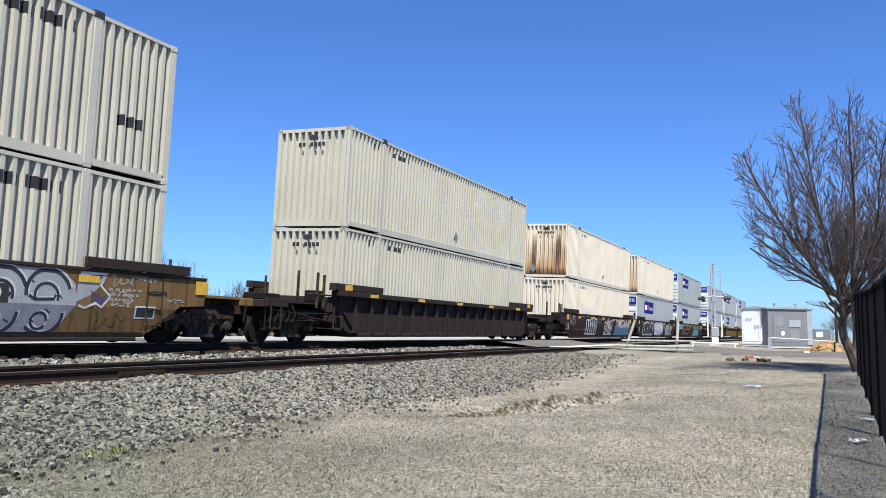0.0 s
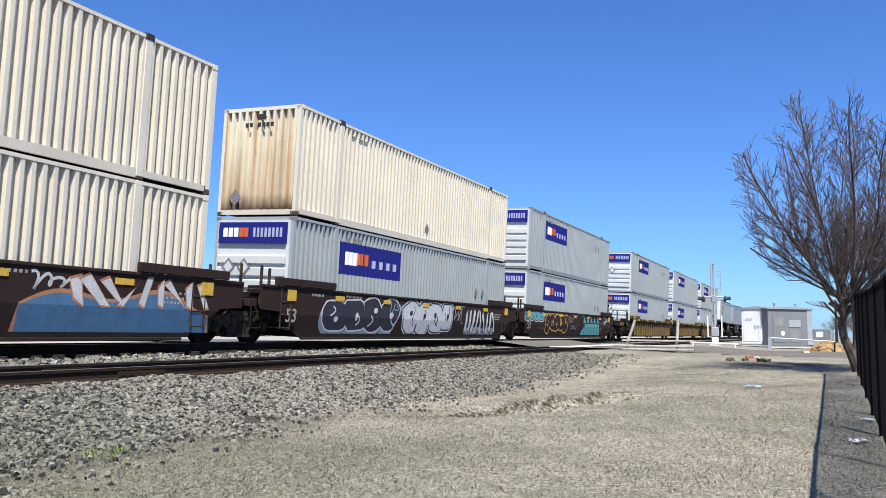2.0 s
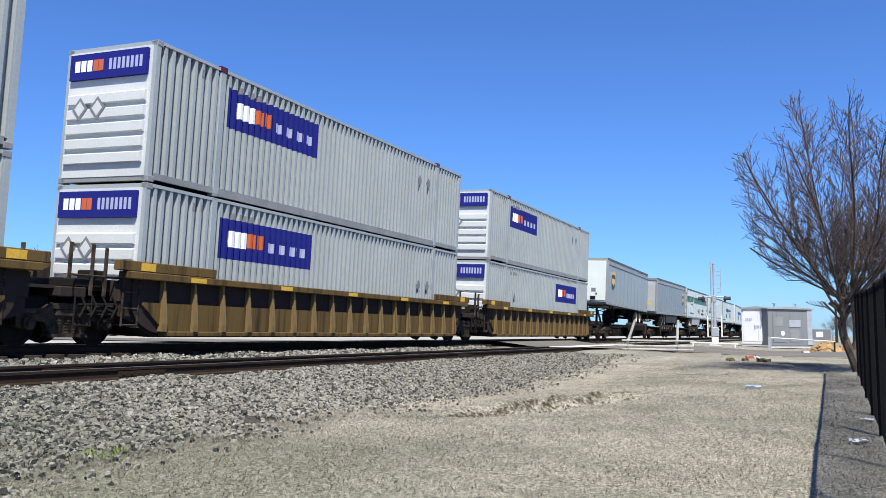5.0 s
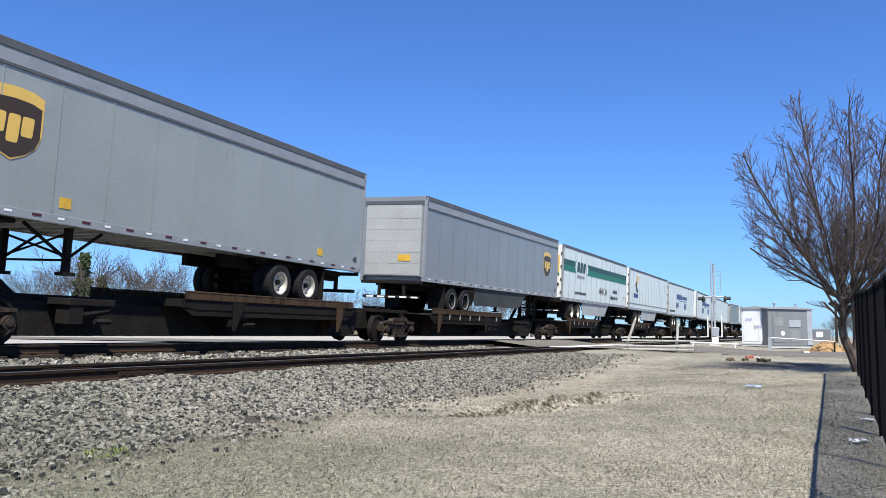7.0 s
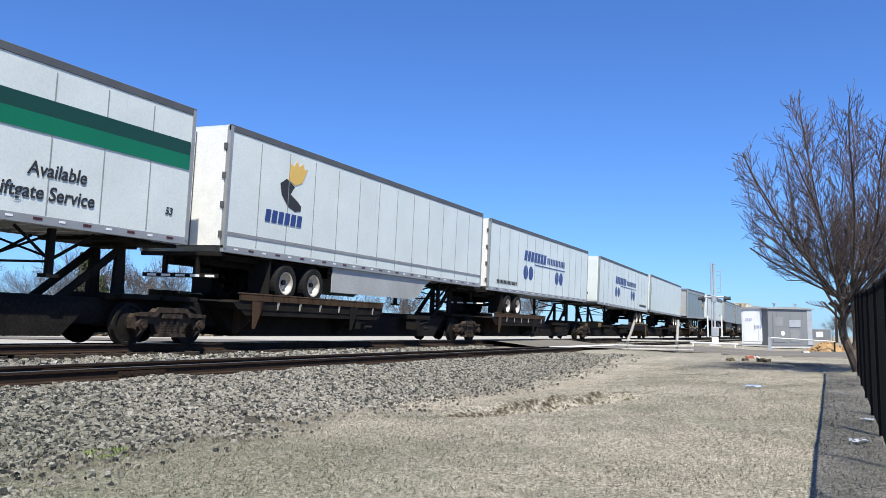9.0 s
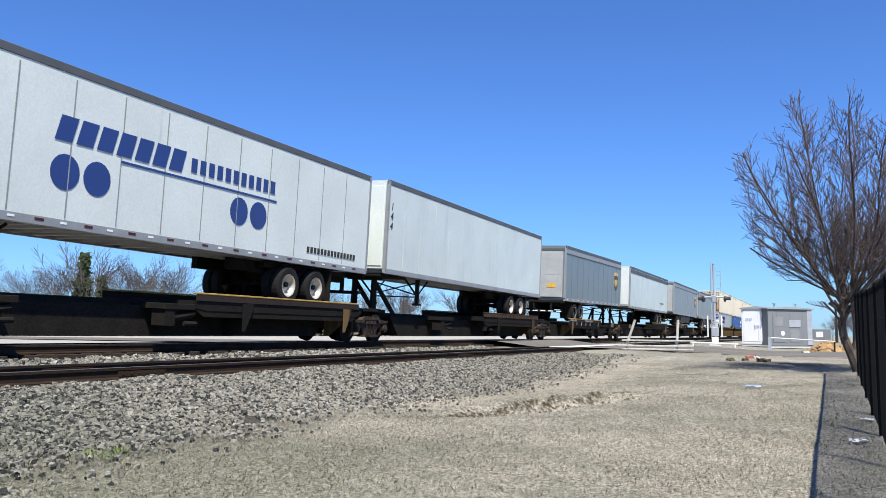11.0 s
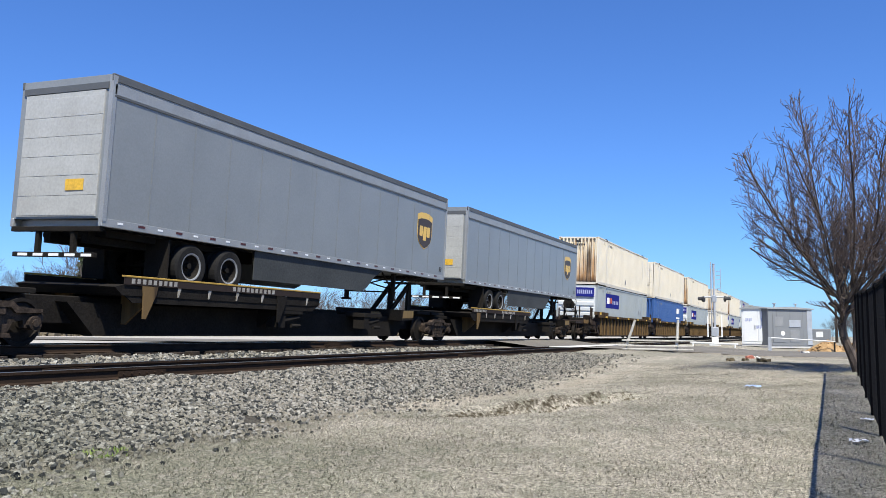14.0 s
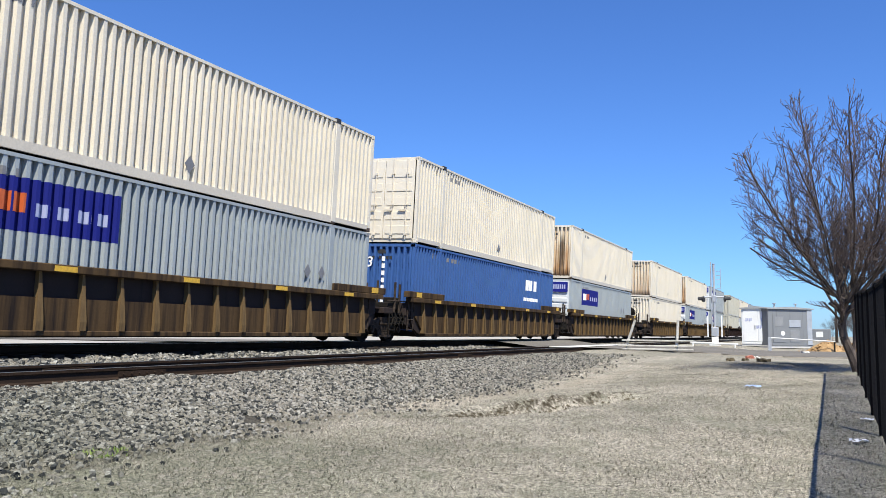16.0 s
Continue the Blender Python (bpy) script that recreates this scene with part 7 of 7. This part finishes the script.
# ---- level crossing ----
def crossing_signal(x, y):
    z = ground_z(x, y)
    s = tagged(new("crossing_signal"), "silver level-crossing mast with twin flasher lamps", "crossing signal")
    s.matrix_basis = pose(x, y, z)
    mast = part("mast", tube(bmesh.new(), (0, 0, 0), (0, 0, 4.75), 0.065, n=12), M["galv"], s)
    part("mast_cap", tube(bmesh.new(), (0, 0, 4.75), (0, 0, 4.8), 0.075, n=12), M["galv"], mast)
    part("base", box(box(bmesh.new(), -0.3, 0.3, -0.3, 0.3, 0, 0.12, 0.02), -0.18, 0.18, -0.18, 0.18, 0.12, 0.5, 0.03), M["white_paint"], s)
    arm = part("lamp_arm", tube(bmesh.new(), (0, -0.6, 2.84), (0, 0.6, 2.84), 0.045, n=8), M["galv"], s)
    for yy in (-0.55, 0.55):
        out = math.copysign(1.0, yy)
        lamp = part("flasher", tube(bmesh.new(), (-0.05, yy, 2.72), (-0.02, yy + 0.1 * out, 2.72), 0.165, n=20), M["logo_black"], arm, "black flasher backing disc")
        bm = bmesh.new()
        for k in range(9):
            a0, a1 = math.pi * (-0.15 + 1.3 * k / 9), math.pi * (-0.15 + 1.3 * (k + 1) / 9)
            v = [bm.verts.new((-0.02 + 0.14 * math.cos(a), yy + q * out, 2.72 + 0.14 * math.sin(a))) for q, a in ((0.1, a0), (0.1, a1), (0.36, a1), (0.36, a0))]
            bm.faces.new(v)
        part("hood", bm, M["logo_black"], lamp)
        part("lens", tube(bmesh.new(), (-0.02, yy + 0.1 * out, 2.72), (-0.02, yy + 0.115 * out, 2.72), 0.14, n=16), M["lens"], lamp, "dark red lamp lens")
    part("cable_pipe", tube(bmesh.new(), (0.0, 0.16, 0.5), (0.0, 0.16, 4.9), 0.035, n=8), M["galv"], mast)
    part("junction_box", box(bmesh.new(), -0.1, 0.1, -0.12, 0.12, 2.55, 2.95, 0.02), M["galv"], s)
    part("gate_machine", box(bmesh.new(), -0.2, 0.2, -0.2, 0.2, 0.55, 1.1, 0.04), M["galv"], s)
    for yy in (-0.42, 0.36):
        part("counterweight_arm", box(bmesh.new(), -0.05, 0.05, yy, yy + 0.07, 0.5, 1.75, 0.01), M["white_paint"], s)
    bm = bmesh.new()
    for k in range(6):
        tube(bm, (0.0, -0.15, 3.1 + 0.25 * k), (0.0, -0.38, 3.1 + 0.25 * k), 0.016, n=5)
    tube(bm, (0, -0.38, 3.0), (0, -0.38, 4.5), 0.014, n=5)
    part("step_ladder", bm, M["galv"], mast)
    return s


crossing_signal(50.5, 5.65)


def guard_rail(x0, y0, x1, y1, top, label, lean=0.0):
    """White steel guard: posts and low rails."""
    g = tagged(new("guard_rail"), label, "guard rail")
    a, b = Vector((x0, y0, ground_z(x0, y0))), Vector((x1, y1, ground_z(x1, y1)))
    for h in top:
        part("rail_bar", tube(bmesh.new(), a + Vector((0, 0, h)), b + Vector((0, 0, h)), 0.055, n=8), M["white_paint"], g)
    for p in (a.lerp(b, 0.06), a.lerp(b, 0.94)):
        part("guard_post", tube(bmesh.new(), p - Vector((0, 0, 0.1)), p + Vector((0, 0, top[-1] + 0.05)), 0.05, n=8), M["white_paint"], g)
    return g


guard_rail(49.3, 6.9, 49.3, 4.3, (0.18,), "low white pipe guard round the signal base")


def barricade():
    b = tagged(new("barricade"), "white-painted timber barricade with leaning uprights", "barricade")
    b.matrix_basis = pose(33.0, 6.0, -0.33)
    for i, (z, y0, y1) in enumerate(((0.02, -1.5, 1.25), (0.15, -1.5, 1.4), (0.36, -1.5, 1.25))):
        part("plank", box(bmesh.new(), -0.04, 0.04, y0, y1, z, z + 0.06, 0.01), M["old_white"], b)
    for y, lean in ((1.15, -0.42), (-0.85, -0.08)):
        part("upright", tube(bmesh.new(), (0.09, y, 0.0), (0.09, y + lean, 1.2), 0.055, 0.05, n=8), M["old_white"], b)
    return b


barricade()


# ---- equipment shelters ----
def shelter(name, corner, along, width, depth, height, wall, label, door_w):
    """A box of sheet metal: corner is the near corner, along the direction of its front."""
    s = tagged(new(name), label, "equipment shelter")
    z = ground_z(corner[0], corner[1])
    ang = math.degrees(math.atan2(along[1], along[0]))
    s.matrix_basis = pose(corner[0], corner[1], z, 0, 0, ang)
    part("base", box(bmesh.new(), -0.04, width + 0.04, 0.04, depth + 0.04, 0.0, 0.16, 0.01), M["concrete"], s)
    part("wall", box(bmesh.new(), 0, width, 0.0, depth, 0.15, height, 0.012), M[wall], s)
    part("roof", prism(bmesh.new(), [(-0.1, height), (width + 0.1, height), (width + 0.1, height + 0.06), (width / 2, height + 0.16), (-0.1, height + 0.06)], "y", -0.1, depth + 0.1), M["roof_grey"], s)
    return s


def face_panel(s, x0, x1, z0, z1, material, proud=0.02, name="panel", label=""):
    return part(name, box(bmesh.new(), x0, x1, -proud, 0.004, z0, z1, 0.006), M[material], s, label)


grey = shelter("equipment_shelter", (55.0, 3.0), (0.66, -0.75), 3.3, 2.2, 2.42, "shelter_grey", "grey sheet-metal signal shelter with panelled doors", 1.0)
d = face_panel(grey, 0.35, 1.25, 0.35, 2.1, "shelter_grey", 0.03, "door")
face_panel(grey, 0.5, 1.1, 1.35, 1.95, "beam_dark", 0.04, "louvre")
face_panel(grey, 1.55, 2.4, 1.3, 1.75, "galv", 0.03, "plate")
face_panel(grey, 1.6, 2.3, 0.4, 1.1, "beam_dark", 0.03, "hatch")
face_panel(grey, 2.9, 3.27, 0.2, 2.38, "galv", 0.03, "corner_trim")
part("notice", prism(bmesh.new(), [(1.05 + 0.15 * math.cos(q), 0.92 + 0.15 * math.sin(q)) for q in [k * math.pi / 8 for k in range(16)]], "y", -0.05, -0.03), M["white_paint"], grey, "round white notice")
for q in (0.9, 2.5):
    part("roof_vent", tube(tube(bmesh.new(), (q, 0.5, 2.5), (q, 0.5, 2.75), 0.05, n=8), (q, 0.5, 2.75), (q, 0.5, 2.8), 0.12, n=10), M["galv"], grey)
white = shelter("equipment_cabinet", (55.6, 4.6), (-0.12, -0.99), 1.8, 1.2, 2.35, "shelter_white", "white sheet-metal signal cabinet with twin doors", 0.9)
for x0, x1 in ((0.1, 0.95), (1.0, 1.85)):
    dd = face_panel(white, x0, x1, 0.3, 2.2, "shelter_white", 0.025, "door")
    part("handle", box(bmesh.new(), x1 - 0.15, x1 - 0.1, -0.06, -0.025, 1.1, 1.35), M["galv"], dd)
for x0, z0, n in ((0.25, 1.55, 4), (0.9, 1.1, 4), (1.2, 1.55, 3), (1.55, 0.5, 3)):
    bm = bmesh.new()
    for k in range(n):
        box(bm, x0 + 0.1 * k, x0 + 0.07 + 0.1 * k, -0.032, -0.026, z0 + 0.05 * (k % 2), z0 + 0.2)
    part("scrawl", bm, M["sign_pale"], white, "faint grey scrawl")


def gate_arm():
    g = tagged(new("gate_arm"), "long white crossing gate arm lowered over the road", "gate arm")
    part("arm", tube(bmesh.new(), (46.5, 2.45, 0.18), (45.5, -0.6, 0.02), 0.035, 0.03, n=8), M["white_paint"], g)
    part("arm_foot", box(bmesh.new(), 45.46, 45.54, -0.6, -0.52, ground_z(45.5, -0.6) - 0.05, 0.0, 0.01), M["black_steel"], g)
    part("arm_pivot", box(bmesh.new(), 46.42, 46.58, 2.4, 2.56, ground_z(46.5, 2.4) - 0.05, 0.22, 0.01), M["galv"], g)
    return g


gate_arm()


# ---- small things on the ground ----
def mound(name, x, y, r, h, material, label, category, seed):
    rr = random.Random(seed)
    m = tagged(new(name), label, category)
    bm = bmesh.new()
    n = 18
    rings = []
    for k in range(6):
        q = k / 5
        ring = []
        for j in range(n):
            a = 2 * math.pi * j / n
            rad = r * (1 - q) * (1 + 0.18 * math.sin(3 * a + seed) + rr.uniform(-0.08, 0.08)) + 0.02
            px, py = x + 0.9 * rad * math.cos(a), y + rad * math.sin(a)
            ring.append(bm.verts.new((px, py, ground_z(x, y) - 0.03 + h * (q ** 0.8) * (1 + rr.uniform(-0.12, 0.12)))))
        rings.append(ring)
    for p, q in zip(rings, rings[1:]):
        for j in range(n):
            bm.faces.new((p[j], p[(j + 1) % n], q[(j + 1) % n], q[j]))
    bm.faces.new(rings[-1])
    part("heap", bm, M[material], m)
    spots = [(x + rr.gauss(0, r * 0.5), y + rr.gauss(0, r * 0.6), 0) for _ in range(120)]
    spots = [(u, v, ground_z(x, y) + h * max(0, 1 - math.hypot(u - x, v - y) / r) ** 0.9) for u, v, _ in spots]
    scatter("clods", spots, [rr.uniform(0.04, 0.14) for _ in spots], ROCK, ROCK_F, M[material], m, seed=seed, jitter=0.9)
    return m


mound("clay_pile", 46.5, -0.25, 1.0, 0.62, "clay", "heap of orange-brown clay by the road", "dirt pile", 4)
mound("clay_pile", 47.5, -1.3, 0.7, 0.5, "clay", "small heap of orange-brown clay by the road", "dirt pile", 5)
rr = random.Random(14)
for k, (x, y, s, mat) in enumerate(((27.6, 2.6, 0.16, "dirt"), (27.8, 2.25, 0.12, "dirt"), (27.3, 1.75, 0.17, "dirt"), (27.5, 1.5, 0.12, "dirt"), (31.0, 2.3, 0.16, "red"), (31.2, 2.1, 0.12, "concrete"), (40.5, 0.75, 0.2, "concrete"))):
    me = scatter("lump", [(0, 0, s * 0.3), (s * 0.7, s * 0.4, s * 0.25), (-s * 0.5, s * 0.5, s * 0.2)], [s, s * 0.8, s * 0.7], ROCK, ROCK_F, M[mat], seed=k, jitter=0.8)
    me.matrix_basis = pose(x, y, ground_z(x, y), 0, 0, rr.uniform(0, 360))
    lab = {"dirt": "clump of dark turf and dirt on the grass", "red": "broken red plastic scrap by the road", "concrete": "pale broken concrete lump by the road"}[mat]
    me.name = {"dirt": "dirt_clump", "red": "plastic_scrap", "concrete": "concrete_lump"}[mat]
    del me["kind"]
    tagged(me, lab, {"dirt": "dirt", "red": "litter", "concrete": "rubble"}[mat])

# bare earth along the washed-out edge
spots, dims = [], []
for k in range(260):
    x = rr.uniform(11.2, 15.4)
    c = rr.gauss(0.1, 0.07)
    y = 4.0 - 0.44 * (x - 13.1) - 0.12 * noise.noise((x * 1.3, 4, 4)) + c
    spots.append((x, y, ground_z(x, y) + 0.005)), dims.append(rr.uniform(0.012, 0.04))
tagged(scatter("dirt_clods", spots, dims, ROCK, ROCK_F, M["dirt"], seed=15, jitter=0.9), "dark crumbled earth along the eroded grass edge", "dirt")


def litter(x, y, s, mat, label):
    ob = tagged(new("litter"), label, "litter")
    bm = bmesh.new()
    r2 = random.Random(int(x * 100))
    n = 7
    grid = [[bm.verts.new((x + s * (i / n - 0.5), y + s * 1.4 * (j / n - 0.5), ground_z(x, y) + 0.03 + s * 0.2 * r2.random())) for j in range(n)] for i in range(n)]
    for i in range(n - 1):
        for j in range(n - 1):
            if r2.random() < 0.85:
                bm.faces.new((grid[i][j], grid[i + 1][j], grid[i + 1][j + 1], grid[i][j + 1]))
    part("crumpled_sheet", bm, M[mat], ob)
    return ob


litter(10.8, -0.33, 0.17, "litter", "crumpled white plastic bag on the grass")
litter(13.05, -0.52, 0.14, "litter", "flat scrap of white paper on the grass")
litter(17.5, 1.3, 0.26, "litter_blue", "pale blue plastic scrap on the grass")

# green weeds at the ballast foot
for k, (x, y) in enumerate(((5.95, 6.45), (6.25, 6.4), (5.8, 6.1))):
    w = tagged(new("weed"), "small green weed at the edge of the ballast", "weed")
    sp = [(x + rr.gauss(0, 0.07), y + rr.gauss(0, 0.07), ground_z(x, y) + 0.02) for _ in range(60)]
    scatter("leaves", sp, [rr.uniform(0.03, 0.06) for _ in sp], BLADE, [(0, 1, 2)], M["green_weed"], w, flat=1.0, seed=20 + k)


def kerb():
    bm = bmesh.new()
    for k in range(9):
        y0 = 4.6 - 1.1 * k
        z0 = ground_z(33.2, y0 - 0.5)
        box(bm, 33.1, 33.32, y0 - 1.08, y0, z0 - 0.1, z0 + 0.035, 0.012)
    return tagged(part("kerb", bm, M["kerb"]), "pale concrete kerb stones along the road edge", "kerb", kind="structure")


kerb()


def tie_stack():
    s = tagged(new("tie_stack"), "low stack of black old ties beyond the tracks", "timber stack")
    for k in range(4):
        for j in range(2):
            x0 = 25.2 + 1.35 * k + 0.1 * j
            part("old_tie", box(bmesh.new(), x0, x0 + 1.3, 18.4 + 0.3 * j, 18.65 + 0.3 * j, -0.42, -0.12 if k % 2 else -0.16, 0.015), M["black_steel"], s)
    part("pipe_end", tube(bmesh.new(), (25.9, 18.15, -0.2), (25.9, 18.35, -0.2), 0.13, n=14), M["galv"], s)
    return s


tie_stack()


def utility_pole(x, y, h):
    u = tagged(new("utility_pole"), "distant dark wooden utility pole", "utility pole")
    part("pole", tube(bmesh.new(), (x, y, -0.6), (x, y, h), 0.19, 0.13, n=8), M["tie"], u)
    return u


utility_pole(118, -1.75, 5.0)


def notice_box():
    n = tagged(new("utility_box"), "dark grey utility box with a white notice", "utility box")
    z = ground_z(70, 0)
    n.matrix_basis = pose(70, 0.15, z, 0, 0, -6)
    part("case", box(bmesh.new(), 0, 0.6, -0.75, 0.75, 0.5, 1.35, 0.03), M["shelter_grey"], n)
    part("notice", box(bmesh.new(), -0.012, 0.0, -0.25, 0.25, 0.72, 1.15), M["white_paint"], n, "white notice")
    for y in (-0.6, 0.6):
        part("leg", box(bmesh.new(), 0.2, 0.35, y - 0.05, y + 0.05, -0.05, 0.5), M["black_steel"], n)
    return n


notice_box()
# low bare bushes at the far end of the verge
for k in range(12):
    tree(rr.uniform(92, 128), rr.uniform(-8.5, -1.2), -0.55, far_sets[k % 4], "low bare bush far along the verge", rr.uniform(0, 360), rr.uniform(0.26, 0.42))


def motions():
    """The train rolls past along the far track."""
    times = [0.5 * k for k in range(33)]
    for ob, s, z, pitch in TRAIN:
        walk(ob, [(t, pose(-travelled(t), YC, 0.0, CANT, 0, 0) @ pose(s, 0, z, 0, pitch, 0)) for t in times])


motions()
